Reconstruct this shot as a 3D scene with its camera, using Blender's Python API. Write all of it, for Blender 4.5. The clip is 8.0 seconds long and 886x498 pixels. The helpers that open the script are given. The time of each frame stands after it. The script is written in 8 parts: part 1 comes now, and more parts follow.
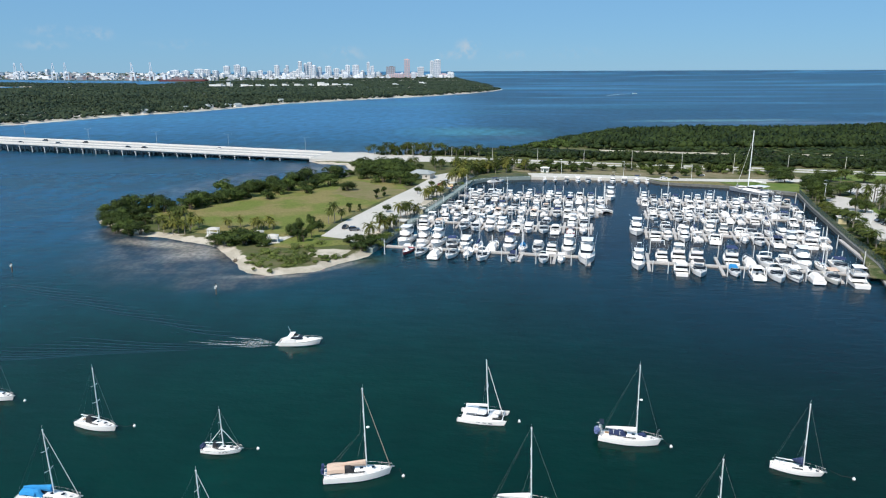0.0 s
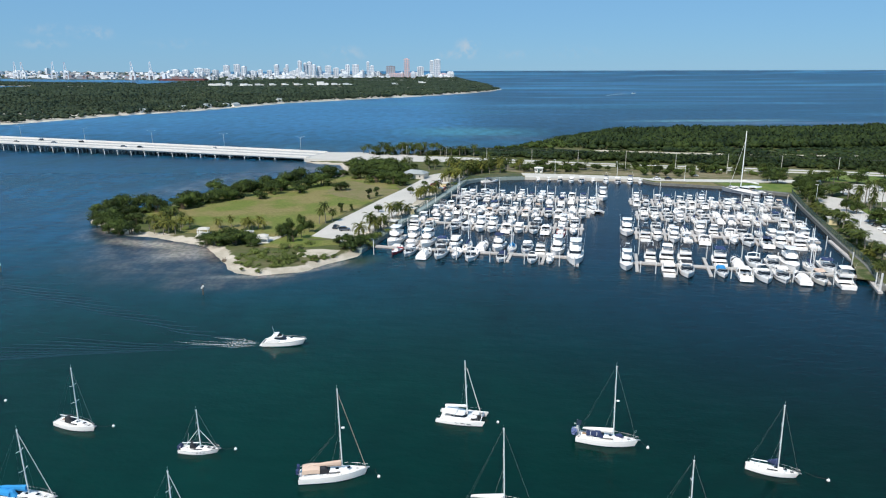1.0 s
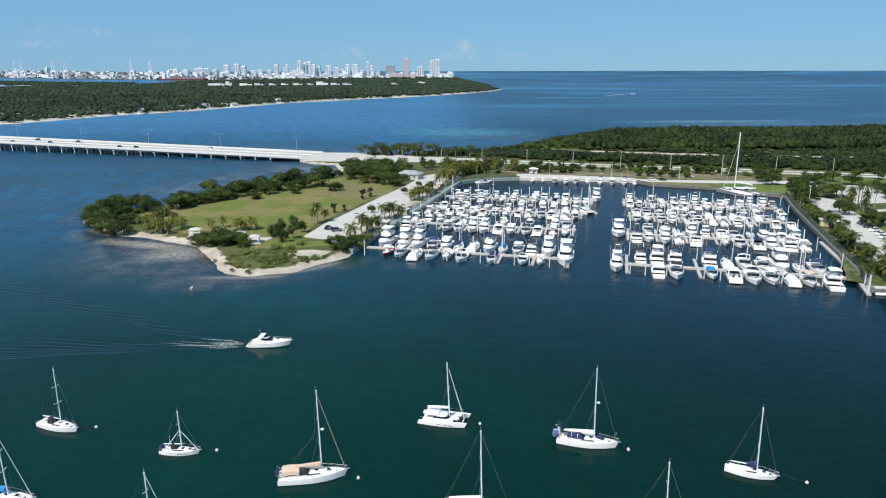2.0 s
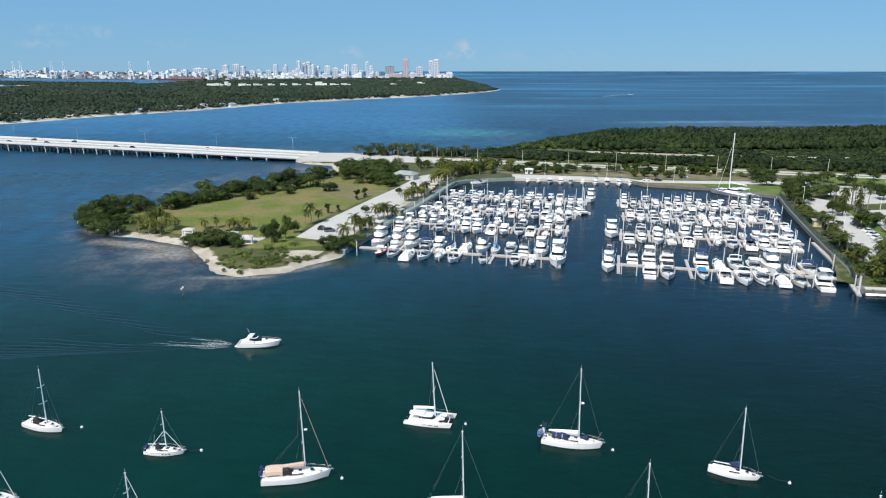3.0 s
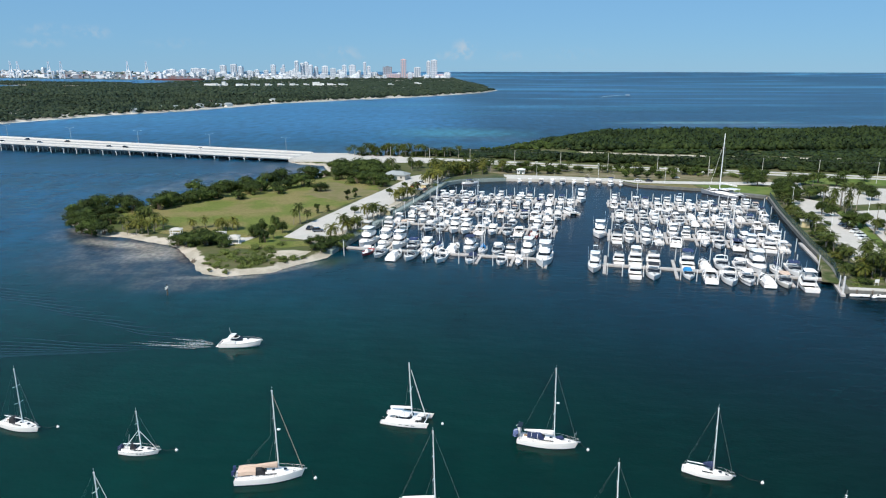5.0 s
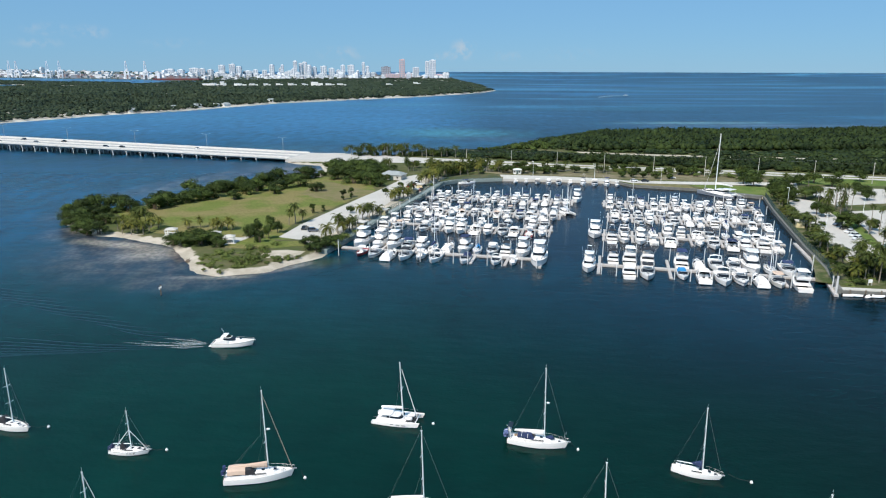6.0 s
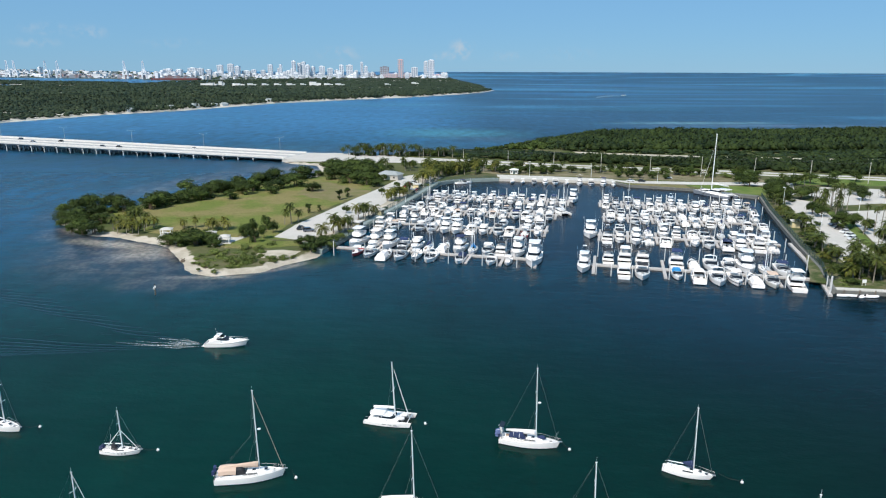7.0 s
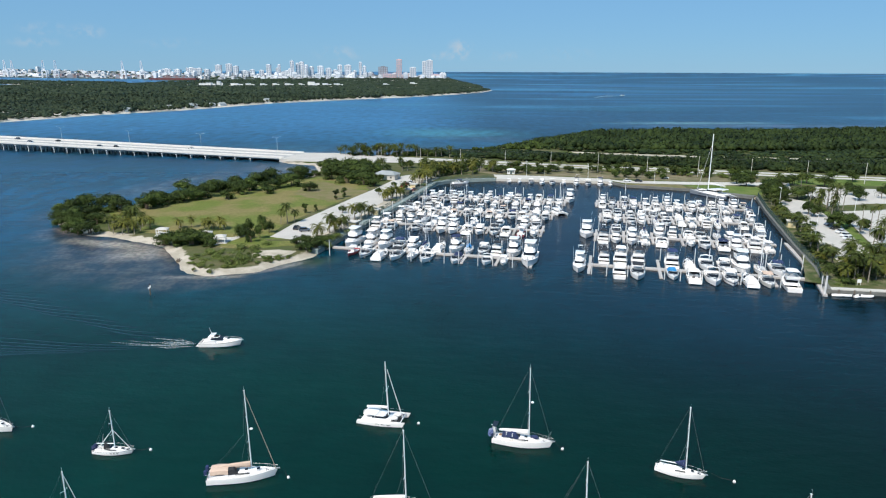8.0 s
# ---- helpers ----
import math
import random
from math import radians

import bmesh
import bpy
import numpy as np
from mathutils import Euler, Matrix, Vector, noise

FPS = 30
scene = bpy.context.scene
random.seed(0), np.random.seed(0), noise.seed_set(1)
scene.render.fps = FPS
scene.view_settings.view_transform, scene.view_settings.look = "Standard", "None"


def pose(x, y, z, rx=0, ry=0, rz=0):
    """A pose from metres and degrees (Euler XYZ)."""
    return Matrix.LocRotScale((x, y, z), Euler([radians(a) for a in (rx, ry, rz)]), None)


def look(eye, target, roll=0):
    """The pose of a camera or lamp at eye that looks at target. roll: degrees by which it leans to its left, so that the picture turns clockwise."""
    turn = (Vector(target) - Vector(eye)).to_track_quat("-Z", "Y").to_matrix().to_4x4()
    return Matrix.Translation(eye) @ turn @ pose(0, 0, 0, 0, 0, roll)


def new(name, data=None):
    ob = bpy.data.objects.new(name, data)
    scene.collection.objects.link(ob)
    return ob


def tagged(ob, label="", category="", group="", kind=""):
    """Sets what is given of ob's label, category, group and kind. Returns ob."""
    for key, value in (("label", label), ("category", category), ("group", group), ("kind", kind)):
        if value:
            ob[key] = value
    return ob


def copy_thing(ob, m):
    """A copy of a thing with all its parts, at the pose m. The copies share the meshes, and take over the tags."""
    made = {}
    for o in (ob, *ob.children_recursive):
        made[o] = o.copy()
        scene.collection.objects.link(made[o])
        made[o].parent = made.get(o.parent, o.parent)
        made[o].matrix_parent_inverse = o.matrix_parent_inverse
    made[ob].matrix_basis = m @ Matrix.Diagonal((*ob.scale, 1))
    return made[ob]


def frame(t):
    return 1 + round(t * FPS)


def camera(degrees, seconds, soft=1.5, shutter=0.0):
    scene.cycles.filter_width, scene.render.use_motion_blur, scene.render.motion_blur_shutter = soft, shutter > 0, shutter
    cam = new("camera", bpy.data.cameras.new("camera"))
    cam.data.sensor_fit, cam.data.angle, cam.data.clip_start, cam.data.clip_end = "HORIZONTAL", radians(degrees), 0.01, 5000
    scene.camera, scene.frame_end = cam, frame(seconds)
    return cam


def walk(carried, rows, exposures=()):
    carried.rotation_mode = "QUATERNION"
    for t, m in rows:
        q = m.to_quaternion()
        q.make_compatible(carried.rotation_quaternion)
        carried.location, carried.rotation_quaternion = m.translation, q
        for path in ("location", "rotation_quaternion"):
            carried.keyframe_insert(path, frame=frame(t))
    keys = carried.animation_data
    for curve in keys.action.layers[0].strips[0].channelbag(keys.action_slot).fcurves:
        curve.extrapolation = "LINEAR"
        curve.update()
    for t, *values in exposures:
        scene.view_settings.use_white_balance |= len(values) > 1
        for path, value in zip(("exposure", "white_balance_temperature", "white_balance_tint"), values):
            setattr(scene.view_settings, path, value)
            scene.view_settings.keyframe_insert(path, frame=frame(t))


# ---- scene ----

def heading(x, y, z, yaw, pitch, roll):
    """A camera pose from its place, its turn to the left, its tilt up and its lean."""
    return pose(x, y, z, 0, 0, yaw) @ pose(0, 0, 0, 90 + pitch) @ pose(0, 0, 0, 0, 0, roll)


cam = camera(66.0, 8.0, soft=1.1)
walk(cam, [
    (0.0, heading(0.00, 0.00, 62.00, -0.000, -14.787, -0.262)),
    (0.5, heading(2.02, -0.05, 62.11, 0.005, -14.806, -0.225)),
    (1.0, heading(3.86, -0.12, 62.26, 0.017, -14.820, -0.185)),
    (1.5, heading(5.57, -0.18, 62.48, 0.032, -14.823, -0.140)),
    (3.0, heading(9.57, -0.33, 62.66, -0.019, -14.792, -0.043)),
    (3.5, heading(10.67, -0.36, 62.66, -0.047, -14.786, -0.021)),
    (4.0, heading(11.68, -0.37, 62.64, -0.079, -14.776, 0.003)),
    (4.5, heading(12.61, -0.37, 62.59, -0.120, -14.767, 0.025)),
    (6.0, heading(14.89, -0.49, 62.58, -0.272, -14.755, 0.105)),
    (6.5, heading(15.51, -0.52, 62.59, -0.327, -14.755, 0.128)),
    (7.0, heading(16.09, -0.51, 62.57, -0.386, -14.754, 0.149)),
    (7.5, heading(16.60, -0.51, 62.55, -0.444, -14.753, 0.166)),
    (8.0, heading(17.07, -0.51, 62.51, -0.501, -14.752, 0.180)),
])

# world and sun: afternoon sun from the left and slightly behind the camera
SUN_ELEVATION, SUN_AZIMUTH = 50.0, 215.0
world = bpy.data.worlds.new("sky")
scene.world = world
world.use_nodes = True
wn = world.node_tree.nodes
sky = wn.new("ShaderNodeTexSky")
sky.sky_type = "NISHITA"
sky.sun_disc = False
sky.sun_elevation, sky.sun_rotation = radians(SUN_ELEVATION), radians(SUN_AZIMUTH)
sky.altitude, sky.air_density, sky.dust_density, sky.ozone_density = 60, 1.0, 0.0, 4.0
tint = wn.new("ShaderNodeMix")
tint.data_type, tint.blend_type = "RGBA", "MULTIPLY"
tint.inputs[0].default_value, tint.inputs[7].default_value = 1.0, (0.55, 0.84, 1.20, 1)
world.node_tree.links.new(sky.outputs[0], tint.inputs[6])
even = wn.new("ShaderNodeMix")
even.data_type = "RGBA"
even.inputs[0].default_value, even.inputs[7].default_value = 0.70, (2.55, 5.35, 8.35, 1)
world.node_tree.links.new(tint.outputs[2], even.inputs[6])
world.node_tree.links.new(even.outputs[2], wn["Background"].inputs[0])
wn["Background"].inputs[1].default_value = 0.085
sun = new("sun", bpy.data.lights.new("sun", "SUN"))
sun.data.energy, sun.data.angle, sun.data.color = 5.0, radians(0.53), (1.0, 0.95, 0.87)
az = radians(SUN_AZIMUTH)
sun_way = Vector((math.sin(az) * math.cos(radians(SUN_ELEVATION)), math.cos(az) * math.cos(radians(SUN_ELEVATION)), math.sin(radians(SUN_ELEVATION))))
sun.matrix_world = look(sun_way * 400, (0, 0, 0))
scene.view_settings.exposure = 0.0


# ---- materials ----
def material(name, colour, rough=0.6, metal=0.0, spread=0.12, scale=3.0, fine=30.0, bump=0.0, each=0.0, second=None, amount=0.5, spec=0.5, coat=0.0):
    """A surface with variation at two scales, relief, a second colour in patches and a tone that differs from object to object."""
    m = bpy.data.materials.new(name)
    m.use_nodes = True
    n, l = m.node_tree.nodes, m.node_tree.links
    b = n["Principled BSDF"]
    b.inputs["Roughness"].default_value, b.inputs["Metallic"].default_value = rough, metal
    b.inputs["Specular IOR Level"].default_value = spec
    b.inputs["Coat Weight"].default_value = coat
    place = n.new("ShaderNodeNewGeometry").outputs["Position"]
    big, small = n.new("ShaderNodeTexNoise"), n.new("ShaderNodeTexNoise")
    big.inputs["Scale"].default_value, small.inputs["Scale"].default_value = 1 / scale, fine / scale
    big.inputs["Detail"].default_value = small.inputs["Detail"].default_value = 4
    l.new(place, big.inputs["Vector"]), l.new(place, small.inputs["Vector"])
    ramp = n.new("ShaderNodeMapRange")
    ramp.inputs[1].default_value, ramp.inputs[2].default_value = 0.42, 0.58
    l.new(big.outputs[0], ramp.inputs[0])
    mix = n.new("ShaderNodeMix")
    mix.data_type = "RGBA"
    c2 = second or tuple(c * (1 - spread * 1.6) for c in colour)
    mix.inputs[6].default_value, mix.inputs[7].default_value = (*colour, 1), (*c2, 1)
    scaled = n.new("ShaderNodeMath")
    scaled.operation = "MULTIPLY"
    scaled.inputs[1].default_value = amount
    l.new(ramp.outputs[0], scaled.inputs[0]), l.new(scaled.outputs[0], mix.inputs[0])
    hsv = n.new("ShaderNodeHueSaturation")
    l.new(mix.outputs[2], hsv.inputs["Color"])
    value = n.new("ShaderNodeMapRange")
    value.inputs[1].default_value, value.inputs[2].default_value = 0.3, 0.7
    value.inputs[3].default_value, value.inputs[4].default_value = 1 - spread, 1 + spread
    l.new(small.outputs[0], value.inputs[0])
    last = value.outputs[0]
    if each:
        info = n.new("ShaderNodeObjectInfo")
        er = n.new("ShaderNodeMapRange")
        er.inputs[3].default_value, er.inputs[4].default_value = 1 - each, 1 + each
        l.new(info.outputs["Random"], er.inputs[0])
        mul = n.new("ShaderNodeMath")
        mul.operation = "MULTIPLY"
        l.new(er.outputs[0], mul.inputs[0]), l.new(last, mul.inputs[1])
        last = mul.outputs[0]
    l.new(last, hsv.inputs["Value"])
    l.new(hsv.outputs[0], b.inputs["Base Color"])
    if bump:
        bn = n.new("ShaderNodeBump")
        bn.inputs["Strength"].default_value, bn.inputs["Distance"].default_value = 0.8, bump
        l.new(small.outputs[0], bn.inputs["Height"]), l.new(bn.outputs[0], b.inputs["Normal"])
    return m


def leaf_material(name, dark, light, patch_size=8.0, each=0.2):
    """Foliage: each leaf has its own tone between two greens, patches of older growth, a little gloss and light through."""
    m = bpy.data.materials.new(name)
    m.use_nodes = True
    n, l = m.node_tree.nodes, m.node_tree.links
    b = n["Principled BSDF"]
    b.inputs["Roughness"].default_value = 0.6
    b.inputs["Specular IOR Level"].default_value = 0.12
    geo = n.new("ShaderNodeNewGeometry")
    noise_node = n.new("ShaderNodeTexNoise")
    noise_node.inputs["Scale"].default_value, noise_node.inputs["Detail"].default_value = 1 / patch_size, 3
    l.new(geo.outputs["Position"], noise_node.inputs["Vector"])
    patch = n.new("ShaderNodeMapRange")
    patch.inputs[1].default_value, patch.inputs[2].default_value = 0.35, 0.65
    l.new(noise_node.outputs[0], patch.inputs[0])
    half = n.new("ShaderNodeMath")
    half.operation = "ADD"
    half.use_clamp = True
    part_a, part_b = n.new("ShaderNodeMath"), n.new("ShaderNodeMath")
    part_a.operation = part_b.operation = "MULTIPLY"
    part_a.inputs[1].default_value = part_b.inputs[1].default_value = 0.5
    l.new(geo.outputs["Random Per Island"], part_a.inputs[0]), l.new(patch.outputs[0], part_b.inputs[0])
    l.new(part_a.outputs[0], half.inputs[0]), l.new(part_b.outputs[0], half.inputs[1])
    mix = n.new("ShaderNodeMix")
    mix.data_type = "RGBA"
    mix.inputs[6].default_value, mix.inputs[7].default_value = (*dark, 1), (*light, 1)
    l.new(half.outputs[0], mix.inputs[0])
    hsv = n.new("ShaderNodeHueSaturation")
    info = n.new("ShaderNodeObjectInfo")
    er = n.new("ShaderNodeMapRange")
    er.inputs[3].default_value, er.inputs[4].default_value = 1 - each, 1 + each
    l.new(info.outputs["Random"], er.inputs[0]), l.new(er.outputs[0], hsv.inputs["Value"])
    l.new(mix.outputs[2], hsv.inputs["Color"]), l.new(hsv.outputs[0], b.inputs["Base Color"])
    return m


def water_material():
    """Sea water: green-teal over deep mud, paler over the sand flats, darker over weed, with ripples and swell."""
    m = bpy.data.materials.new("sea_water")
    m.use_nodes = True
    n, l = m.node_tree.nodes, m.node_tree.links
    b = n["Principled BSDF"]
    b.inputs["IOR"].default_value = 1.33
    pos = n.new("ShaderNodeNewGeometry").outputs["Position"]

    def noise_at(size, detail=4, squash=(1, 1, 1), turn=0.0):
        mp = n.new("ShaderNodeMapping")
        mp.inputs["Scale"].default_value = [k / size for k in squash]
        mp.inputs["Rotation"].default_value = (0, 0, turn)
        t = n.new("ShaderNodeTexNoise")
        t.inputs["Scale"].default_value, t.inputs["Detail"].default_value = 1.0, detail
        l.new(pos, mp.inputs["Vector"]), l.new(mp.outputs[0], t.inputs["Vector"])
        return t.outputs[0]

    def fit(value, a, c, lo=0.0, hi=1.0):
        r = n.new("ShaderNodeMapRange")
        r.inputs[1].default_value, r.inputs[2].default_value, r.inputs[3].default_value, r.inputs[4].default_value = a, c, lo, hi
        r.interpolation_type = "SMOOTHSTEP"
        l.new(value, r.inputs[0])
        return r.outputs[0]

    def math_node(op, a, c):
        k = n.new("ShaderNodeMath")
        k.operation = op
        for socket, v in zip(k.inputs, (a, c)):
            if isinstance(v, (int, float)):
                socket.default_value = v
            else:
                l.new(v, socket)
        return k.outputs[0]

    def blend(factor, a, c):
        x = n.new("ShaderNodeMix")
        x.data_type = "RGBA"
        l.new(factor, x.inputs[0])
        for socket, v in zip((x.inputs[6], x.inputs[7]), (a, c)):
            if isinstance(v, tuple):
                socket.default_value = (*v, 1)
            else:
                l.new(v, socket)
        return x.outputs[2]

    warp = noise_at(13, 6, (1.0, 0.5, 1.0), 0.0)

    def shoal(x, y, rx, ry, turn, soft=0.5):
        """How much of a flat lies at a place: 1 in its middle, 0 outside, with an uneven edge."""
        mp = n.new("ShaderNodeMapping")
        mp.vector_type = "TEXTURE"
        mp.inputs["Location"].default_value, mp.inputs["Scale"].default_value = (x, y, 0), (rx, ry, 1e6)
        mp.inputs["Rotation"].default_value = (0, 0, radians(turn))
        l.new(pos, mp.inputs["Vector"])
        ln = n.new("ShaderNodeVectorMath")
        ln.operation = "LENGTH"
        l.new(mp.outputs[0], ln.inputs[0])
        return fit(math_node("ADD", ln.outputs["Value"], math_node("MULTIPLY", math_node("SUBTRACT", warp, 0.5), 0.7)), 1.0, 1.0 - soft)

    sep = n.new("ShaderNodeSeparateXYZ")
    l.new(pos, sep.inputs[0])
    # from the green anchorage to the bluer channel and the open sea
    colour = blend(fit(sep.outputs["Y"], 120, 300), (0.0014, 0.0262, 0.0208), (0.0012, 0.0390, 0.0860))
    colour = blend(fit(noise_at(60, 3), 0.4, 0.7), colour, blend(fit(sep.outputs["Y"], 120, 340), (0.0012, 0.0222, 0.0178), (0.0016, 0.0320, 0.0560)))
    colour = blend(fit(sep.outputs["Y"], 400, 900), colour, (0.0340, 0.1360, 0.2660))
    # deeper towards the dredged side
    deep = fit(sep.outputs["X"], -40, 110, 0.98, 0.42)
    scaled = n.new("ShaderNodeVectorMath")
    scaled.operation = "SCALE"
    l.new(colour, scaled.inputs[0]), l.new(deep, scaled.inputs["Scale"])
    colour = scaled.outputs[0]
    dredged = math_node("MULTIPLY", math_node("MULTIPLY", fit(sep.outputs["X"], -10, 110), fit(sep.outputs["Y"], 95, 190)), fit(sep.outputs["Y"], 420, 320))
    colour = blend(math_node("MULTIPLY", dredged, 0.75), colour, (0.0006, 0.0185, 0.0385))
    # dark reflection of the shore trees, put into the water colour
    colour = blend(math_node("MULTIPLY", math_node("MULTIPLY", fit(sep.outputs["X"], 95, 165), fit(sep.outputs["Y"], 260, 190)), 0.75), colour, (0.0010, 0.0068, 0.0085))
    # hull shadows and dark reflections between the boats, put into the basin's colour
    basin = math_node("MULTIPLY", math_node("MULTIPLY", fit(sep.outputs["X"], -25, 10), fit(sep.outputs["Y"], 205, 240)), fit(sep.outputs["Y"], 420, 390))
    colour = blend(math_node("MULTIPLY", basin, 0.85), colour, (0.0009, 0.0082, 0.0180))
    # the open sea is choppier and shows less of the sky
    l.new(fit(sep.outputs["Y"], 120, 700, 0.13, 0.40), b.inputs["Roughness"])
    l.new(fit(sep.outputs["Y"], 120, 800, 0.14, 0.22), b.inputs["Specular IOR Level"])
    b.subsurface_method = "BURLEY"
    b.inputs["Subsurface Weight"].default_value, b.inputs["Subsurface Scale"].default_value = 1.0, 1.3
    b.inputs["Subsurface Radius"].default_value = (1.5, 3.0, 3.0)
    # bands of weed and sand far out
    band = noise_at(330, 6, (0.30, 1.0, 1.0), 0.12)
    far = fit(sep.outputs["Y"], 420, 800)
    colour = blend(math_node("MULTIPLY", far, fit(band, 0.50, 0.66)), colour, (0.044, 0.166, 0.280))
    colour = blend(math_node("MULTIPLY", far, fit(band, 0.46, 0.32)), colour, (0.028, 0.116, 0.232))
    for x, y, rx, ry, turn, soft, strong, tone in SHALLOWS:
        colour = blend(math_node("MULTIPLY", shoal(x, y, rx, ry, turn, soft), strong), colour, tone)
    # flats round the headland and inside the bridge
    mud = fit(noise_at(5.5, 10, (0.8, 0.6, 1.0), 0.0), 0.34, 0.66)
    weed = fit(noise_at(1.3, 8, (0.8, 0.6, 1.0), 0.0), 0.36, 0.64)
    for x, y, rx, ry, turn, soft, strong in FLATS:
        f = math_node("MULTIPLY", shoal(x, y, rx, ry, turn, soft), strong)
        colour = blend(f, colour, blend(mud, blend(weed, (0.128, 0.114, 0.104), (0.074, 0.076, 0.082)), blend(weed, (0.040, 0.050, 0.068), (0.022, 0.034, 0.054))))
    for x, y, rx, ry, turn, soft, strong in SANDBARS:
        f = math_node("MULTIPLY", shoal(x, y, rx, ry, turn, soft), strong)
        colour = blend(f, colour, blend(weed, (0.40, 0.350, 0.290), (0.24, 0.218, 0.190)))
    # streaks of ruffled water: the ripples' light and dark reflections put into the colour
    choppy = math_node("MULTIPLY", fit(sep.outputs["Y"], 120, 420, 0.35, 1.9), fit(sep.outputs["Y"], 600, 1800, 1.0, 0.2))
    ruffle = math_node("ADD", 1.0, math_node("MULTIPLY", choppy, math_node("SUBTRACT", noise_at(4.5, 7, (0.5, 1.3, 1.0), 0.12), 0.5)))
    streak = math_node("ADD", 1.0, math_node("MULTIPLY", choppy, math_node("SUBTRACT", noise_at(9, 6, (1.0, 0.35, 1.0), 0.1), 0.5)))
    ruffle = math_node("MULTIPLY", ruffle, streak)
    gust = fit(noise_at(90, 4, (0.4, 1.4, 1.0), 0.1), 0.35, 0.65, 0.92, 1.08)
    streaked = n.new("ShaderNodeVectorMath")
    streaked.operation = "SCALE"
    l.new(colour, streaked.inputs[0]), l.new(math_node("MULTIPLY", ruffle, gust), streaked.inputs["Scale"])
    colour = streaked.outputs[0]
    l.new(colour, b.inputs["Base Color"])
    ripple, chop, swell = noise_at(0.9, 3, (1, 1.6, 1), 0.4), noise_at(4.0, 3, (0.8, 1.6, 1), 0.35), noise_at(18, 2, (0.7, 1.4, 1), 0.3)
    height = math_node("ADD", math_node("MULTIPLY", ripple, 0.05), math_node("ADD", math_node("MULTIPLY", chop, 0.16), math_node("MULTIPLY", swell, 0.3)))
    bn = n.new("ShaderNodeBump")
    bn.inputs["Strength"].default_value, bn.inputs["Distance"].default_value = 0.6, 1.0
    l.new(height, bn.inputs["Height"]), l.new(bn.outputs[0], b.inputs["Normal"])
    return m


# flats: middle, half axes, turn, softness, strength
FLATS = [(-88, 222, 52, 36, -28, 0.75, 0.62), (-96, 236, 40, 20, -24, 0.7, 0.7), (-128, 258, 22, 16, -40, 0.8, 0.6), (-62, 198, 30, 13, 8, 0.8, 0.45), (-34, 208, 24, 9, 35, 0.8, 0.3),
         (-82, 432, 50, 34, -20, 0.8, 0.75), (-126, 385, 24, 78, -23, 0.8, 0.6), (-152, 300, 12, 34, 8, 0.8, 0.4), (-10, 535, 90, 26, -8, 0.9, 0.5)]
SANDBARS = [(-86, 231, 17, 13, 40, 0.85, 0.75), (-104, 243, 28, 6, -19, 0.85, 0.7), (-56, 202.6, 18, 3.4, 4, 0.85, 0.5), (-36, 212, 18, 3.4, 42, 0.85, 0.45), (-130, 264, 12, 4, -42, 0.85, 0.5), (-76, 440, 24, 8, -20, 0.9, 0.5)]
# pale and dark patches of the open water: middle, half axes, turn, softness, strength, colour
SHALLOWS = [(300, 1140, 230, 70, 4, 0.9, 0.7, (0.020, 0.105, 0.170)), (60, 1010, 120, 40, 12, 0.9, 0.6, (0.022, 0.115, 0.175)), (30, 700, 110, 80, -10, 0.9, 0.6, (0.060, 0.215, 0.260)), (60, 640, 70, 26, -20, 0.9, 0.6, (0.055, 0.095, 0.150)),
            (330, 840, 170, 26, 3, 0.9, 0.85, (0.13, 0.24, 0.26)), (420, 800, 240, 24, 2, 0.9, 0.75, (0.09, 0.13, 0.19)), (-60, 1250, 160, 50, 20, 0.9, 0.4, (0.05, 0.17, 0.22)), (500, 1700, 500, 40, 0, 0.9, 0.3, (0.035, 0.14, 0.20)), (-110, 560, 90, 34, -20, 0.9, 0.35, (0.05, 0.13, 0.17)), (-25, 219, 13, 9, 30, 0.95, 0.7, (0.040, 0.066, 0.040))]
WATER = water_material()
GELCOAT = material("white_gelcoat", (0.89, 0.86, 0.83), 0.28, spread=0.03, scale=2, each=0.06, coat=0.3)
CREAM = material("cream_gelcoat", (0.72, 0.69, 0.62), 0.3, spread=0.04, scale=2, each=0.1)
DECK_WHITE = material("white_nonslip_deck", (0.80, 0.765, 0.73), 0.7, spread=0.06, scale=1.5, each=0.1)
GLASS = material("dark_tinted_glass", (0.012, 0.014, 0.018), 0.08, spread=0.1, spec=0.7)
NAVY = material("navy_canvas", (0.02, 0.035, 0.10), 0.85, spread=0.15, bump=0.01, each=0.3)
BLUE = material("bright_blue_canvas", (0.02, 0.26, 0.58), 0.8, spread=0.15, bump=0.01)
TAN = material("tan_canvas", (0.60, 0.44, 0.34), 0.85, spread=0.1, bump=0.01)
BLACK_CANVAS = material("charcoal_canvas", (0.025, 0.026, 0.03), 0.8, spread=0.2)
WHITE_CANVAS = material("white_canvas", (0.80, 0.765, 0.735), 0.8, spread=0.05, bump=0.01)
ALU = material("white_painted_spar", (0.85, 0.85, 0.84), 0.4, metal=0.0, spread=0.05)
STEEL = material("stainless_steel", (0.55, 0.55, 0.55), 0.5, metal=0.7, spread=0.06)
WIRE = material("rigging_wire", (0.20, 0.22, 0.22), 0.5, metal=0.0, spread=0.1)
RUBBER = material("black_rubber", (0.02, 0.02, 0.02), 0.7)
TEAK = material("weathered_teak", (0.30, 0.20, 0.12), 0.7, spread=0.2, scale=0.8)
BOTTOM = material("dark_blue_bottom_paint", (0.02, 0.03, 0.06), 0.7, each=0.3)
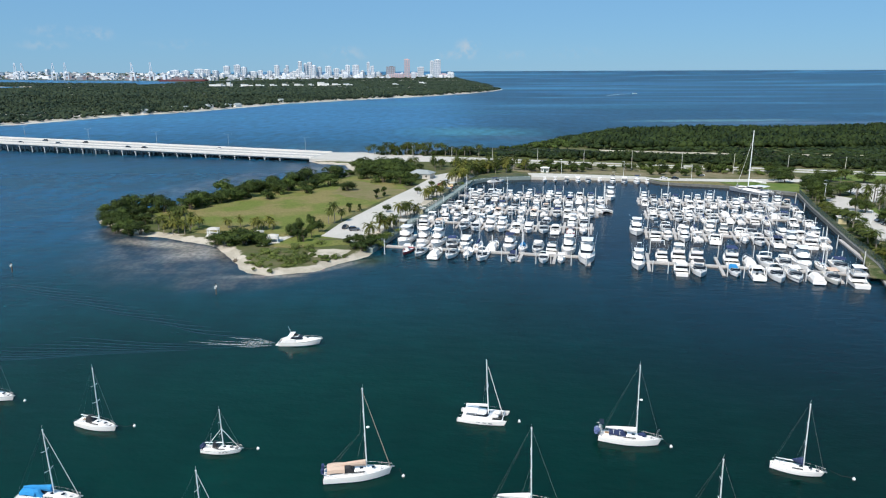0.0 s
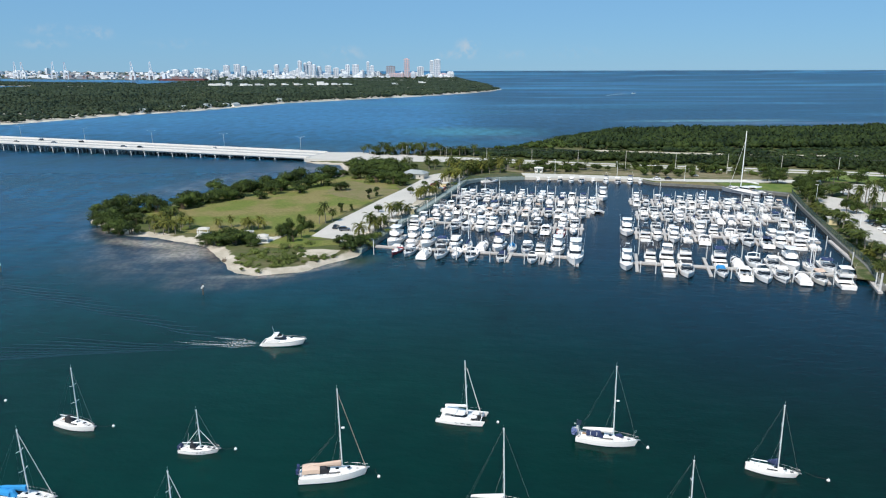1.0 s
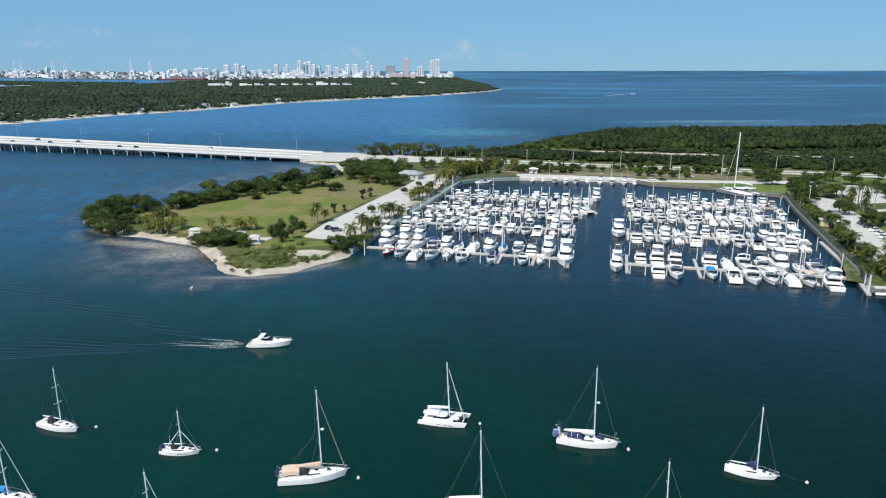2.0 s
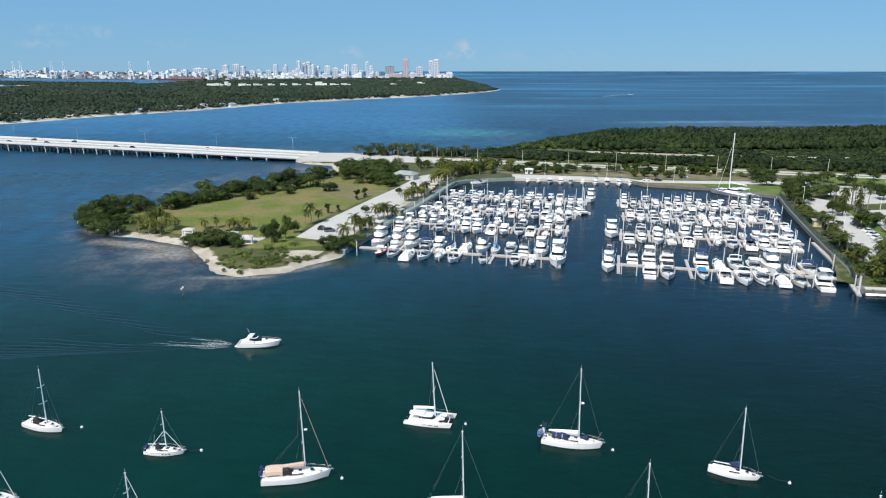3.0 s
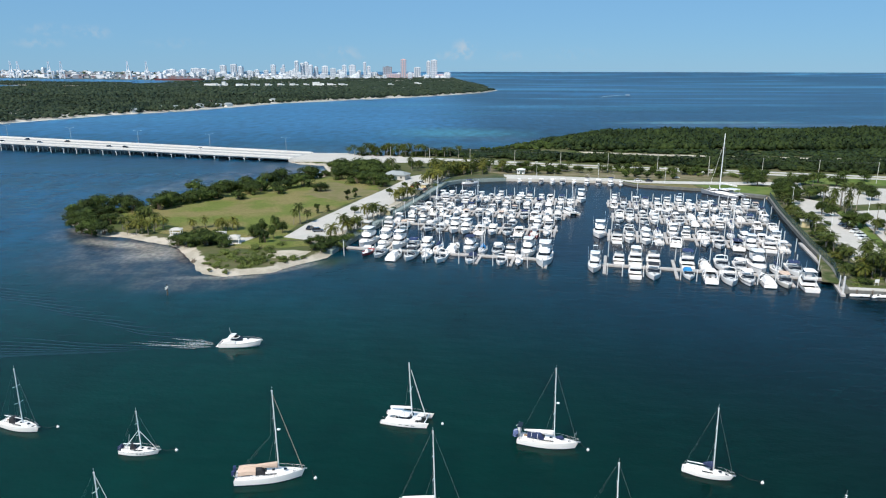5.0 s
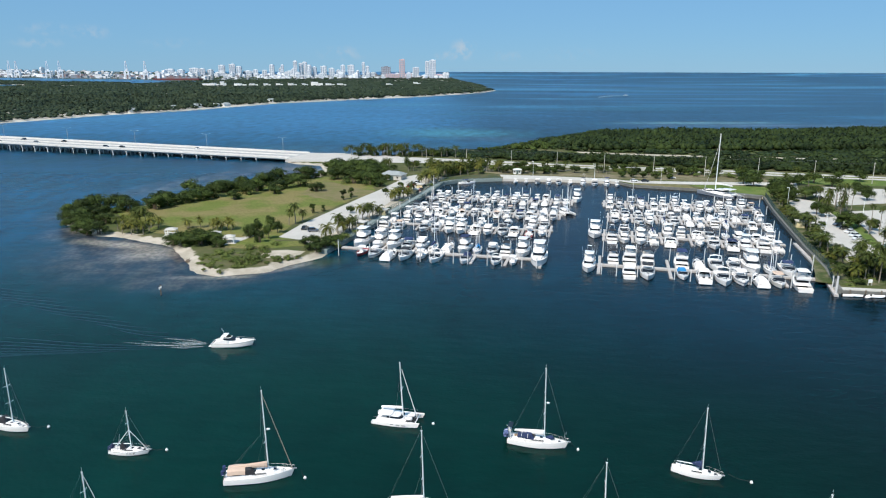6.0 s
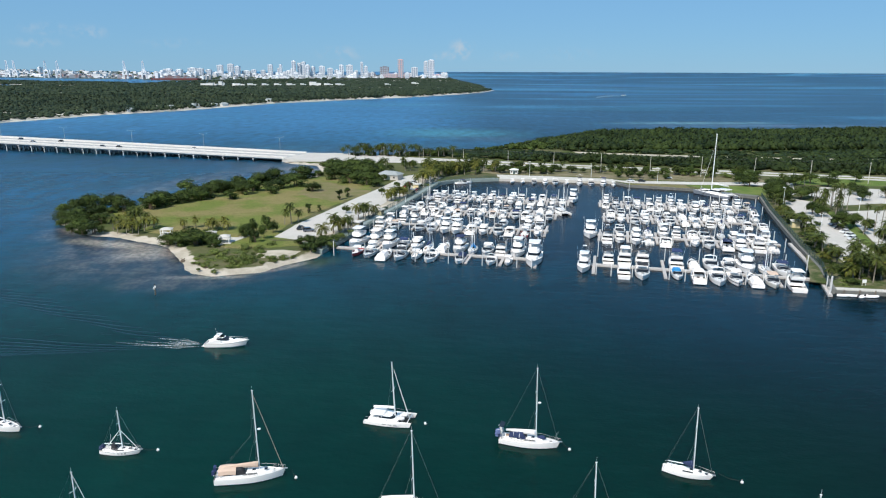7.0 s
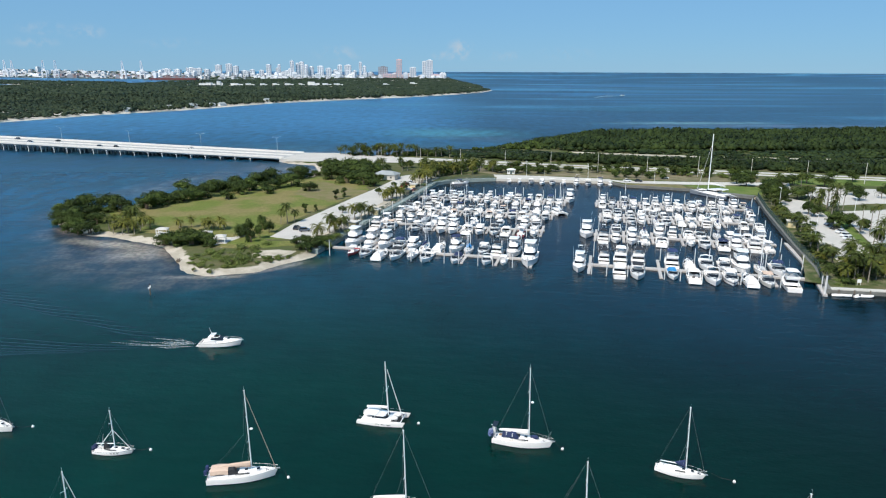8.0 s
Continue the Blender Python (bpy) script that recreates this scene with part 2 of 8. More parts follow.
BRIDGE_CONCRETE = material("white_bridge_concrete", (0.60, 0.585, 0.555), 0.85, spread=0.12, scale=6, bump=0.02, second=(0.50, 0.485, 0.455))
CONCRETE = material("pale_concrete", (0.55, 0.52, 0.47), 0.85, spread=0.12, scale=6, bump=0.02, second=(0.48, 0.45, 0.40))
DOCK = material("sun_bleached_dock_concrete", (0.47, 0.435, 0.41), 0.85, spread=0.12, scale=4, bump=0.01, each=0.08)
PILE = material("white_sleeved_piling", (0.66, 0.64, 0.62), 0.55, spread=0.1, scale=1.5, each=0.1)
ROAD = material("bleached_asphalt", (0.52, 0.49, 0.45), 0.9, spread=0.1, scale=14, bump=0.01, second=(0.46, 0.44, 0.40), spec=0.15)
DECK_ROAD = material("worn_bridge_deck", (0.42, 0.41, 0.395), 0.9, spread=0.12, scale=9, bump=0.01, second=(0.36, 0.355, 0.35))
DRY_GRASS = material("dry_brown_grass", (0.200, 0.165, 0.085), 0.95, spread=0.3, scale=6, fine=40, bump=0.06, second=(0.150, 0.150, 0.055), amount=0.8, spec=0.15)
SAND = material("pale_coral_sand", (0.52, 0.46, 0.37), 0.95, spread=0.12, scale=7, bump=0.05, second=(0.34, 0.30, 0.23), amount=0.7, spec=0.15)
GRASS = material("dry_mown_grass", (0.130, 0.156, 0.036), 0.95, spread=0.35, scale=17, fine=34, bump=0.06, second=(0.215, 0.176, 0.074), amount=0.85, spec=0.15)
LUSH = material("green_mown_grass", (0.098, 0.148, 0.032), 0.95, spread=0.25, scale=9, fine=50, bump=0.06, second=(0.17, 0.20, 0.06), amount=0.6, spec=0.15)
GROUNDCOVER = material("shrubby_groundcover", (0.060, 0.082, 0.026), 0.95, spread=0.4, scale=4, fine=12, bump=0.15, second=(0.19, 0.165, 0.10), amount=0.7, spec=0.15)
# grey darkened to carry the shade on the fenced quay wall
DARK_CONCRETE = material("stained_grey_concrete", (0.17, 0.17, 0.155), 0.9, spread=0.25, scale=2.5, bump=0.02)
BEACH = material("pale_far_beach", (0.54, 0.50, 0.43), 0.95, spread=0.12, scale=30, second=(0.50, 0.45, 0.37), spec=0.15)
def ground_material():
    """Coral sand low on the beach, passing raggedly into scrubby soil and grass higher up."""
    m = material("beach_and_soil", (0.50, 0.44, 0.36), 0.95, spread=0.12, scale=7, bump=0.05, second=(0.34, 0.30, 0.23), amount=0.7, spec=0.15)
    n, l = m.node_tree.nodes, m.node_tree.links
    b = n["Principled BSDF"]
    sand = b.inputs["Base Color"].links[0].from_socket
    pos = n.new("ShaderNodeNewGeometry").outputs["Position"]
    sep = n.new("ShaderNodeSeparateXYZ")
    l.new(pos, sep.inputs[0])
    ragged, tone = n.new("ShaderNodeTexNoise"), n.new("ShaderNodeTexNoise")
    ragged.inputs["Scale"].default_value, ragged.inputs["Detail"].default_value = 0.28, 5
    tone.inputs["Scale"].default_value, tone.inputs["Detail"].default_value = 0.09, 6
    l.new(pos, ragged.inputs["Vector"]), l.new(pos, tone.inputs["Vector"])
    add = n.new("ShaderNodeMath")
    add.operation = "ADD"
    l.new(sep.outputs["Z"], add.inputs[0]), l.new(ragged.outputs[0], add.inputs[1])
    edge = n.new("ShaderNodeMapRange")
    edge.inputs[1].default_value, edge.inputs[2].default_value = 1.26, 1.42
    l.new(add.outputs[0], edge.inputs[0])
    soil = n.new("ShaderNodeMix")
    soil.data_type = "RGBA"
    soil.inputs[6].default_value, soil.inputs[7].default_value = (0.070, 0.088, 0.028, 1), (0.135, 0.120, 0.062, 1)
    spread_tone = n.new("ShaderNodeMapRange")
    spread_tone.inputs[1].default_value, spread_tone.inputs[2].default_value = 0.42, 0.66
    l.new(tone.outputs[0], spread_tone.inputs[0]), l.new(spread_tone.outputs[0], soil.inputs[0])
    both = n.new("ShaderNodeMix")
    both.data_type = "RGBA"
    l.new(edge.outputs[0], both.inputs[0]), l.new(sand, both.inputs[6]), l.new(soil.outputs[2], both.inputs[7])
    l.new(both.outputs[2], b.inputs["Base Color"])
    return m


GROUND = ground_material()
SCRUB = material("scrubby_soil", (0.13, 0.125, 0.06), 0.95, spread=0.3, scale=10, fine=40, bump=0.08, second=(0.24, 0.20, 0.13), amount=0.8, spec=0.15)
BARK = material("grey_brown_bark", (0.16, 0.12, 0.085), 0.9, spread=0.25, scale=1.0, bump=0.03)
PALM_BARK = material("pale_palm_trunk", (0.28, 0.24, 0.19), 0.9, spread=0.2, scale=0.8, bump=0.03)
# LEAF, MANGROVE, WOODS: near-black dark tones put crown shade into the leaf colour
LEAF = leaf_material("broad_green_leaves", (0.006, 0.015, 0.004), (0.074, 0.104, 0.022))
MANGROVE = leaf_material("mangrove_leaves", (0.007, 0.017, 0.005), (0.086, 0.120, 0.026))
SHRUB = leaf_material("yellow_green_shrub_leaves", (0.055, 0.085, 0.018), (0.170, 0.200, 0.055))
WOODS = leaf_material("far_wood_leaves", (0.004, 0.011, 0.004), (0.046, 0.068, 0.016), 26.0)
# paler and bluer than the near woods: distance haze put into the leaf colour
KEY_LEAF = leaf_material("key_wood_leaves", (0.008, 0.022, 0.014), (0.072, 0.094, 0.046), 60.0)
FROND = leaf_material("palm_fronds", (0.016, 0.030, 0.006), (0.104, 0.120, 0.026))
DRY_FROND = leaf_material("yellowing_palm_fronds", (0.036, 0.050, 0.008), (0.190, 0.180, 0.036))
GREEN_FENCE = material("green_fence_mesh", (0.050, 0.085, 0.078), 0.6, spread=0.15)
PAINT_WHITE = material("white_house_paint", (0.78, 0.77, 0.74), 0.7, spread=0.06, scale=5, each=0.05)
YELLOW = material("pale_yellow_stucco", (0.68, 0.57, 0.33), 0.85, spread=0.08, scale=2)
ROOF_GREY = material("grey_metal_roof", (0.34, 0.36, 0.35), 0.5, spread=0.12, scale=3)


# ---- mesh building ----
class Geo:
    """Collects vertices and faces of one part."""

    def __init__(self):
        self.v, self.f = [], []

    def add(self, verts, faces):
        k = len(self.v)
        self.v += [tuple(p) for p in verts]
        self.f += [tuple(i + k for i in q) for q in faces]
        return self

    def loft(self, rings, cap=True, closed=True):
        n = len(rings[0])
        faces = []
        for i in range(len(rings) - 1):
            for j in range(n if closed else n - 1):
                a, b = i * n + j, i * n + (j + 1) % n
                faces.append((a, b, b + n, a + n))
        if cap:
            faces.append(tuple(range(n - 1, -1, -1)))
            faces.append(tuple((len(rings) - 1) * n + j for j in range(n)))
        return self.add([p for r in rings for p in r], faces)

    def box(self, x0, x1, y0, y1, z0, z1, bevel=0.0):
        """A block, with its upper edges taken off where bevel is given."""
        def ring(z, d):
            return [(x0 + d, y0 + d, z), (x1 - d, y0 + d, z), (x1 - d, y1 - d, z), (x0 + d, y1 - d, z)]
        rings = [ring(z0, 0), ring(z1 - bevel, 0), ring(z1, bevel)] if bevel else [ring(z0, 0), ring(z1, 0)]
        return self.loft(rings)

    def tube(self, points, r, n=6, r_end=None):
        pts = [Vector(p) for p in points]
        r_end = r if r_end is None else r_end
        rings = []
        for i, p in enumerate(pts):
            way = (pts[min(i + 1, len(pts) - 1)] - pts[max(i - 1, 0)]).normalized()
            side = way.orthogonal().normalized() if abs(way.z) > 0.95 else way.cross(Vector((0, 0, 1))).normalized()
            other = way.cross(side)
            rr = r + (r_end - r) * i / max(1, len(pts) - 1)
            rings.append([p + (side * math.cos(a) + other * math.sin(a)) * rr for a in (2 * math.pi * k / n for k in range(n))])
        return self.loft(rings)

    def blob(self, c, rad, n=8, m=5, rough=0.0, seed=0):
        rings = []
        for i in range(m + 1):
            th = math.pi * (0.02 + 0.96 * i / m)
            ring = []
            for j in range(n):
                ph = 2 * math.pi * j / n
                d = Vector((math.sin(th) * math.cos(ph), math.sin(th) * math.sin(ph), -math.cos(th)))
                k = 1 + rough * noise.noise(d * 1.7 + Vector((seed * 3.1, seed, 0)))
                ring.append((c[0] + d.x * rad[0] * k, c[1] + d.y * rad[1] * k, c[2] + d.z * rad[2] * k))
            rings.append(ring)
        return self.loft(rings)

    def slab(self, outline, z0, z1):
        """A flat plate of any outline, upright sides."""
        n = len(outline)
        if sum(outline[i][0] * outline[(i + 1) % n][1] - outline[(i + 1) % n][0] * outline[i][1] for i in range(n)) < 0:
            outline = outline[::-1]
        return self.loft([[(x, y, z0) for x, y in outline], [(x, y, z1) for x, y in outline]])

    def mesh(self, name, mat, smooth=False):
        me = bpy.data.meshes.new(name)
        me.from_pydata(self.v, [], self.f)
        me.materials.append(mat)
        if smooth:
            me.shade_smooth()
        me.update()
        return me


def part(name, geo, mat, parent, label="", smooth=False):
    ob = new(name, geo.mesh(name, mat, smooth))
    ob.parent = parent
    return tagged(ob, label) if label else ob


def thing(name, label, category, group="", kind=""):
    return tagged(new(name), label, category, group, kind)


def single(name, geo, mat, label, category, group="", kind="", smooth=False):
    return tagged(new(name, geo.mesh(name, mat, smooth)), label, category, group, kind)


def twin(ob, name, parent, m):
    """One more part on the mesh of another."""
    o = new(name, ob.data)
    o.parent, o.matrix_basis = parent, m
    return o


STARTED = set()


def place(ob, m):
    """Puts the thing itself at m the first time, a copy of it every further time."""
    if ob.name not in STARTED:
        STARTED.add(ob.name)
        ob.matrix_basis = m
        return ob
    s = ob.scale
    return copy_thing(ob, m @ Matrix.Diagonal((1 / s[0], 1 / s[1], 1 / s[2], 1)))


def sized(x, y, z, turn, s, sz=None):
    return pose(x, y, z, 0, 0, turn) @ Matrix.Diagonal((s, s, sz or s, 1))


def big_mesh(name, verts, tris, mat):
    """A mesh from arrays of vertices and triangles."""
    me = bpy.data.meshes.new(name)
    me.vertices.add(len(verts)), me.loops.add(len(tris) * 3), me.polygons.add(len(tris))
    me.vertices.foreach_set("co", np.asarray(verts, np.float32).ravel())
    me.loops.foreach_set("vertex_index", np.asarray(tris, np.int32).ravel())
    me.polygons.foreach_set("loop_start", np.arange(len(tris), dtype=np.int32) * 3)
    me.materials.append(mat)
    me.update(calc_edges=True)
    return me


def side_distance(px, py, poly):
    """Distance of places to the outline of a polygon, positive inside, and the index of the nearest edge."""
    best, edge = np.full(px.shape, 1e9), np.zeros(px.shape, int)
    inside = np.zeros(px.shape, bool)
    for i in range(len(poly)):
        (ax, ay), (bx, by) = poly[i], poly[(i + 1) % len(poly)]
        dx, dy = bx - ax, by - ay
        t = np.clip(((px - ax) * dx + (py - ay) * dy) / (dx * dx + dy * dy), 0, 1)
        d = np.hypot(px - ax - t * dx, py - ay - t * dy)
        edge = np.where(d < best, i, edge)
        best = np.minimum(best, d)
        cross = (ay > py) != (by > py)
        inside ^= cross & (px < dx * (py - ay) / (dy if dy else 1e-9) + ax)
    return np.where(inside, best, -best), edge


def wobble(x, y, size):
    """A cheap smooth unevenness between -1 and 1."""
    x, y = x / size, y / size
    return (np.sin(x * 1.3 + 1.7 * np.sin(y * 0.9)) + np.sin(y * 1.7 + 1.3 * np.sin(x * 1.1 + 2)) + np.sin((x + y) * 0.8 + 0.5)) / 3


def dish(r):
    """The rise of the far sea towards the eye-level horizon."""
    return 45.0 * (max(0.0, min(r, 4950.0) - 3000.0) / 1950.0) ** 2


def dish_at(x, y):
    return dish(math.hypot(x - 10, y))


# ---- water and land ----
radii = [0, 60, 120, 180, 260, 360, 500, 700, 950, 1250, 1600] + [2000 + 118 * i for i in range(26)]
ring_n = 144
g = Geo()
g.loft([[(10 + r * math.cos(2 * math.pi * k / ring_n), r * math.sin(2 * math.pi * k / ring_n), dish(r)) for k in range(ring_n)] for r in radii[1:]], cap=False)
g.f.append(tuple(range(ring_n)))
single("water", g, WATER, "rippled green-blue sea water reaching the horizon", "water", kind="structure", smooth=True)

# outline of the near land: headland, basin with quays, causeway, mangrove coast
HEADLAND = [(-24, 231), (-26.6, 225), (-32, 218), (-39.5, 209.4), (-47.4, 205), (-54, 203.3), (-59, 205), (-65, 209.5), (-70, 219.4), (-77.4, 231.7), (-84, 241.5),
            (-88.4, 243.8), (-95, 247.4), (-101.5, 250.5), (-109, 253.6), (-118.5, 257), (-126.2, 263.8), (-134.6, 271.6), (-143.5, 279.5), (-148, 293), (-143, 306), (-128, 313), (-122, 328), (-118, 346),
            (-104, 362), (-93, 372), (-86, 388), (-74, 398), (-60, 404)]
COAST = [(-60, 436), (-65, 456), (-84, 463), (-92, 474), (-90, 488), (-60, 512), (-24, 512), (0, 540), (62, 560), (98, 616), (160, 682), (300, 704), (460, 712), (1400, 760), (1400, 140), (300, 168), (146, 184)]
BASIN = [(130.5, 187), (176.5, 336.5), (152.5, 357.5), (120, 371), (115, 381.5), (86, 387.5), (51, 391), (36, 388), (25, 383.5), (18.5, 378)]


def softened(points, step=3.0):
    """The line through the points, drawn as one smooth curve."""
    out = []
    for i in range(len(points) - 1):
        p0, p1, p2, p3 = (Vector(points[max(0, min(len(points) - 1, i + k))]) for k in (-1, 0, 1, 2))
        n = max(1, int((p2 - p1).length / step))
        for j in range(n):
            t = j / n
            q = 0.5 * (2 * p1 + (p2 - p0) * t + (2 * p0 - 5 * p1 + 4 * p2 - p3) * t * t + (3 * p1 - p0 - 3 * p2 + p3) * t ** 3)
            out.append((q.x, q.y))
    return out + [points[-1]]


LAND = softened(HEADLAND) + COAST + BASIN
xs = np.concatenate([np.arange(-156, 200, 1.6), np.arange(200, 700, 9.0), np.arange(700, 1420, 60.0)])
ys = np.concatenate([np.arange(130, 184, 9.0), np.arange(184, 480, 1.6), np.arange(480, 780, 7.0)])
gx, gy = np.meshgrid(xs, ys)
sd, edge = side_distance(gx, gy, LAND)
n_land = len(LAND)
hard = np.isin(edge, list(range(n_land - 12, n_land)))
gz = np.where(hard, np.clip(sd * 2.0 - 1.0, -1.2, 1.2), np.clip((sd + 0.9 * wobble(gx, gy, 5.0) + 0.5 * wobble(gx, gy, 1.9)) * 0.19, -1.2, 1.15)) + 0.04 * wobble(gx, gy, 6.0) * (sd > 3)
keep = sd > -9
cells = keep[:-1, :-1] | keep[1:, :-1] | keep[:-1, 1:] | keep[1:, 1:]
idx = np.arange(gx.size).reshape(gx.shape)
a, b_, c, d = idx[:-1, :-1][cells], idx[:-1, 1:][cells], idx[1:, 1:][cells], idx[1:, :-1][cells]
me = big_mesh("ground", np.stack([gx.ravel(), gy.ravel(), gz.ravel()], 1), np.concatenate([np.stack([a, b_, c], 1), np.stack([a, c, d], 1)]), GROUND)
me.shade_smooth()
tagged(new("ground", me), "pale coral sand ground with a gently sloping beach", "ground", kind="structure")


def sheet(name, outline, z, mat, label, category, step=3.0, rag=0.0):
    """A thin layer on the ground with an uneven edge, following a closed outline."""
    poly = []
    for i, (ax, ay) in enumerate(outline):
        bx, by = outline[(i + 1) % len(outline)]
        k = max(1, int(math.hypot(bx - ax, by - ay) / step))
        for j in range(k):
            x, y = ax + (bx - ax) * j / k, ay + (by - ay) * j / k
            poly.append((x + rag * random.uniform(-1, 1), y + rag * random.uniform(-1, 1)))
    bm = bmesh.new()
    n = len(poly)
    if sum(poly[i][0] * poly[(i + 1) % n][1] - poly[(i + 1) % n][0] * poly[i][1] for i in range(n)) < 0:
        poly = poly[::-1]
    f = bm.faces.new([bm.verts.new((x, y, z)) for x, y in poly])
    ext = bmesh.ops.extrude_face_region(bm, geom=[f])
    bmesh.ops.translate(bm, vec=(0, 0, -0.3), verts=[v for v in ext["geom"] if isinstance(v, bmesh.types.BMVert)])
    bmesh.ops.triangulate(bm, faces=[q for q in bm.faces if len(q.verts) > 4])
    bmesh.ops.recalc_face_normals(bm, faces=bm.faces)
    me = bpy.data.meshes.new(name)
    bm.to_mesh(me)
    bm.free()
    me.materials.append(mat)
    return tagged(new(name, me), label, category, kind="structure")


LAWN = [(-40, 246), (-48, 247), (-52, 252), (-58, 246), (-64, 247), (-72, 252), (-84, 254), (-97, 257), (-104, 268), (-118, 280), (-128, 296), (-118, 312), (-106, 330), (-92, 345),
        (-74, 372), (-58, 396), (-40, 400), (-24, 385), (-19, 352), (-28, 326), (-37, 298), (-45, 272), (-47, 258)]
sheet("lawn", LAWN, 1.24, GRASS, "mown dry green lawn with worn brown patches", "lawn", rag=0.5)
sheet("lawn", [(-50.2, 384.9), (-31.4, 363.3), (-18.5, 348), (-24, 331.1), (-34.8, 322), (-51.3, 335.8), (-56.0, 345.7)], 1.25, DRY_GRASS, "dry brown corner of the mown lawn", "lawn", rag=1.6)
sheet("sand_strip", [(6, 408), (2, 372), (-9, 320), (-15.5, 294), (-20, 274), (-26, 257), (-35, 245), (-31, 236), (-28.9, 232), (-14.4, 279), (-3.9, 314), (6.6, 352.7), (12.6, 378), (18.9, 398)], 1.246, SAND, "pale sandy strip with palms beside the promenade", "sand", rag=0.3)
sheet("lawn", [(-64, 246), (-50, 250), (-45, 244), (-36, 243), (-33, 237), (-44, 234), (-56, 233), (-64, 237)], 1.235, GRASS, "scrubby green grass behind the beach", "lawn", rag=0.6)
sheet("lawn", [(-66, 233), (-54, 232), (-44, 222), (-42, 214), (-52, 209), (-60, 212)], 1.05, SCRUB, "low scrub growing on the sandy point", "scrub", rag=0.8)
sheet("parking_lot", [(-46, 250), (-44, 260), (-42, 271.5), (-34, 298), (-25, 329), (-16, 357), (-4, 402), (4, 411), (2, 372), (-9, 320), (-15.5, 294), (-20, 274), (-26, 257), (-35, 245)], 1.26, ROAD,
      "bleached pale asphalt car park beside the lawn", "car park")
sheet("walkway", [(-92, 257), (-91, 259), (-82, 254), (-71, 252.5), (-60, 249), (-57, 253), (-55.5, 252), (-58.5, 244), (-61, 240), (-64, 236), (-65.5, 237), (-61.5, 245), (-71, 249), (-82, 250.5)], 1.275, CONCRETE,
      "pale concrete footpath between the picnic shelters", "path")
# back of the basin
sheet("road", [(-88, 469), (-88, 486), (-49, 512), (-14, 494), (42, 478), (94, 457), (146, 441), (196, 428), (275, 402), (420, 352), (414, 338), (270, 388), (190, 413), (142, 427), (92, 442), (41, 456), (-20, 464), (-62, 466)],
      1.26, ROAD, "wide sun-bleached causeway road", "road")
sheet("verge", [(42, 461), (94, 446.5), (146, 431), (196, 417), (275, 392), (416, 343), (417, 345.5), (276, 395), (197, 420.5), (147, 434.5), (95, 450), (42, 465)], 1.30, GRASS, "narrow grass median of the causeway", "verge", rag=0.3)
sheet("pavement", [(51, 409), (75, 404), (112, 394), (121, 386.5), (160, 382), (203, 380), (199, 370), (154, 373), (122, 378), (114, 389), (86, 396), (51, 400)], 1.255, CONCRETE,
      "pale concrete apron behind the boat basin", "pavement")
sheet("verge", [(121, 372.5), (151, 360.5), (152, 371.5), (122, 377)], 1.245, DRY_GRASS, "dry grass strip behind the sea wall", "verge", rag=0.3)
sheet("lawn", [(152.5, 371), (167, 371), (192, 364), (183, 342), (172, 340), (158, 358)], 1.27, LUSH, "bright green lawn beside the basin", "lawn", rag=0.4)
sheet("lawn", [(26, 428), (52, 411), (76, 406), (113, 396), (160, 384), (203, 382), (204, 398), (140, 419), (90, 434), (40, 448)], 1.245, SCRUB, "dusty planted strip between road and apron", "verge", rag=0.6)
sheet("parking_lot", [(183, 327), (192, 331), (196, 322), (187, 290), (182, 270), (168, 226), (153, 212), (150, 216), (162, 255), (170, 287), (186, 345), (204, 384), (216, 381), (200, 345)], 1.26, ROAD,
      "bleached asphalt car park under shade trees", "car park")
sheet("lawn", [(182, 270), (187, 290), (190, 298), (196, 299), (187, 272), (171, 230), (167, 226)], 1.275, LUSH, "strip of green grass between the car parks", "lawn", rag=0.2)
sheet("parking_lot", [(197, 299), (226, 304), (330, 290), (300, 210), (180, 222), (172, 230), (187, 270)], 1.255, ROAD, "wide pale asphalt car park", "car park")
sheet("parking_lot", [(205, 345), (222, 366), (330, 338), (322, 314), (226, 318), (200, 312)], 1.257, ROAD, "pale asphalt car park among trees", "car park")
sheet("lawn", [(216, 374), (262, 368), (340, 345), (352, 362), (272, 386), (226, 400), (210, 396)], 1.262, LUSH, "green roadside lawn with scattered trees", "lawn", rag=0.4)
sheet("lawn", [(128, 195), (136, 191), (152, 190), (300, 176), (300, 205), (160, 212), (150, 214), (160, 252), (168, 287), (181, 326), (178, 334), (160, 283), (146, 232)], 1.25, GROUNDCOVER, "shrubby planted strip with palms along the quay", "planting", rag=0.2)
# ramp from the bridge down to the causeway
g = Geo()
g.loft([[(-92.5, 473.5, -1.2), (-82.0, 510, -1.2), (-82.0, 510, 2.28), (-92.5, 473.5, 2.28)], [(-60, 463.5, -1.2), (-49, 513, -1.2), (-49, 513, 1.6), (-60, 463.5, 1.6)], [(-20, 463, -1.2), (-14, 496, -1.2), (-14, 496, 1.27), (-20, 463, 1.27)]])
single("road", g, ROAD, "pale ramp leading onto the bridge", "road", kind="structure")
# clearing in the mangroves
sheet("track", [(120, 528), (170, 512), (230, 497), (300, 487), (420, 470), (420, 464), (300, 479), (228, 489), (168, 503), (122, 519)], 1.3, SAND, "pale sandy track through the mangroves", "track", rag=0.8)
sheet("sand_patch", [(-47, 224.5), (-45, 230.5), (-38, 232), (-32.5, 229.5), (-33, 226), (-37, 221), (-42, 220)], 1.2, SAND, "pale trodden sand behind the beach", "sand", rag=0.8)


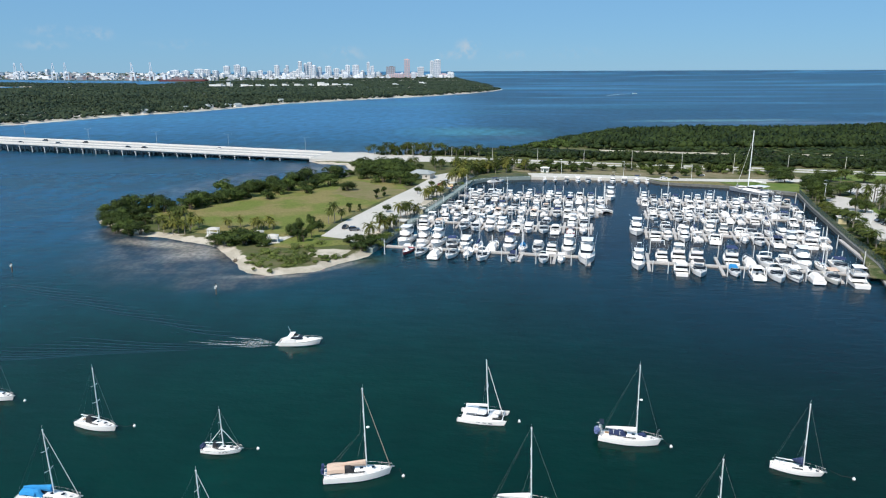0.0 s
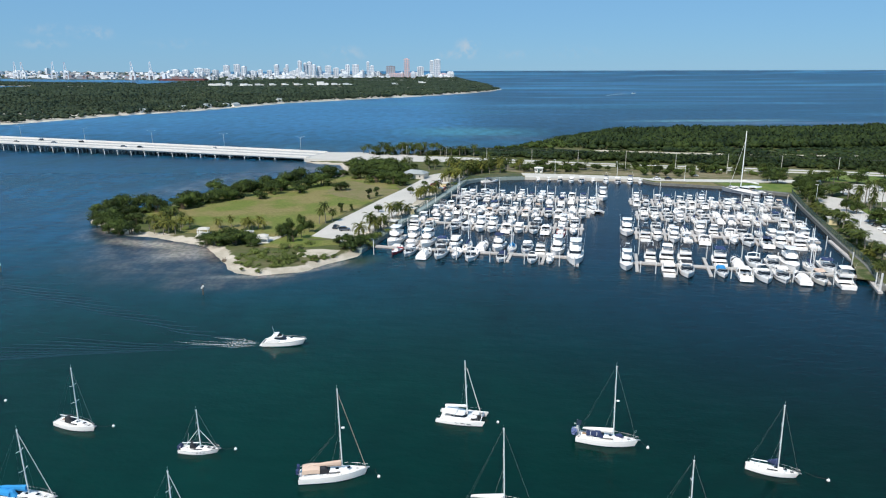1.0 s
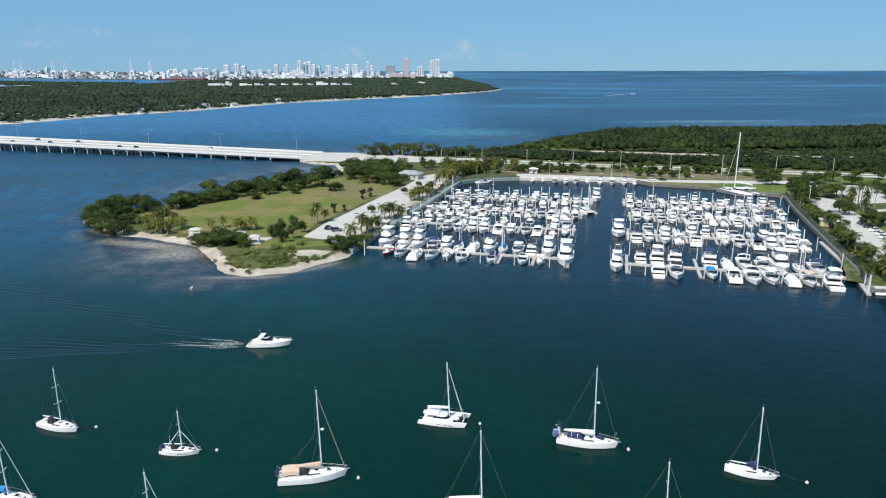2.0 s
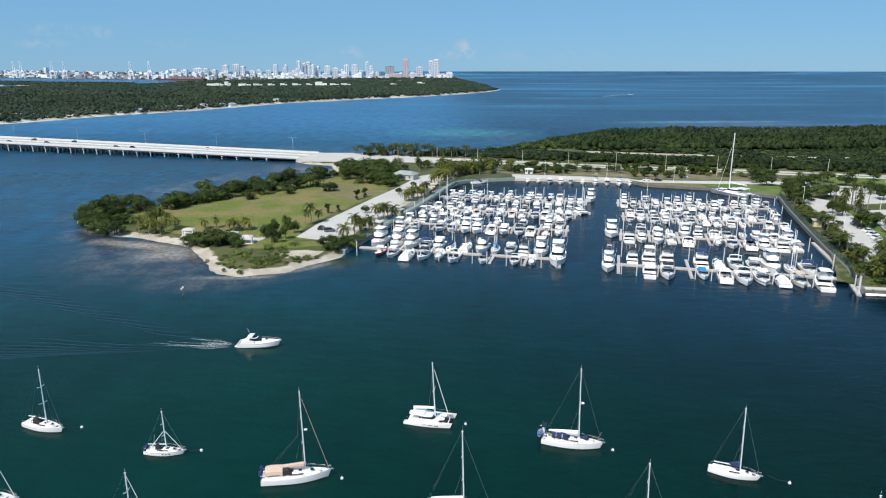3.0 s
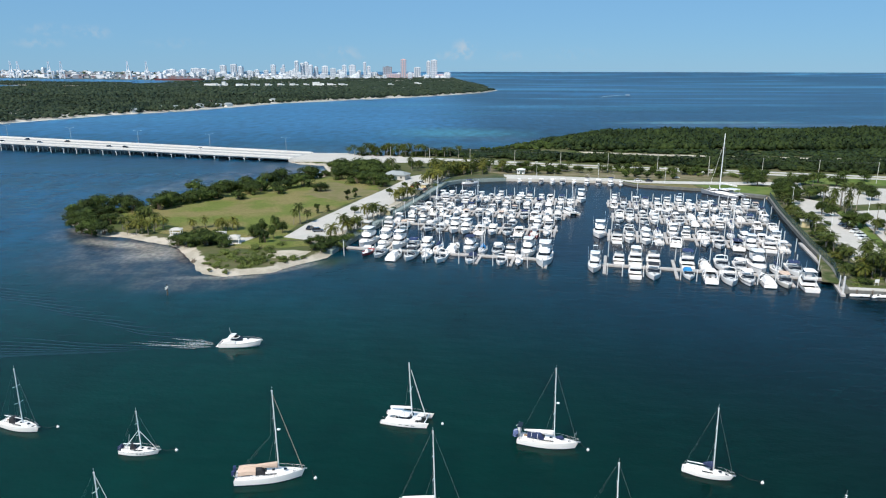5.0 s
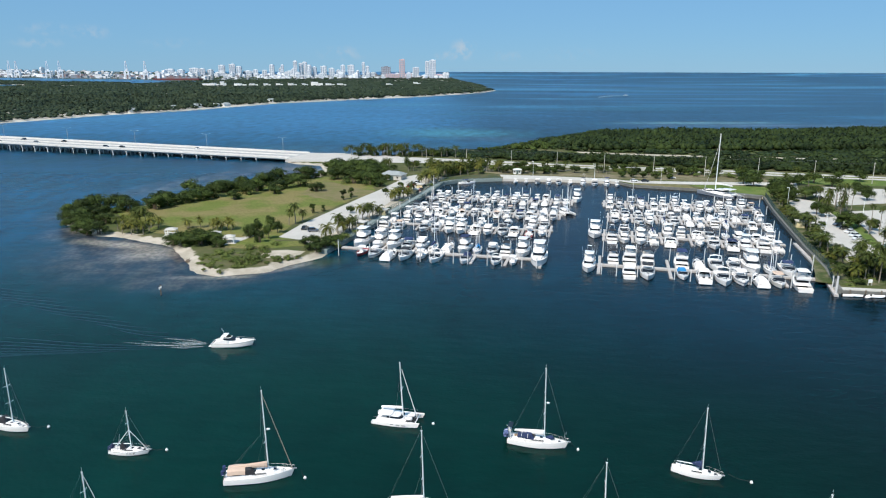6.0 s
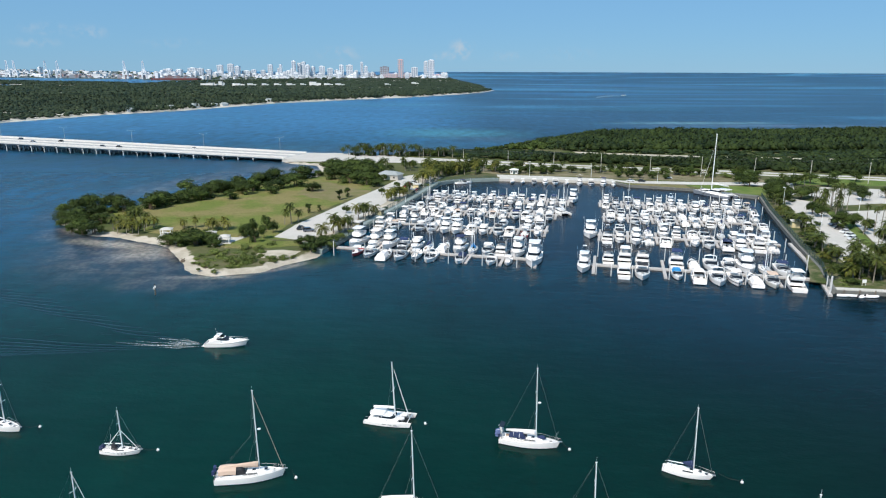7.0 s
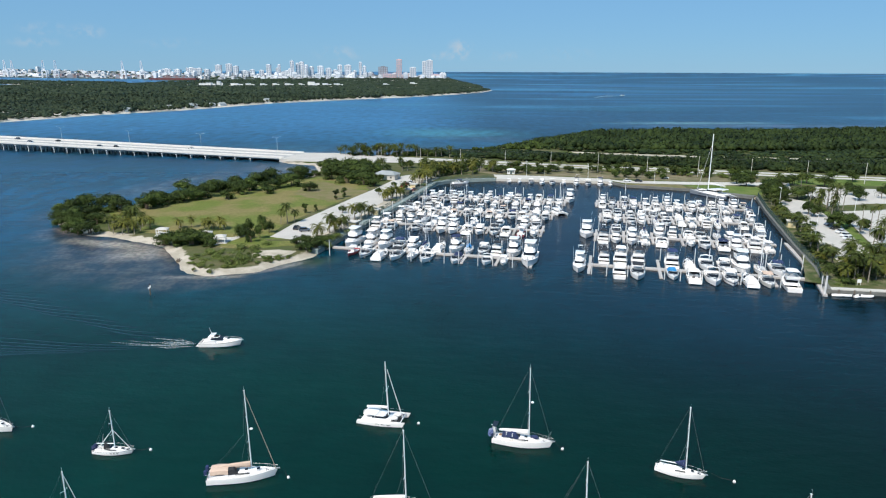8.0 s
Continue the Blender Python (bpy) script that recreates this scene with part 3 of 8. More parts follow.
PROMENADE = material("weathered_grey_green_decking", (0.25, 0.30, 0.285), 0.8, spread=0.15, scale=5)


def wall_along(points, width, z0, z1, mat, name, label, category="quay"):
    """A quay wall that follows a line, its width to the left of the line."""
    g = Geo()
    rings = []
    for i, p in enumerate(points):
        p = Vector((*p, 0))
        q0, q1 = Vector((*points[max(0, i - 1)], 0)), Vector((*points[min(len(points) - 1, i + 1)], 0))
        w = (q1 - q0).normalized()
        nrm = Vector((-w.y, w.x, 0)) * width
        a, b = p, p + nrm
        rings.append([(a.x, a.y, z0), (b.x, b.y, z0), (b.x, b.y, z1), (a.x, a.y, z1)])
    g.loft(rings)
    return single(name, g, mat, label, category, kind="structure")


wall_along([(-24.5, 229.5), (-10.1, 277.9), (0.5, 312.7), (11, 351.7), (17.2, 376.9), (25, 384.0), (36, 388.2), (51, 391.2)], 4.2, -1.5, 1.45, PROMENADE, "quay", "concrete quay promenade along the boat basin")
wall_along([(51.2, 391.1), (86, 387.3), (115.2, 381.3)], 9.0, -1.5, 1.5, CONCRETE, "quay", "pale concrete quay behind moored boats")
wall_along([(115.3, 381.2), (120, 371.2), (152.4, 357.6)], 1.2, -1.5, 1.3, DARK_CONCRETE, "quay", "low dark concrete sea wall at the back of the basin")
wall_along([(153.8, 357.4), (161.8, 346.5), (175.6, 335.4)], 4.0, -1.5, 1.35, DARK_CONCRETE, "quay", "dark concrete quay beside the basin lawn")
# the shadow on this wall's face is put into its dark colour
wall_along([(176.8, 336.0), (165.9, 303.6), (157.1, 274.6), (146.0, 237.6), (138.2, 209.0), (129.8, 186.6)], 1.3, -1.5, 1.4, DARK_CONCRETE, "quay", "grey quay wall, shade put into its colour, topped by a fence")
wall_along([(146.0, 244.6), (144.3, 238.2), (136.6, 209.6), (127.4, 184.0)], 1.25, -0.4, 0.55, DOCK, "walkway", "narrow pale floating walkway along the quay wall", "walkway")
wall_along([(129.6, 186.9), (146, 184), (300, 167.5), (420, 156)], 2.2, -1.5, 1.35, CONCRETE, "quay", "low concrete sea wall")
wall_along([(130.2, 186.6), (146, 183.8), (300, 167.3), (420, 155.8)], 0.19, -1.5, 1.12, DARK_CONCRETE, "quay", "dark face of the sea wall")


# ---- plants ----
def leaf_cloud(rng, lumps, per, size, flat=0.35):
    """Small four-cornered leaves spread over the skins of several lumps: arrays of vertices and triangles."""
    vs, ts = [], []
    for (cx, cy, cz, rx, rz) in lumps:
        d = rng.normal(size=(per, 3))
        d[:, 2] = np.abs(d[:, 2] + 0.25) * np.sign(rng.uniform(-0.45, 1, per))
        d /= np.linalg.norm(d, axis=1)[:, None]
        k = rng.uniform(0.7, 1.14, (per, 1))
        c = d * np.array([rx, rx, rz]) * k + np.array([cx, cy, cz])
        nrm = d * 1.1 + rng.normal(size=(per, 3)) * 0.55 + np.array([0, 0, flat])
        nrm /= np.linalg.norm(nrm, axis=1)[:, None]
        u = np.cross(nrm, rng.normal(size=(per, 3)))
        u /= np.linalg.norm(u, axis=1)[:, None] + 1e-9
        w = np.cross(nrm, u)
        s = size * rng.uniform(0.6, 1.4, (per, 1))
        base = sum(len(v) for v in vs)
        quad = np.stack([c - u * s, c - w * s * 0.55, c + u * s, c + w * s * 0.55], 1).reshape(-1, 3)
        vs.append(quad)
        i = base + np.arange(per) * 4
        ts.append(np.concatenate([np.stack([i, i + 1, i + 2], 1), np.stack([i, i + 2, i + 3], 1)]))
    return np.concatenate(vs), np.concatenate(ts)


def core_blobs(lumps, shrink=0.8, n=7, m=4, seed=0):
    g = Geo()
    for i, (cx, cy, cz, rx, rz) in enumerate(lumps):
        g.blob((cx, cy, cz), (rx * shrink, rx * shrink, rz * shrink), n, m, 0.35, seed + i)
    tris = []
    for f in g.f:
        tris += [(f[0], f[j], f[j + 1]) for j in range(1, len(f) - 1)]
    return np.array(g.v), np.array(tris)


def joined(*pairs):
    vs, ts, k = [], [], 0
    for v, t in pairs:
        vs.append(v), ts.append(t + k)
        k += len(v)
    return np.concatenate(vs), np.concatenate(ts)


def broadleaf(seed, mat, name, label, category, height=7.0, radius=5.0, skirt=0.25, count=15, per=85, leaf=0.34, trunks=1):
    """A tree of unit kind: trunk with limbs, and a crown of leafy lumps with gaps."""
    rng = np.random.default_rng(seed)
    lumps = []
    for i in range(count):
        a, q = rng.uniform(0, 2 * math.pi), math.sqrt(rng.uniform(0, 1)) * 0.62
        x, y = radius * q * math.cos(a), radius * q * math.sin(a)
        top = height * (1 - 0.45 * q ** 2) * rng.uniform(0.82, 1.05)
        low = height * skirt
        r = radius * rng.uniform(0.3, 0.46)
        lumps.append((x, y, max(low, top - r * 0.8) if i % 3 else rng.uniform(low, top) * 0.8, r, r * rng.uniform(0.6, 0.9)))
    root = thing(name, label, category)
    g = Geo()
    for k in range(trunks):
        a = 2 * math.pi * k / trunks + 0.3
        o = (0.0 if trunks == 1 else 0.5)
        base = Vector((o * math.cos(a), o * math.sin(a), -0.3))
        fork = Vector((1.2 * o * math.cos(a), 1.2 * o * math.sin(a), height * 0.36))
        g.tube([base, (base + fork) / 2 + Vector((0.1, -0.08, 0)), fork], 0.32, 7, 0.2)
        for (cx, cy, cz, rx, rz) in lumps[k::trunks * 2]:
            tip = Vector((cx, cy, cz))
            g.tube([fork, fork.lerp(tip, 0.5) + Vector((0, 0, 0.3)), tip], 0.15, 5, 0.05)
    part("trunk", g, BARK, root)
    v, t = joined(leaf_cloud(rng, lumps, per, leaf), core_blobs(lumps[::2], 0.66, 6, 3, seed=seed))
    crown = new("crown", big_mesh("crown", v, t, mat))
    crown.parent = root
    return root


def palm(seed, height, mat, label, count=17, length=3.1, lean=0.5):
    """A palm: bowed ringed trunk and a crown of arching fronds with separate leaflets."""
    rng = np.random.default_rng(seed)
    root = thing("palm_tree", label, "palm tree")
    a = rng.uniform(0, 6.28)
    path = [Vector((lean * math.cos(a) * (k / 5) ** 2, lean * math.sin(a) * (k / 5) ** 2, -0.2 + (height + 0.2) * k / 5)) for k in range(6)]
    part("trunk", Geo().tube(path, 0.2, 7, 0.12), PALM_BARK, root)
    g, top = Geo(), path[-1]
    for i in range(count):
        az = 2.4 * i + rng.uniform(-0.3, 0.3)
        rise = 1.15 - 1.75 * (i / count) + rng.uniform(-0.15, 0.15)
        ln = length * rng.uniform(0.85, 1.1)
        out = Vector((math.cos(az), math.sin(az), 0))
        side = Vector((-math.sin(az), math.cos(az), 0))
        p, slope, rib = top.copy(), rise, []
        for k in range(8):
            rib.append(p.copy())
            p = p + (out * math.cos(slope) + Vector((0, 0, math.sin(slope)))) * (ln / 7)
            slope -= 0.25
        for k in range(7):
            w = 0.62 * math.sin(math.pi * (0.14 + 0.8 * k / 7)) * length / 2.7
            for s in (-1, 1):
                q = rib[k].lerp(rib[k + 1], 0.5)
                tip = rib[k + 1] + side * s * w - Vector((0, 0, 0.34 * w + 0.05)) + (rib[k + 1] - rib[k]) * 0.3
                tip2 = q + side * s * w * 0.95 - Vector((0, 0, 0.34 * w))
                g.add([rib[k], q, tip2], [(0, 1, 2)])
                g.add([q, rib[k + 1], tip], [(0, 1, 2)])
        for k in range(7):
            u = side * 0.035
            g.add([rib[k] - u, rib[k] + u, rib[k + 1] + u, rib[k + 1] - u], [(0, 1, 2, 3)])
    g.blob(top - Vector((0, 0, 0.15)), (0.3, 0.3, 0.4), 6, 3)
    part("crown", g, mat, root)
    return root


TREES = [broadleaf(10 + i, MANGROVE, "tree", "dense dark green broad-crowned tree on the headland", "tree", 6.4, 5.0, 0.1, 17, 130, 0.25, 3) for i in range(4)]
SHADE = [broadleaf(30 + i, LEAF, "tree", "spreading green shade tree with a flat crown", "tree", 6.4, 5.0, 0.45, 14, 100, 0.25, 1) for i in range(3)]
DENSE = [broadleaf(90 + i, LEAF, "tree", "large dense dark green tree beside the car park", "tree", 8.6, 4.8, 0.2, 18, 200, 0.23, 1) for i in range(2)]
BUSHES = [broadleaf(50 + i, SHRUB, "bush", "low yellow-green shrub on the sand", "bush", 2.6, 3.0, 0.1, 10, 90, 0.17, 3) for i in range(3)]
SLIM = [broadleaf(60 + i, LEAF, "tree", "small young tree with a narrow crown", "tree", 5.0, 1.7, 0.2, 15, 90, 0.17, 1) for i in range(2)]
PALMS = [palm(70 + i, h, FROND, "tall palm with arching green fronds", 22, lean=0.4 + 0.3 * i) for i, h in enumerate((5.0, 6.2, 7.6))]
TALL_PALMS = [palm(76 + i, h, FROND, "tall slender palm with a small tuft of fronds", 18, 2.3, 0.3) for i, h in enumerate((10.5, 11.8))]
YELLOW_PALMS = [palm(80 + i, h, DRY_FROND, "coconut palm with yellowing drooping fronds", 20, 3.0, 0.7) for i, h in enumerate((3.4, 4.4))]
GROVE = [(-134, 276, 4.2), (-138, 288, 4.8), (-138, 300, 5.0), (-131, 304, 5.0), (-124, 261, 3.5), (-117, 257, 3.6), (-122, 273, 3.6), (-123, 297, 4.4), (-115, 289, 3.8), (-114, 303, 4.5), (-111, 308, 4.2), (-109, 315, 3.8),
         (-105, 318, 3.6), (-110, 340, 5.0), (-99, 326, 4.0), (-97, 334, 4.8), (-96, 347, 5.6), (-85, 327, 3.5), (-88, 350, 4.5), (-82, 342, 4.2), (-128, 268, 3.6), (-130, 284, 4.4), (-141, 279, 3.6), (-133, 267, 3.2), (-127, 260, 2.8), (-145, 289, 3.8), (-121, 256, 2.6), (-104, 322, 4.6), (-112, 312, 4.4)]
GROVE_2 = [(-80, 350, 4.8), (-81, 373, 5.8), (-77, 384, 6.0), (-67, 360, 5.0), (-61, 366, 5.7), (-63, 392, 6.2), (-49, 350, 4.0), (-69, 343, 3.5), (-52, 421, 5.4), (-44, 411, 7.0), (-36, 414, 7.6), (-27, 399, 6.6),
           (-33, 376, 5.6), (-23, 371, 5.0), (-17, 366, 3.8), (-44, 390, 5.2), (-72, 352, 4.0), (-103, 334, 4.4), (-90, 360, 4.6), (-116, 318, 4.2), (-50, 432, 5.0), (-30, 428, 6.0), (-20, 412, 5.0)]
rng = random.Random(5)
for i, (x, y, r) in enumerate(GROVE + GROVE_2):
    s = r / 5.0 * 1.24
    place(TREES[i % 4], sized(x, y, 0.9, rng.uniform(0, 360), s, s * rng.uniform(0.85, 1.1) if r < 5.5 else s * 0.85))
for i, (x, y, r) in enumerate([(-78, 239, 5.2), (-71.5, 238.5, 5.6), (-82, 240, 4.2), (-66, 240, 4.4), (-75, 243, 5.6), (-69, 243, 5.0), (-64, 236, 3.2)]):
    place(TREES[i % 4], sized(x, y, 0.7, 80 * i, r / 5.0, r / 5 * 0.8))
for i, (x, y, r) in enumerate([(-49, 214, 3.7), (-46, 217, 3.0), (-54, 216, 2.8), (-54, 205, 1.4), (-39, 219, 2.1), (-41, 221, 1.5), (-36, 221, 1.9), (-42, 215, 1.3), (-30, 236, 3.4), (-26, 238, 3.6), (-22.5, 236, 2.6), (-60, 207, 1.1), (-64, 215, 0.9),
                              (-44, 222, 1.1), (-51, 232, 3.2), (-47, 232, 2.6), (-57, 221, 2.4), (-61, 226, 2.8), (-33, 222, 1.4), (-38, 216.5, 1.2), (-50, 222, 2.0), (-44, 238, 2.4)]):
    place(BUSHES[i % 3], sized(x, y, 0.75, rng.uniform(0, 360), r / 3.0))
for i, (x, y, h) in enumerate([(-41, 294, 4.8), (-37, 298, 3.4), (-32, 326, 5.4), (-29, 333, 5.2), (-55, 254, 6.0), (-49, 247, 5.6), (-52, 263, 5.6), (-48, 257, 5), (-57, 250, 5), (-54, 246, 5), (-51, 242, 4.6)]):
    if i < 4:
        place(SLIM[i % 2], sized(x, y, 1.1, rng.uniform(0, 360), h / 5.0))
    else:
        place((SHADE if i % 2 else TREES)[i % 3], sized(x, y, 1.1, rng.uniform(0, 360), rng.uniform(0.42, 0.6), h / 6.0))
for i, (x, y, r) in enumerate([(-24.6, 294, 2.3), (-12.7, 340, 2.3), (-6, 358, 2.0)]):
    place(SHADE[i % 3], sized(x, y, 1.2, rng.uniform(0, 360), r / 5.0, 0.62))
for i, (x, y) in enumerate([(-85.2, 264.4), (-81, 266.4), (-75, 263.4), (-72.8, 261.5), (-70.7, 260.5), (-69, 262.4), (-66.6, 261.5), (-46.6, 271.5), (-44.2, 272.6), (-42, 275.8)]):
    place(PALMS[i % 3] if i > 6 else YELLOW_PALMS[i % 2], sized(x, y, 1.2, rng.uniform(0, 360), rng.uniform(0.85, 1.05)))
for i, (x, y) in enumerate([(-111.7, 261.5), (-107.5, 255.8), (-109.2, 264.5), (-103.6, 254.8), (-106.7, 265.5), (-102.6, 257.7), (-103.6, 263.5), (-99, 254.8), (-103, 267.5), (-98.7, 259.6), (-114.8, 274.8), (-113.9, 278), (-109, 274.8), (-96.9, 264.4),
                            (-112, 268), (-105, 260), (-100, 265), (-108, 270)]):
    place((PALMS[i % 3] if i % 4 == 0 else YELLOW_PALMS[i % 2]), sized(x, y, 1.1, rng.uniform(0, 360), rng.uniform(0.75, 1.05)))
for i, (x, y) in enumerate([(-24.5, 256), (-22.6, 258.5), (-20.8, 261), (-19.2, 258), (-22, 254), (-17.6, 281), (-15.6, 283), (-13.9, 286), (-12.2, 289), (-14.6, 279.5), (-8.6, 322), (-6.8, 325), (-4.8, 327.5), (-3, 330), (-1.2, 333.5), (0.6, 337), (-5.6, 330),
                            (5.2, 368), (7, 375), (9, 381), (11, 387), (14, 391), (11.5, 379), (8.4, 371), (16, 396), (18.5, 402), (21, 405), (24, 409), (27, 413), (31, 418), (35, 424), (14, 399), (24, 420), (38, 428), (-27.8, 246)]):
    place((YELLOW_PALMS[i % 2] if i % 3 else PALMS[i % 3]), sized(x, y, 1.2, rng.uniform(0, 360), rng.uniform(1.05, 1.45)))
for i, (x, y, r) in enumerate([(-22.8, 241.5, 3.6), (-20.5, 247.5, 3.0), (-25.5, 243.5, 2.6), (-17.5, 256, 2.4), (-16.4, 273.5, 2.0), (-11.5, 296, 2.2), (-8.2, 303, 1.6), (-3.4, 322, 1.8), (1.6, 346, 2.4), (9.5, 366, 2.6)]):
    place(BUSHES[i % 3] if i % 2 else SHADE[i % 3], sized(x, y, 1.0, 61 * i, r / (3.0 if i % 2 else 5.0), r / (3.0 if i % 2 else 6.4)))
for i, (x, y) in enumerate([(-55, 508), (-46, 498), (-41, 503), (-34, 498), (-30, 502), (-26, 498), (-21, 496), (-17, 500), (-13, 498), (-38, 508), (-24, 507), (-5, 497), (5, 499), (16, 495), (26, 490), (-36, 503), (-28, 508), (-19, 506), (-10, 504), (-43, 508), (0, 505), (-32, 497), (-15, 507), (-50, 502), (-44, 497), (-22, 501), (-8, 500), (10, 494), (20, 497), (-35, 499), (-27, 503), (-12, 495), (-39, 500), (-18, 504), (2, 496)]):
    place(PALMS[i % 3], sized(x, y, 1.1, rng.uniform(0, 360), rng.uniform(1.15, 1.5), rng.uniform(0.85, 1.2)))
for i, (x, y, r) in enumerate([(186, 368, 5.0), (189, 347, 5.2), (194, 388, 5.9), (199, 411, 5.5), (194, 329, 5.4), (201, 332, 4.4), (189, 333, 3.6), (213, 371, 4.4), (224, 377, 5.1), (228, 366, 4.9), (182, 288, 3.6), (180, 292, 2.8),
                              (229, 340, 4.6), (254, 384, 3.9), (242, 384, 4.5), (232, 351, 2.6), (223, 326, 4.0), (237, 331, 2.8), (194, 358, 4.6), (205, 366, 4.0), (250, 345, 3.6), (184, 376, 4.2)]):
    place(SHADE[i % 3], sized(x, y, 1.2, rng.uniform(0, 360), r / 5.0 * 1.2, rng.uniform(0.9, 1.1)))
for i, (x, y) in enumerate([(140, 197), (144, 197), (146, 193.4), (150, 206), (148.6, 200), (157.7, 205.4), (154, 198), (160, 201), (151, 211), (163, 209), (158, 195), (166, 196), (164, 204), (170, 200)]):
    place((PALMS[i % 3] if i % 3 else YELLOW_PALMS[i % 2]), sized(x, y, 1.2, rng.uniform(0, 360), rng.uniform(0.95, 1.3)))
for i, (x, y) in enumerate([(187.4, 301.3), (185.3, 295), (188.7, 297), (191, 293), (189.5, 301), (193.2, 297), (180.5, 255.3), (172, 233), (171, 229.8), (176, 235), (184, 246.2), (178, 229), (186, 228), (172, 214), (180, 216), (206, 372), (212, 360), (218, 384)]):
    place(PALMS[i % 3], sized(x, y, 1.2, rng.uniform(0, 360), rng.uniform(0.95, 1.25)))
for i, (x, y, r, h) in enumerate([(176.5, 321, 4.4, 9.5), (180, 327, 4.6, 10.5), (184.5, 333, 4.6, 10), (179, 315, 3.6, 7.5), (188, 340, 4.2, 8.5), (178, 265, 5.2, 7.6), (184, 268, 3.6, 6.0), (186, 262, 3.0, 5.0)]):
    place(DENSE[i % 2], sized(x, y, 1.2, 67 * i, r / 4.8, h / 8.6))
for i, (x, y) in enumerate([(186, 303), (188, 298), (190.5, 301.5), (191.5, 298.5), (193, 296), (196, 299.5), (198, 306.5), (199, 302), (196.5, 294.5), (184, 299), (201, 308), (194.5, 303), (188.5, 306), (183.8, 259.7), (184.4, 255), (183.6, 250.4), (178.5, 238), (176, 232)]):
    place(TALL_PALMS[i % 2], sized(x, y, 1.2, 97 * i, rng.uniform(0.85, 1.05)))
for i, (x, y) in enumerate([(164.5, 287), (161.5, 271), (158.5, 257), (151.5, 236), (145.5, 217), (145, 211), (142, 197), (145.5, 198), (168, 298), (163, 279), (155, 247), (148.5, 226), (152, 222), (149, 205), (153, 201), (150, 196), (156, 197), (147.5, 229), (172, 307), (160.5, 263)]):
    place(PALMS[i % 3] if i % 4 else YELLOW_PALMS[i % 2], sized(x, y, 1.2, 53 * i, 1.25, 0.68 + 0.05 * (i % 4)))
for i, (x, y, r, h) in enumerate([(-30, 237.5, 3.6, 4.2), (-34, 239.5, 2.8, 3.2), (-26.5, 239.5, 2.8, 3.4), (-20, 387, 3.4, 5.0), (-15, 384, 2.6, 4.2), (-24, 392, 3.6, 5.2)]):
    place(TREES[i % 4], sized(x, y, 1.0, 71 * i, r / 5.0, h / 6.4))
for i, (x, y, r, h) in enumerate([(-28.1, 230.0, 3.0, 3.4), (-25.6, 233.0, 3.2, 4.2), (-31, 231.5, 2.4, 2.6), (54, 414, 3.4, 5), (60, 415, 3.2, 4.6), (66, 414, 3.6, 5), (72, 413, 3.2, 4.4), (78, 412, 3.6, 5), (84, 411, 3.2, 4.6), (57, 418, 3, 5.4), (70, 418, 3.4, 5.4), (81, 416, 3, 5),
                                  (122, 399, 3, 4), (128, 398, 3.4, 4.6), (134, 396, 3, 4.2), (141, 394, 3.4, 4.6), (148, 392.5, 2.6, 3.6), (168, 411, 3.6, 5.2), (173, 409, 3, 4.4)]):
    place((TREES if i < 3 else DENSE)[i % 2], sized(x, y, 1.0, 71 * i, r / 5.0, h / (6.4 if i < 3 else 8.6)))
for i, (x, y) in enumerate([(143, 201), (147, 204.5), (152, 203), (156, 208), (161, 206), (145.5, 206), (150, 199.5), (158, 199), (166, 203), (171, 208), (176, 206), (181, 210), (188, 208), (174, 200), (184, 202), (164, 198.5)]):
    place((YELLOW_PALMS[i % 2], PALMS[1], PALMS[2])[i % 3], sized(x, y, 1.2, 83 * i, rng.uniform(1.1, 1.35)))
for i, (x, y, r) in enumerate([(146, 200.5, 2.2), (150.5, 205.5, 2.4), (155, 203.5, 2.6), (160, 203, 2.2), (166, 208, 2.6), (172, 203.5, 2.4), (179, 204, 2.8), (148, 209, 2.2), (153, 214, 2.4)]):
    place(SHADE[i % 3], sized(x, y, 1.1, 47 * i, r / 5.0, r / 5.5))
for i, (x, y, r, h) in enumerate([(-40, 406, 6.4, 8.5), (-33, 399, 6.0, 8.0), (-26, 408, 6.0, 8.0), (-46, 419, 6.2, 8.0), (-37, 389, 5.4, 7.0), (-29, 385, 5.0, 6.6), (-49, 408, 5.0, 7.0), (-22, 398, 4.6, 6.4)]):
    place(DENSE[i % 2], sized(x, y, 1.0, 71 * i, r / 4.8, h / 8.6))
for i in range(18):
    f = i / 17
    x, y = 135 + 43 * f + 5.5 * (i * 0.618 % 1), 196 + 134 * f
    place(SHADE[i % 3] if i % 3 else PALMS[i % 2], sized(x, y, 1.0, 57 * i, 0.42 if i % 3 else 1.0, 0.4 if i % 3 else 0.8))
# undergrowth that closes the grove, scrub on the point, thicket behind the quay
for i in range(46):
    f = i / 45
    x, y = (-140 + 86 * f + rng.uniform(-5, 5), 282 + 118 * f + rng.uniform(-7, 7)) if f > 0.22 else (-136 + 40 * f + rng.uniform(-6, 6), 272 + 130 * f + rng.uniform(-8, 8))
    s = rng.uniform(0.5, 0.85)
    if side_distance(np.array([x - 3.0]), np.array([y + 6.0]), LAND)[0][0] < 1.5:
        continue
    place(TREES[i % 4], sized(x - 3, y + 6, 0.8, rng.uniform(0, 360), s, s * rng.uniform(0.7, 0.95)))
for i in range(40):
    a, q = rng.uniform(0, 6.28), math.sqrt(rng.random())
    x, y = -54 + 11 * q * math.cos(a) + 2 * math.sin(a), 221 + 12 * q * math.sin(a)
    place(BUSHES[i % 3], sized(x, y, 0.85, rng.uniform(0, 360), rng.uniform(0.3, 0.75), rng.uniform(0.25, 0.6)))
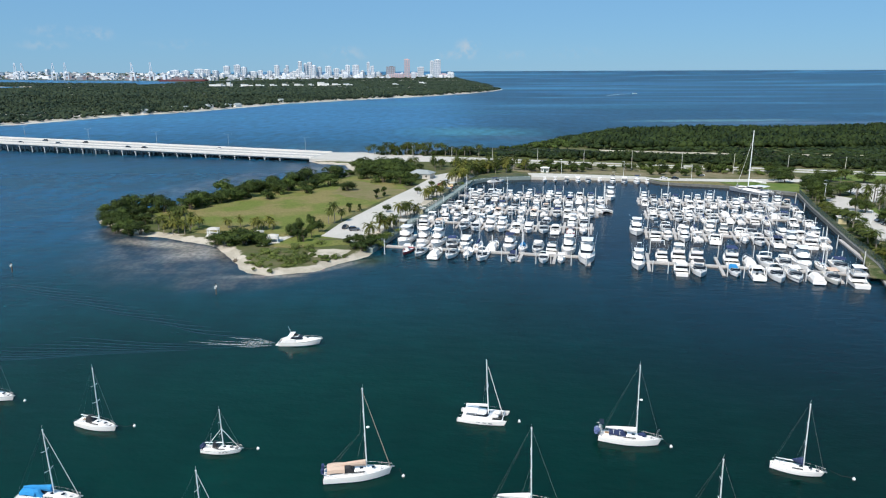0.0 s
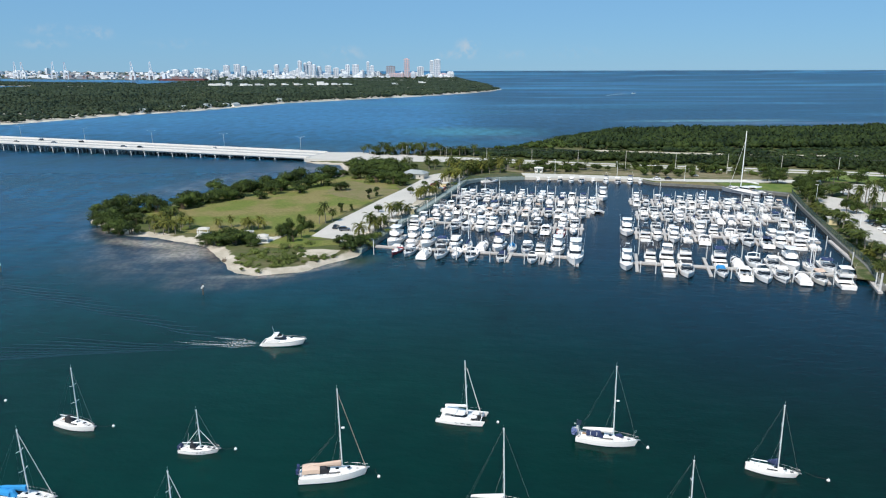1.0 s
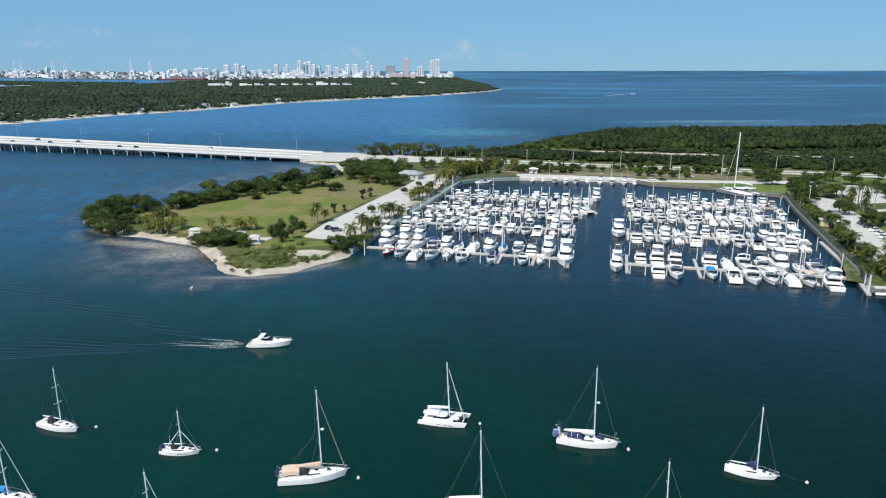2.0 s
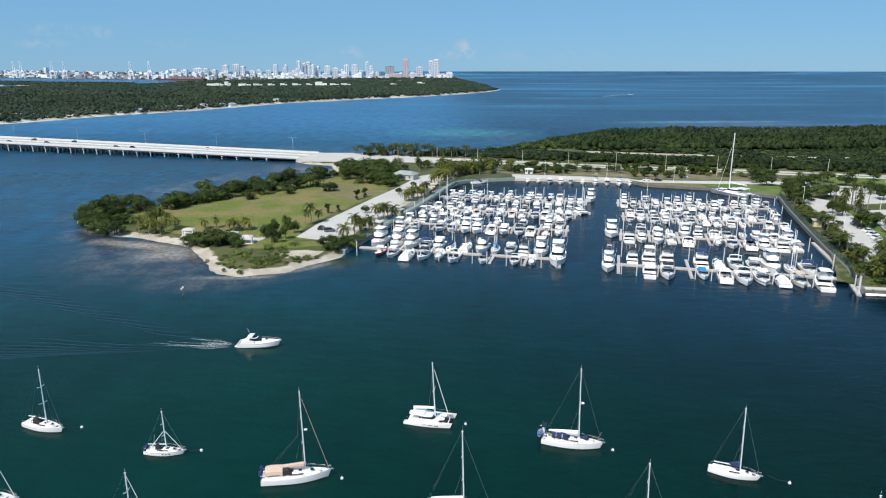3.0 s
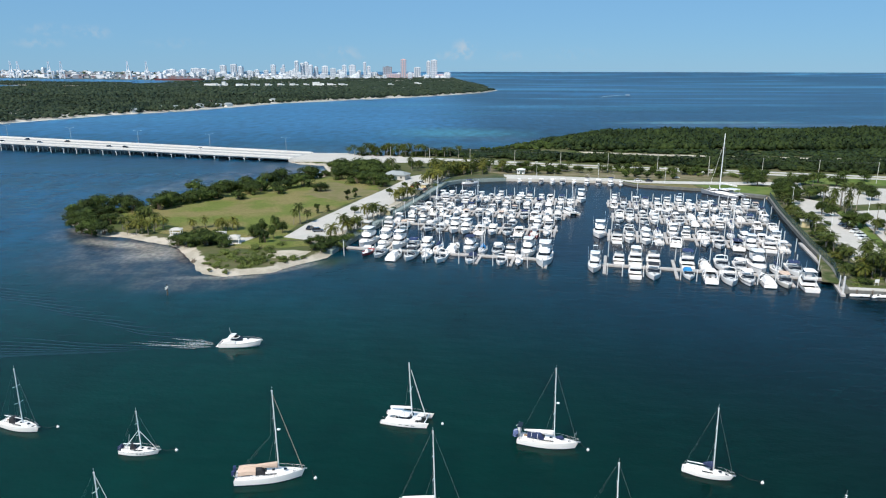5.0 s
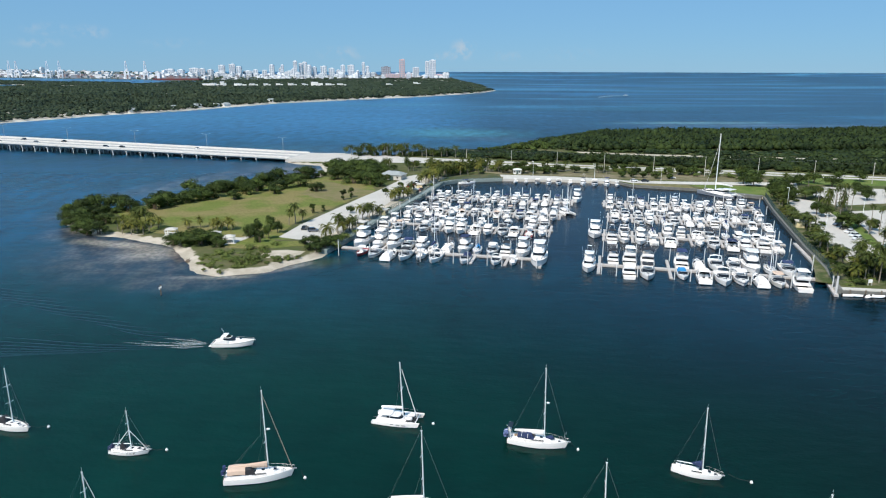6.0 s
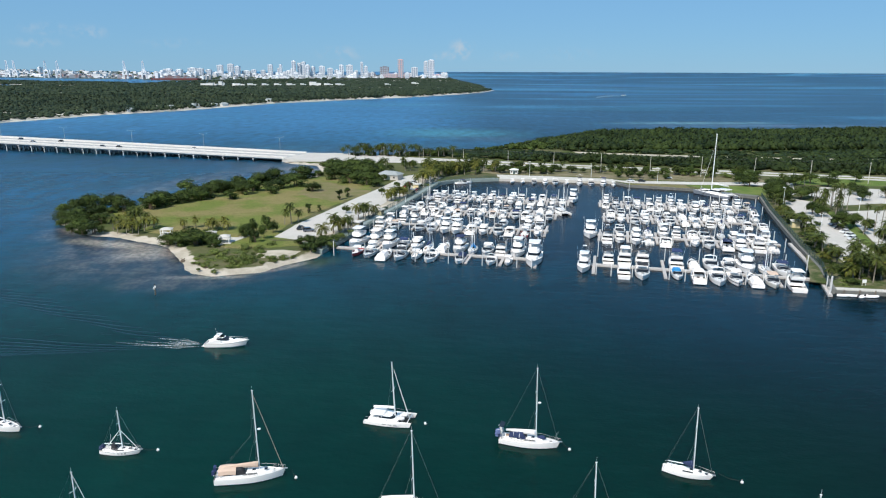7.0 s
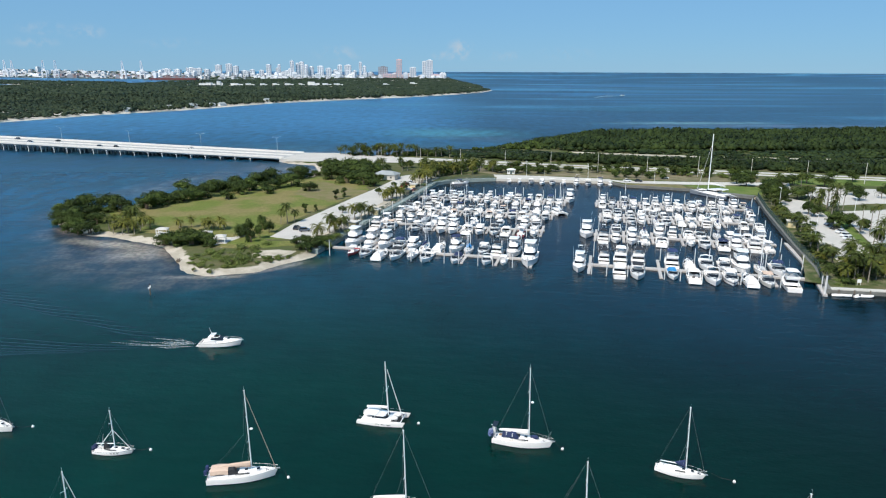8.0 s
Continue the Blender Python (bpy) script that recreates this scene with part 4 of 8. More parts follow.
for i, (x, y, r) in enumerate([(-41.5, 216.2, 1.0), (-39.8, 217.2, 1.2), (-38, 218.3, 1.3), (-36.2, 219.4, 1.2), (-34.6, 220.5, 1.0), (-44.5, 224, 1.3), (-48.8, 210.2, 1.6), (-51, 209.6, 1.8), (-46.8, 212.4, 2.2), (-45.2, 215.2, 2.4), (-47.6, 217.5, 2.6), (-56.5, 209.5, 1.3), (-61.5, 214.5, 1.0), (-57.5, 226, 2.4), (-62.5, 229.5, 2.6)]):
    place(BUSHES[i % 3], sized(x, y, 0.8, 37 * i, r / 3.0, r / 3.0 * (0.55 if r < 1.5 else 0.8)))
for i in range(30):
    x, y = rng.uniform(-22, 36), 0
    y = 428 + rng.uniform(-6, 22) - 0.1 * x
    if i % 3:
        place(SHADE[i % 3], sized(x, y, 1.2, rng.uniform(0, 360), rng.uniform(0.45, 0.85)))
    else:
        place(PALMS[(i // 3) % 3], sized(x, y, 1.2, rng.uniform(0, 360), rng.uniform(0.9, 1.2)))
for i in range(40):
    place(TREES[i % 4] if i % 3 else SHADE[i % 3], sized(rng.uniform(-48, 34), 505 - 0.12 * rng.uniform(0, 60) + rng.uniform(-3, 3), 1.0, rng.uniform(0, 360), rng.uniform(0.35, 0.6)))
for i in range(44):
    f = rng.random()
    x, y = 8 + 46 * f + rng.uniform(-4, 4), 405 + 8 * f + rng.uniform(-2, 14)
    kind = i % 4
    place((PALMS[i % 3], YELLOW_PALMS[i % 2], SHADE[i % 3], BUSHES[i % 3])[kind], sized(x, y, 1.15, rng.uniform(0, 360), (rng.uniform(0.9, 1.25), rng.uniform(1.1, 1.5), rng.uniform(0.4, 0.7), rng.uniform(0.7, 1.2))[kind]))
for i in range(30):
    f = rng.random()
    x, y = 131 + 46 * f + rng.uniform(5, 13), 191 + 141 * f + rng.uniform(-3, 3)
    place((SHADE[i % 3] if i % 4 else BUSHES[i % 3]), sized(x, y, 1.0, rng.uniform(0, 360), rng.uniform(0.34, 0.5) if i % 4 else rng.uniform(0.6, 0.9), 0.35))
# planted strip and roadside
for i in range(70):
    x = rng.uniform(30, 205)
    y = 441 - 0.235 * (x - 26) + rng.uniform(-8, 5)
    kind = rng.random()
    if kind < 0.45:
        place(SHADE[i % 3], sized(x, y, 1.2, rng.uniform(0, 360), rng.uniform(0.5, 0.95)))
    elif kind < 0.75:
        place(PALMS[i % 3], sized(x, y, 1.2, rng.uniform(0, 360), rng.uniform(0.7, 1.0)))
    else:
        place(BUSHES[i % 3], sized(x, y, 1.2, rng.uniform(0, 360), rng.uniform(0.7, 1.3)))
for i in range(34):
    f = i / 33
    x, y = 131 + 46 * f + 4.2 + rng.uniform(-0.6, 1.6), 191 + 141 * f + rng.uniform(-1, 1)
    place((SHADE[i % 3] if i % 4 else BUSHES[i % 3]), sized(x + 2.0, y, 1.0, rng.uniform(0, 360), rng.uniform(0.3, 0.42) if i % 4 else rng.uniform(0.5, 0.8), rng.uniform(0.2, 0.35)))


def wood(name, outline, spacing, radius, height, seed, mat, label, leaves=36, leaf=0.6, floor=0.8, band=(-1e9, 1e9)):
    """A far wood: many crowns, each a leafy dome on a dark heart, in one piece of growth."""
    r = np.random.default_rng(seed)
    poly = np.array(outline, float)
    x0, y0 = poly.min(0)
    x1, y1 = poly.max(0)
    count = int((x1 - x0) * (y1 - y0) / spacing ** 2)
    px, py = r.uniform(x0, x1, count), r.uniform(y0, y1, count)
    d, _ = side_distance(px, py, outline)
    ok = (d > 0) & (py >= band[0]) & (py < band[1])
    px, py, d = px[ok], py[ok], d[ok]
    kinds = []
    for k in range(6):
        lumps = [(0, 0, 0.55, 0.85, 0.5)] + [(r.uniform(-0.55, 0.55), r.uniform(-0.55, 0.55), r.uniform(0.4, 0.85), 0.45, 0.38) for _ in range(3)]
        kinds.append(joined(leaf_cloud(r, lumps, leaves // 4, leaf / radius, 1.1), core_blobs(lumps[:1], 0.9, 5, 2, seed=k + seed)))
    vs, ts, base = [], [], 0
    pick = r.integers(0, 6, len(px))
    rad = radius * r.uniform(0.75, 1.35, len(px))
    hgt = height(px, py) * r.uniform(0.88, 1.12, len(px)) * np.clip(0.55 + d / 25, 0, 1)
    turn = r.uniform(0, 6.28, len(px))
    for k in range(6):
        sel = np.where(pick == k)[0]
        v, t = kinds[k]
        c, s = np.cos(turn[sel])[:, None], np.sin(turn[sel])[:, None]
        X = px[sel][:, None] + (v[None, :, 0] * c - v[None, :, 1] * s) * rad[sel][:, None]
        Y = py[sel][:, None] + (v[None, :, 0] * s + v[None, :, 1] * c) * rad[sel][:, None]
        R = np.hypot(px[sel] - 10, py[sel])
        gz_ = floor + 45.0 * (np.clip(R - 3000, 0, None) / 1950) ** 2
        Z = gz_[:, None] + v[None, :, 2] * hgt[sel][:, None]
        vs.append(np.stack([X, Y, Z], 2).reshape(-1, 3))
        ts.append((t[None] + (np.arange(len(sel)) * len(v))[:, None, None]).reshape(-1, 3) + base)
        base += len(sel) * len(v)
    return tagged(new(name, big_mesh(name, np.concatenate(vs), np.concatenate(ts), mat)), label, "woodland", kind="stuff")


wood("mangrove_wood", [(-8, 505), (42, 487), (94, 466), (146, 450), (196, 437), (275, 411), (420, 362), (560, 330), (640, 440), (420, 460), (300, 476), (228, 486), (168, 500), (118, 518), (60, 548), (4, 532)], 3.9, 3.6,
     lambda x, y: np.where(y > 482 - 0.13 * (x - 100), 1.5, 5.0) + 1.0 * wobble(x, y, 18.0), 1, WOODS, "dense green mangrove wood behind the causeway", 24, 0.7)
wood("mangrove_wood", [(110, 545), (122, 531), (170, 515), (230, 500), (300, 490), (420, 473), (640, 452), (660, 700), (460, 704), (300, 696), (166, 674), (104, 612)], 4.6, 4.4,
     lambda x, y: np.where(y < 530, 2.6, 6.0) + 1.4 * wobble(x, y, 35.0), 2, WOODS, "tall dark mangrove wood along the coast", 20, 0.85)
wood("shore_scrub", [(2, 520), (62, 545), (100, 600), (112, 545), (60, 540)], 3.2, 2.6, lambda x, y: 4.5 + 0 * x, 3, MANGROVE, "lighter scrub along the shore")


# ---- bridge ----
def bridge():
    """A low causeway bridge on pile bents, climbing away from the abutment."""
    root = tagged(new("bridge"), "long pale concrete causeway bridge on pile bents", "bridge")
    along, across = Vector((0.9636, -0.2669, 0)), Vector((0.2669, 0.9636, 0))
    start = Vector((-560, 484 + 0.277 * 440 - 1.5, 0))
    length, width = 486.0, 36.0

    def level(s):
        return 2.3 + max(0.0, (length - s)) * 0.0148

    def ring_at(s, profile):
        p = start + along * s
        return [tuple(p + across * w + Vector((0, 0, level(s) + z))) for w, z in profile]

    steps = [i * length / 40 for i in range(41)]
    part("deck", Geo().loft([ring_at(s, [(0, -0.25), (0.6, -0.3), (1.2, -1.1), (width - 1.2, -1.1), (width - 0.6, -0.3), (width, -0.25), (width, 0), (0, 0)]) for s in steps]), BRIDGE_CONCRETE, root)
    part("carriageway", Geo().loft([ring_at(s, [(1.0, -0.02), (width - 1.0, -0.02), (width - 1.0, 0.05), (1.0, 0.05)]) for s in steps]), DECK_ROAD, root, "bleached carriageway surface")
    for w in (0.0, 4.6, width / 2 - 0.3, width - 5.0, width - 0.4):
        part("parapet", Geo().loft([ring_at(s, [(w, 0.0), (w + 0.4, 0.0), (w + 0.3, 0.85), (w + 0.1, 0.85)]) for s in steps]), BRIDGE_CONCRETE, root)
    for w in (9.2, 12.6, 22.2, 25.8):
        g = Geo()
        for k in range(40):
            s = 4 + k * 12.0
            g.loft([ring_at(s, [(w, 0.05), (w + 0.18, 0.05), (w + 0.18, 0.065), (w, 0.065)]), ring_at(s + 4, [(w, 0.05), (w + 0.18, 0.05), (w + 0.18, 0.065), (w, 0.065)])])
        part("lane_marking", g, PAINT_WHITE, root, "broken white lane line")
    for k in range(39):
        s = 6 + k * 12.0
        p = start + along * s
        h = level(s) - 1.1
        g = Geo()
        for w in (0.7, 5.0, 9.5, 14, 18.5, 23, 28, 33):
            q = across * w
            g.tube([q + Vector((0, 0, -2)), q + Vector((0, 0, h - 0.6))], 0.42, 8)
        g.loft([[tuple(across * w + along * a + Vector((0, 0, z))) for a, z in ((-0.55, h - 0.7), (0.55, h - 0.7), (0.55, h), (-0.55, h))] for w in (0.0, width - 0.6)])
        ob = part("pier", g, BRIDGE_CONCRETE, root)
        ob.location = p
    # street lamps on the far side
    lamp = thing("street_lamp", "tall thin steel street lamp on the bridge", "street lamp", "bridge street lamps")
    part("pole", Geo().tube([(0, 0, 0), (0, 0, 9.5), (-0.5, -0.3, 10.4), (-2.2, -1.0, 10.8)], 0.12, 6, 0.06).tube([(0, 0, 9.5), (0.5, 0.3, 10.4), (2.2, 1.0, 10.8)], 0.08, 6, 0.06), CONCRETE, lamp)
    part("lamp_head", Geo().box(-3.0, -2.1, -1.25, -0.85, 10.72, 10.86, 0.03), ALU, lamp)
    part("lamp_head", Geo().box(2.1, 3.0, 0.85, 1.25, 10.72, 10.86, 0.03), ALU, lamp)
    for s in (75, 140, 205, 270, 335, 400, 465):
        q = start + along * s + across * (width - 1.4)
        place(lamp, pose(q.x, q.y, level(s), 0, 0, -15))
    cars = []
    for s, w, kind in ((88, 11, 0), (125, 7, 1), (131, 24, 2), (160, 8, 1), (196, 11, 0), (229, 7, 0), (236, 24, 1), (262, 11, 1), (266, 7, 2), (275, 25, 0), (330, 8, 1), (342, 11, 0), (398, 24, 2)):
        q = start + along * s + across * w
        cars.append((q.x, q.y, level(s) + 0.05, -15.5 + (180 if w > 18 else 0), kind))
    return cars


def car(name, colour_mat, label, kind="car"):
    """A parked car: body with arches, glass house, wheels, lights."""
    root = thing(name, label, "car")
    prof = [(-2.2, 0.35), (-2.25, 0.75), (-1.9, 0.95), (1.2, 0.98), (2.05, 0.82), (2.2, 0.45), (2.15, 0.3), (-2.1, 0.3)]
    g = Geo().loft([[(x, y, z) for x, z in prof] for y in (-0.86, 0.86)])
    part("body", g, colour_mat, root)
    top = 1.55 if kind == "car" else 1.75
    back = -1.7 if kind == "car" else -2.15
    g = Geo().loft([[(back, -0.8, 0.95), (1.1, -0.8, 0.95), (1.1, 0.8, 0.95), (back, 0.8, 0.95)], [(back + 0.55, -0.68, top - 0.08), (0.35, -0.68, top - 0.08), (0.35, 0.68, top - 0.08), (back + 0.55, 0.68, top - 0.08)]])
    part("glass_house", g, GLASS, root, "dark side and rear glass")
    g = Geo().loft([[(back + 0.5, -0.7, top - 0.1), (0.42, -0.7, top - 0.1), (0.42, 0.7, top - 0.1), (back + 0.5, 0.7, top - 0.1)], [(back + 0.65, -0.6, top), (0.25, -0.6, top), (0.25, 0.6, top), (back + 0.65, 0.6, top)]])
    part("roof", g, colour_mat, root)
    wheel = None
    for x in (-1.35, 1.35):
        for y in (-0.8, 0.8):
            if wheel is None:
                wheel = part("wheel", Geo().tube([(0, -0.1, 0), (0, 0.1, 0)], 0.33, 10), RUBBER, root)
                wheel.location = (x, y, 0.33)
            else:
                twin(wheel, "wheel", root, pose(x, y, 0.33))
    for y in (-0.6, 0.6):
        part("headlight", Geo().box(2.1, 2.2, y - 0.16, y + 0.16, 0.6, 0.74, 0.02), GELCOAT, root)
    return root


CAR_DARK = material("black_car_paint", (0.02, 0.021, 0.024), 0.25, spread=0.05, coat=0.6)
CAR_WHITE = material("white_car_paint", (0.75, 0.75, 0.75), 0.25, spread=0.03, coat=0.6)
CAR_GREY = material("grey_car_paint", (0.10, 0.12, 0.15), 0.25, spread=0.05, coat=0.6)
CAR_RED = material("dark_red_car_paint", (0.28, 0.03, 0.03), 0.25, spread=0.05, coat=0.6)
CARS = [car("car", CAR_DARK, "black car on pale asphalt"), car("car", CAR_GREY, "dark grey car on pale asphalt", "van"), car("car", CAR_WHITE, "white car on pale asphalt"), car("car", CAR_RED, "dark red car by the quay")]
for x, y, z, turn, kind in bridge():
    place(CARS[kind], pose(x, y, z, 0, 0, turn))
for x, y, turn, kind in ((-34.5, 259, 10, 1), (-38.5, 263, 80, 0), (177.5, 271, 205, 1), (176, 264, 205, 0), (174.5, 257.5, 205, 2), (172.8, 251.5, 205, 2), (171, 246.5, 205, 2), (-1.6, 363, 70, 3), (0.6, 369.5, 70, 3), (2.4, 376, 70, 2), (4.8, 352.5, 70, 3), (6.2, 363.5, 70, 0),
                         (-18.6, 270.5, 65, 0), (125, 383, -15, 2), (131, 382, -15, 0), (150, 394, -15, 2), (200, 352, 60, 0), (203, 357, 60, 2), (285, 390, -18, 2), (172, 226, 120, 0), (230, 310, 10, 2), (236, 352, 10, 0)):
    place(CARS[kind], pose(x, y, 1.27, 0, 0, turn))

# ---- far key and the city beyond ----
KEY = [(-760, 700), (-503, 806), (-479, 868), (-448, 953), (-377, 1056), (-286, 1301), (-158, 1470), (-31, 1621), (70, 1790), (141, 1938), (193, 2147), (180, 2300), (190, 2660), (170, 3300), (90, 3990), (-80, 3920), (-885, 3470), (-1230, 3090), (-1290, 2700), (-1335, 2250), (-1385, 2700), (-1440, 2860), (-1520, 2560), (-1480, 2150), (-1570, 1990), (-1150, 1450), (-860, 860)]


def island(name, outline, top, mat, label, step=40.0):
    """An island sheet with a sloping shore that follows the rise of the far sea."""
    g = Geo()
    pts = []
    for i, (ax, ay) in enumerate(outline):
        bx, by = outline[(i + 1) % len(outline)]
        k = max(1, int(math.hypot(bx - ax, by - ay) / step))
        pts += [(ax + (bx - ax) * j / k, ay + (by - ay) * j / k) for j in range(k)]
    cx, cy = sum(p[0] for p in pts) / len(pts), sum(p[1] for p in pts) / len(pts)
    rings = []
    for f, z in ((1.0, -0.8), (0.985, top), (0.9, top), (0.75, top), (0.5, top), (0.25, top), (0.02, top)):
        rings.append([((x - cx) * f + cx, (y - cy) * f + cy, z + dish_at((x - cx) * f + cx, (y - cy) * f + cy)) for x, y in pts])
    g.loft(rings, cap=False)
    return single(name, g, mat, label, "island", kind="structure", smooth=True)


island("far_key", KEY, 1.2, BEACH, "low wooded key with a pale beach", 40)
# the wood stands back from the beach
inner = []
for i, (x, y) in enumerate(KEY):
    (ax, ay), (bx, by) = KEY[i - 1], KEY[(i + 1) % len(KEY)]
    w = Vector((bx - ax, by - ay)).normalized()
    nrm = Vector((w.y, -w.x))
    inner.append((x - nrm.x * 10, y - nrm.y * 10))
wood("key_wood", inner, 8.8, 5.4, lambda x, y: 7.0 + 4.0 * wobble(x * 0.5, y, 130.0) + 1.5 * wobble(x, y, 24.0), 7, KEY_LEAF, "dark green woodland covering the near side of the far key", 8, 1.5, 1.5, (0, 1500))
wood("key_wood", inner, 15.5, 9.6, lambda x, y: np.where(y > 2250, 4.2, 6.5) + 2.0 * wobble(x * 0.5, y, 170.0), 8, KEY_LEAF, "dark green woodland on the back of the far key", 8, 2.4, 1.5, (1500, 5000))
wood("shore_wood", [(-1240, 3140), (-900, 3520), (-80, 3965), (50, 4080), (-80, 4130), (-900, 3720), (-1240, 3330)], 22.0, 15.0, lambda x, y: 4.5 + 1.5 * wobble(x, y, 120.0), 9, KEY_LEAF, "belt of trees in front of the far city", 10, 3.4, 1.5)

SPIT = [(-2100, 2700), (-1700, 2760), (-1320, 2650), (-1235, 2730), (-1340, 3100), (-1900, 3230), (-2300, 3180)]
island("wooded_spit", SPIT, 1.0, BEACH, "low wooded spit across the harbour channel", 60)
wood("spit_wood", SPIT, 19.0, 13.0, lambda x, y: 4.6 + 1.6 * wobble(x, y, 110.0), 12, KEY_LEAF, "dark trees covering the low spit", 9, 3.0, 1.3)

FAR_LAND = material("far_dark_shore", (0.055, 0.075, 0.065), 0.9, spread=0.3, scale=60, second=(0.12, 0.13, 0.13))
PALE = material("hazy_white_tower_wall", (0.76, 0.77, 0.79), 0.6, spread=0.06, scale=40, each=0.12)
ROSE = material("rose_tower_wall", (0.68, 0.46, 0.45), 0.7, spread=0.06, scale=40)
UMBER = material("brown_tower_wall", (0.22, 0.20, 0.21), 0.6, spread=0.06, scale=40)
TOWER_GLASS = material("blue_grey_tower_glass", (0.34, 0.40, 0.47), 0.3, spread=0.1, scale=30)
CRANE = material("white_crane_steel", (0.82, 0.83, 0.85), 0.6, spread=0.05)
SHIP_RED = material("dark_red_hull_paint", (0.20, 0.06, 0.06), 0.6, spread=0.1, scale=20)
BOX_MIX = material("mixed_container_paint", (0.25, 0.17, 0.165), 0.6, spread=0.3, scale=16, second=(0.24, 0.28, 0.33), amount=1.0)


def tower(x, y, width, depth, base, top, mat, turn=0.0):
    """A residential tower: slab body, glazed bays between floor bands, a set-back roof."""
    root = thing("tower_block", "pale high-rise apartment tower on the far shore", "building", "far skyline")
    h = top - base
    part("wall", Geo().box(-width / 2, width / 2, -depth / 2, depth / 2, -12, h, 0), mat, root)
    n = max(4, int(h / 13))
    m = max(2, int(width / 9))
    bay = None
    for i in range(m):
        cx = -width / 2 + (i + 0.5) * width / m
        g = Geo().box(cx - width / m * 0.34, cx + width / m * 0.34, -depth / 2 - 0.4, -depth / 2 + 0.3, h * 0.05, h * 0.96)
        part("window", g, TOWER_GLASS, root)
    for k in range(n):
        m = pose(0, 0, h * 0.06 + k * h * 0.9 / n)
        if bay is None:
            bay = part("balcony", Geo().box(-width / 2 - 0.3, width / 2 + 0.3, -depth / 2 - 0.9, -depth / 2 + 0.2, 0, 1.6), mat, root)
            bay.matrix_basis = m
        else:
            twin(bay, "balcony", root, m)
    part("roof", Geo().box(-width * 0.18, width * 0.24, -depth * 0.3, depth * 0.3, h, h + 2.5, 0.3), mat, root)
    root.matrix_basis = pose(x, y, base, 0, 0, turn)
    return root


for x, w, top in ((-1226, 30, 83), (-1168, 32, 89), (-1131, 26, 77), (-945, 23, 86), (-887, 13, 86), (-806, 19, 107), (-781, 16, 95), (-758, 23, 101), (-727, 19, 85), (-702, 19, 76), (-539, 24, 85), (-491, 36, 85), (-420, 16, 101), (-398, 18, 79), (-123, 34, 73), (-59, 19, 107), (-27, 36, 113)):
    tower(x, 4000 + (x * 7) % 50, w, 26, 8, top, PALE, (x * 13) % 17 - 8)
for x, w, top in ((-1552, 45, 61), (-1475, 32, 58), (-1417, 50, 67), (-1356, 39, 64), (-1315, 29, 58), (-1091, 45, 52), (-1052, 26, 58), (-995, 26, 55), (-914, 16, 67), (-851, 32, 52), (-828, 19, 64), (-657, 32, 79), (-610, 32, 67), (-578, 23, 58), (-463, 19, 54), (-373, 26, 45)):
    tower(x, 4060 + (x * 5) % 60, w, 26, 8, top, PALE, (x * 11) % 19 - 9)
for x, w, top in ((-199, 30, 116), (8, 52, 35), (-258, 80, 36), (47, 32, 32), (-162, 32, 42)):
    tower(x, 3990, w, 26, 8, top, ROSE)
tower(-292, 4010, 50, 28, 8, 76, UMBER)
rng = random.Random(11)
for k in range(135):
    x = rng.uniform(-2600, -1300) if k > 110 else rng.uniform(-1650, 60)
    y = rng.uniform(3950, 4200) if k % 2 else rng.uniform(3900, 4000)
    w, h = rng.uniform(9, 27), rng.choice((9, 12, 15, 18, 22, 28, 34))
    b = dish_at(x, y)
    g = Geo().box(-w / 2, w / 2, -14, 14, -4, h)
    g.box(-w * 0.2, w * 0.2, -8, 8, h, h + 3)
    ob = thing("low_building", "pale low block on the far shore", "building", "far shore blocks")
    part("wall", g, (PALE, PALE, PALE, ROSE if k % 5 == 0 else PALE, UMBER if k % 9 == 0 else PALE)[k % 5], ob)
    g = Geo()
    for i in range(max(1, int(h / 7))):
        g.box(-w * 0.45, w * 0.45, -14.4, -13.8, 2 + i * 6, 4.5 + i * 6)
    part("window_band", g, TOWER_GLASS, ob)
    ob.matrix_basis = pose(x, y, b, 0, 0, rng.uniform(-20, 20))
island("far_shore", [(-3900, 3570), (-1500, 3570), (-1240, 3420), (-900, 3500), (-80, 3950), (110, 4080), (90, 4300), (-300, 4500), (-3900, 4500)], 1.0, FAR_LAND, "low built-up shore across the bay", 90)
# the built-up ground behind: roofs, walls and garden trees too small to tell apart
TOWN = material("mixed_town_walls", (0.50, 0.50, 0.50), 0.8, spread=0.5, scale=24, second=(0.20, 0.22, 0.24), amount=0.9)
for mat, seed, count, low, high, label in ((PALE, 5, 330, 5, 15, "white walls and roofs of the far town"), (TOWN, 6, 620, 4, 13, "grey and tan roofs of the far town"), (KEY_LEAF, 7, 700, 4, 9, "garden trees between the far town's houses")):
    rng = random.Random(seed)
    g = Geo()
    for k in range(count):
        x = rng.uniform(-3300, 60)
        y = rng.uniform(max(3640, 3640 + 0.55 * (x + 900)), 4230) if x > -1500 else rng.uniform(3640, 4400)
        w, h, z = rng.uniform(4, 13), rng.uniform(low, high), dish_at(x, y)
        if mat is KEY_LEAF:
            g.blob((x, y, z + h * 0.4), (w * 1.3, w, h * 0.7), 6, 3, 0.3, k)
        else:
            g.box(x - w, x + w, y - 9, y + 9, z - 4, z + h)
    single("town", g, mat, label, "town", kind="stuff")
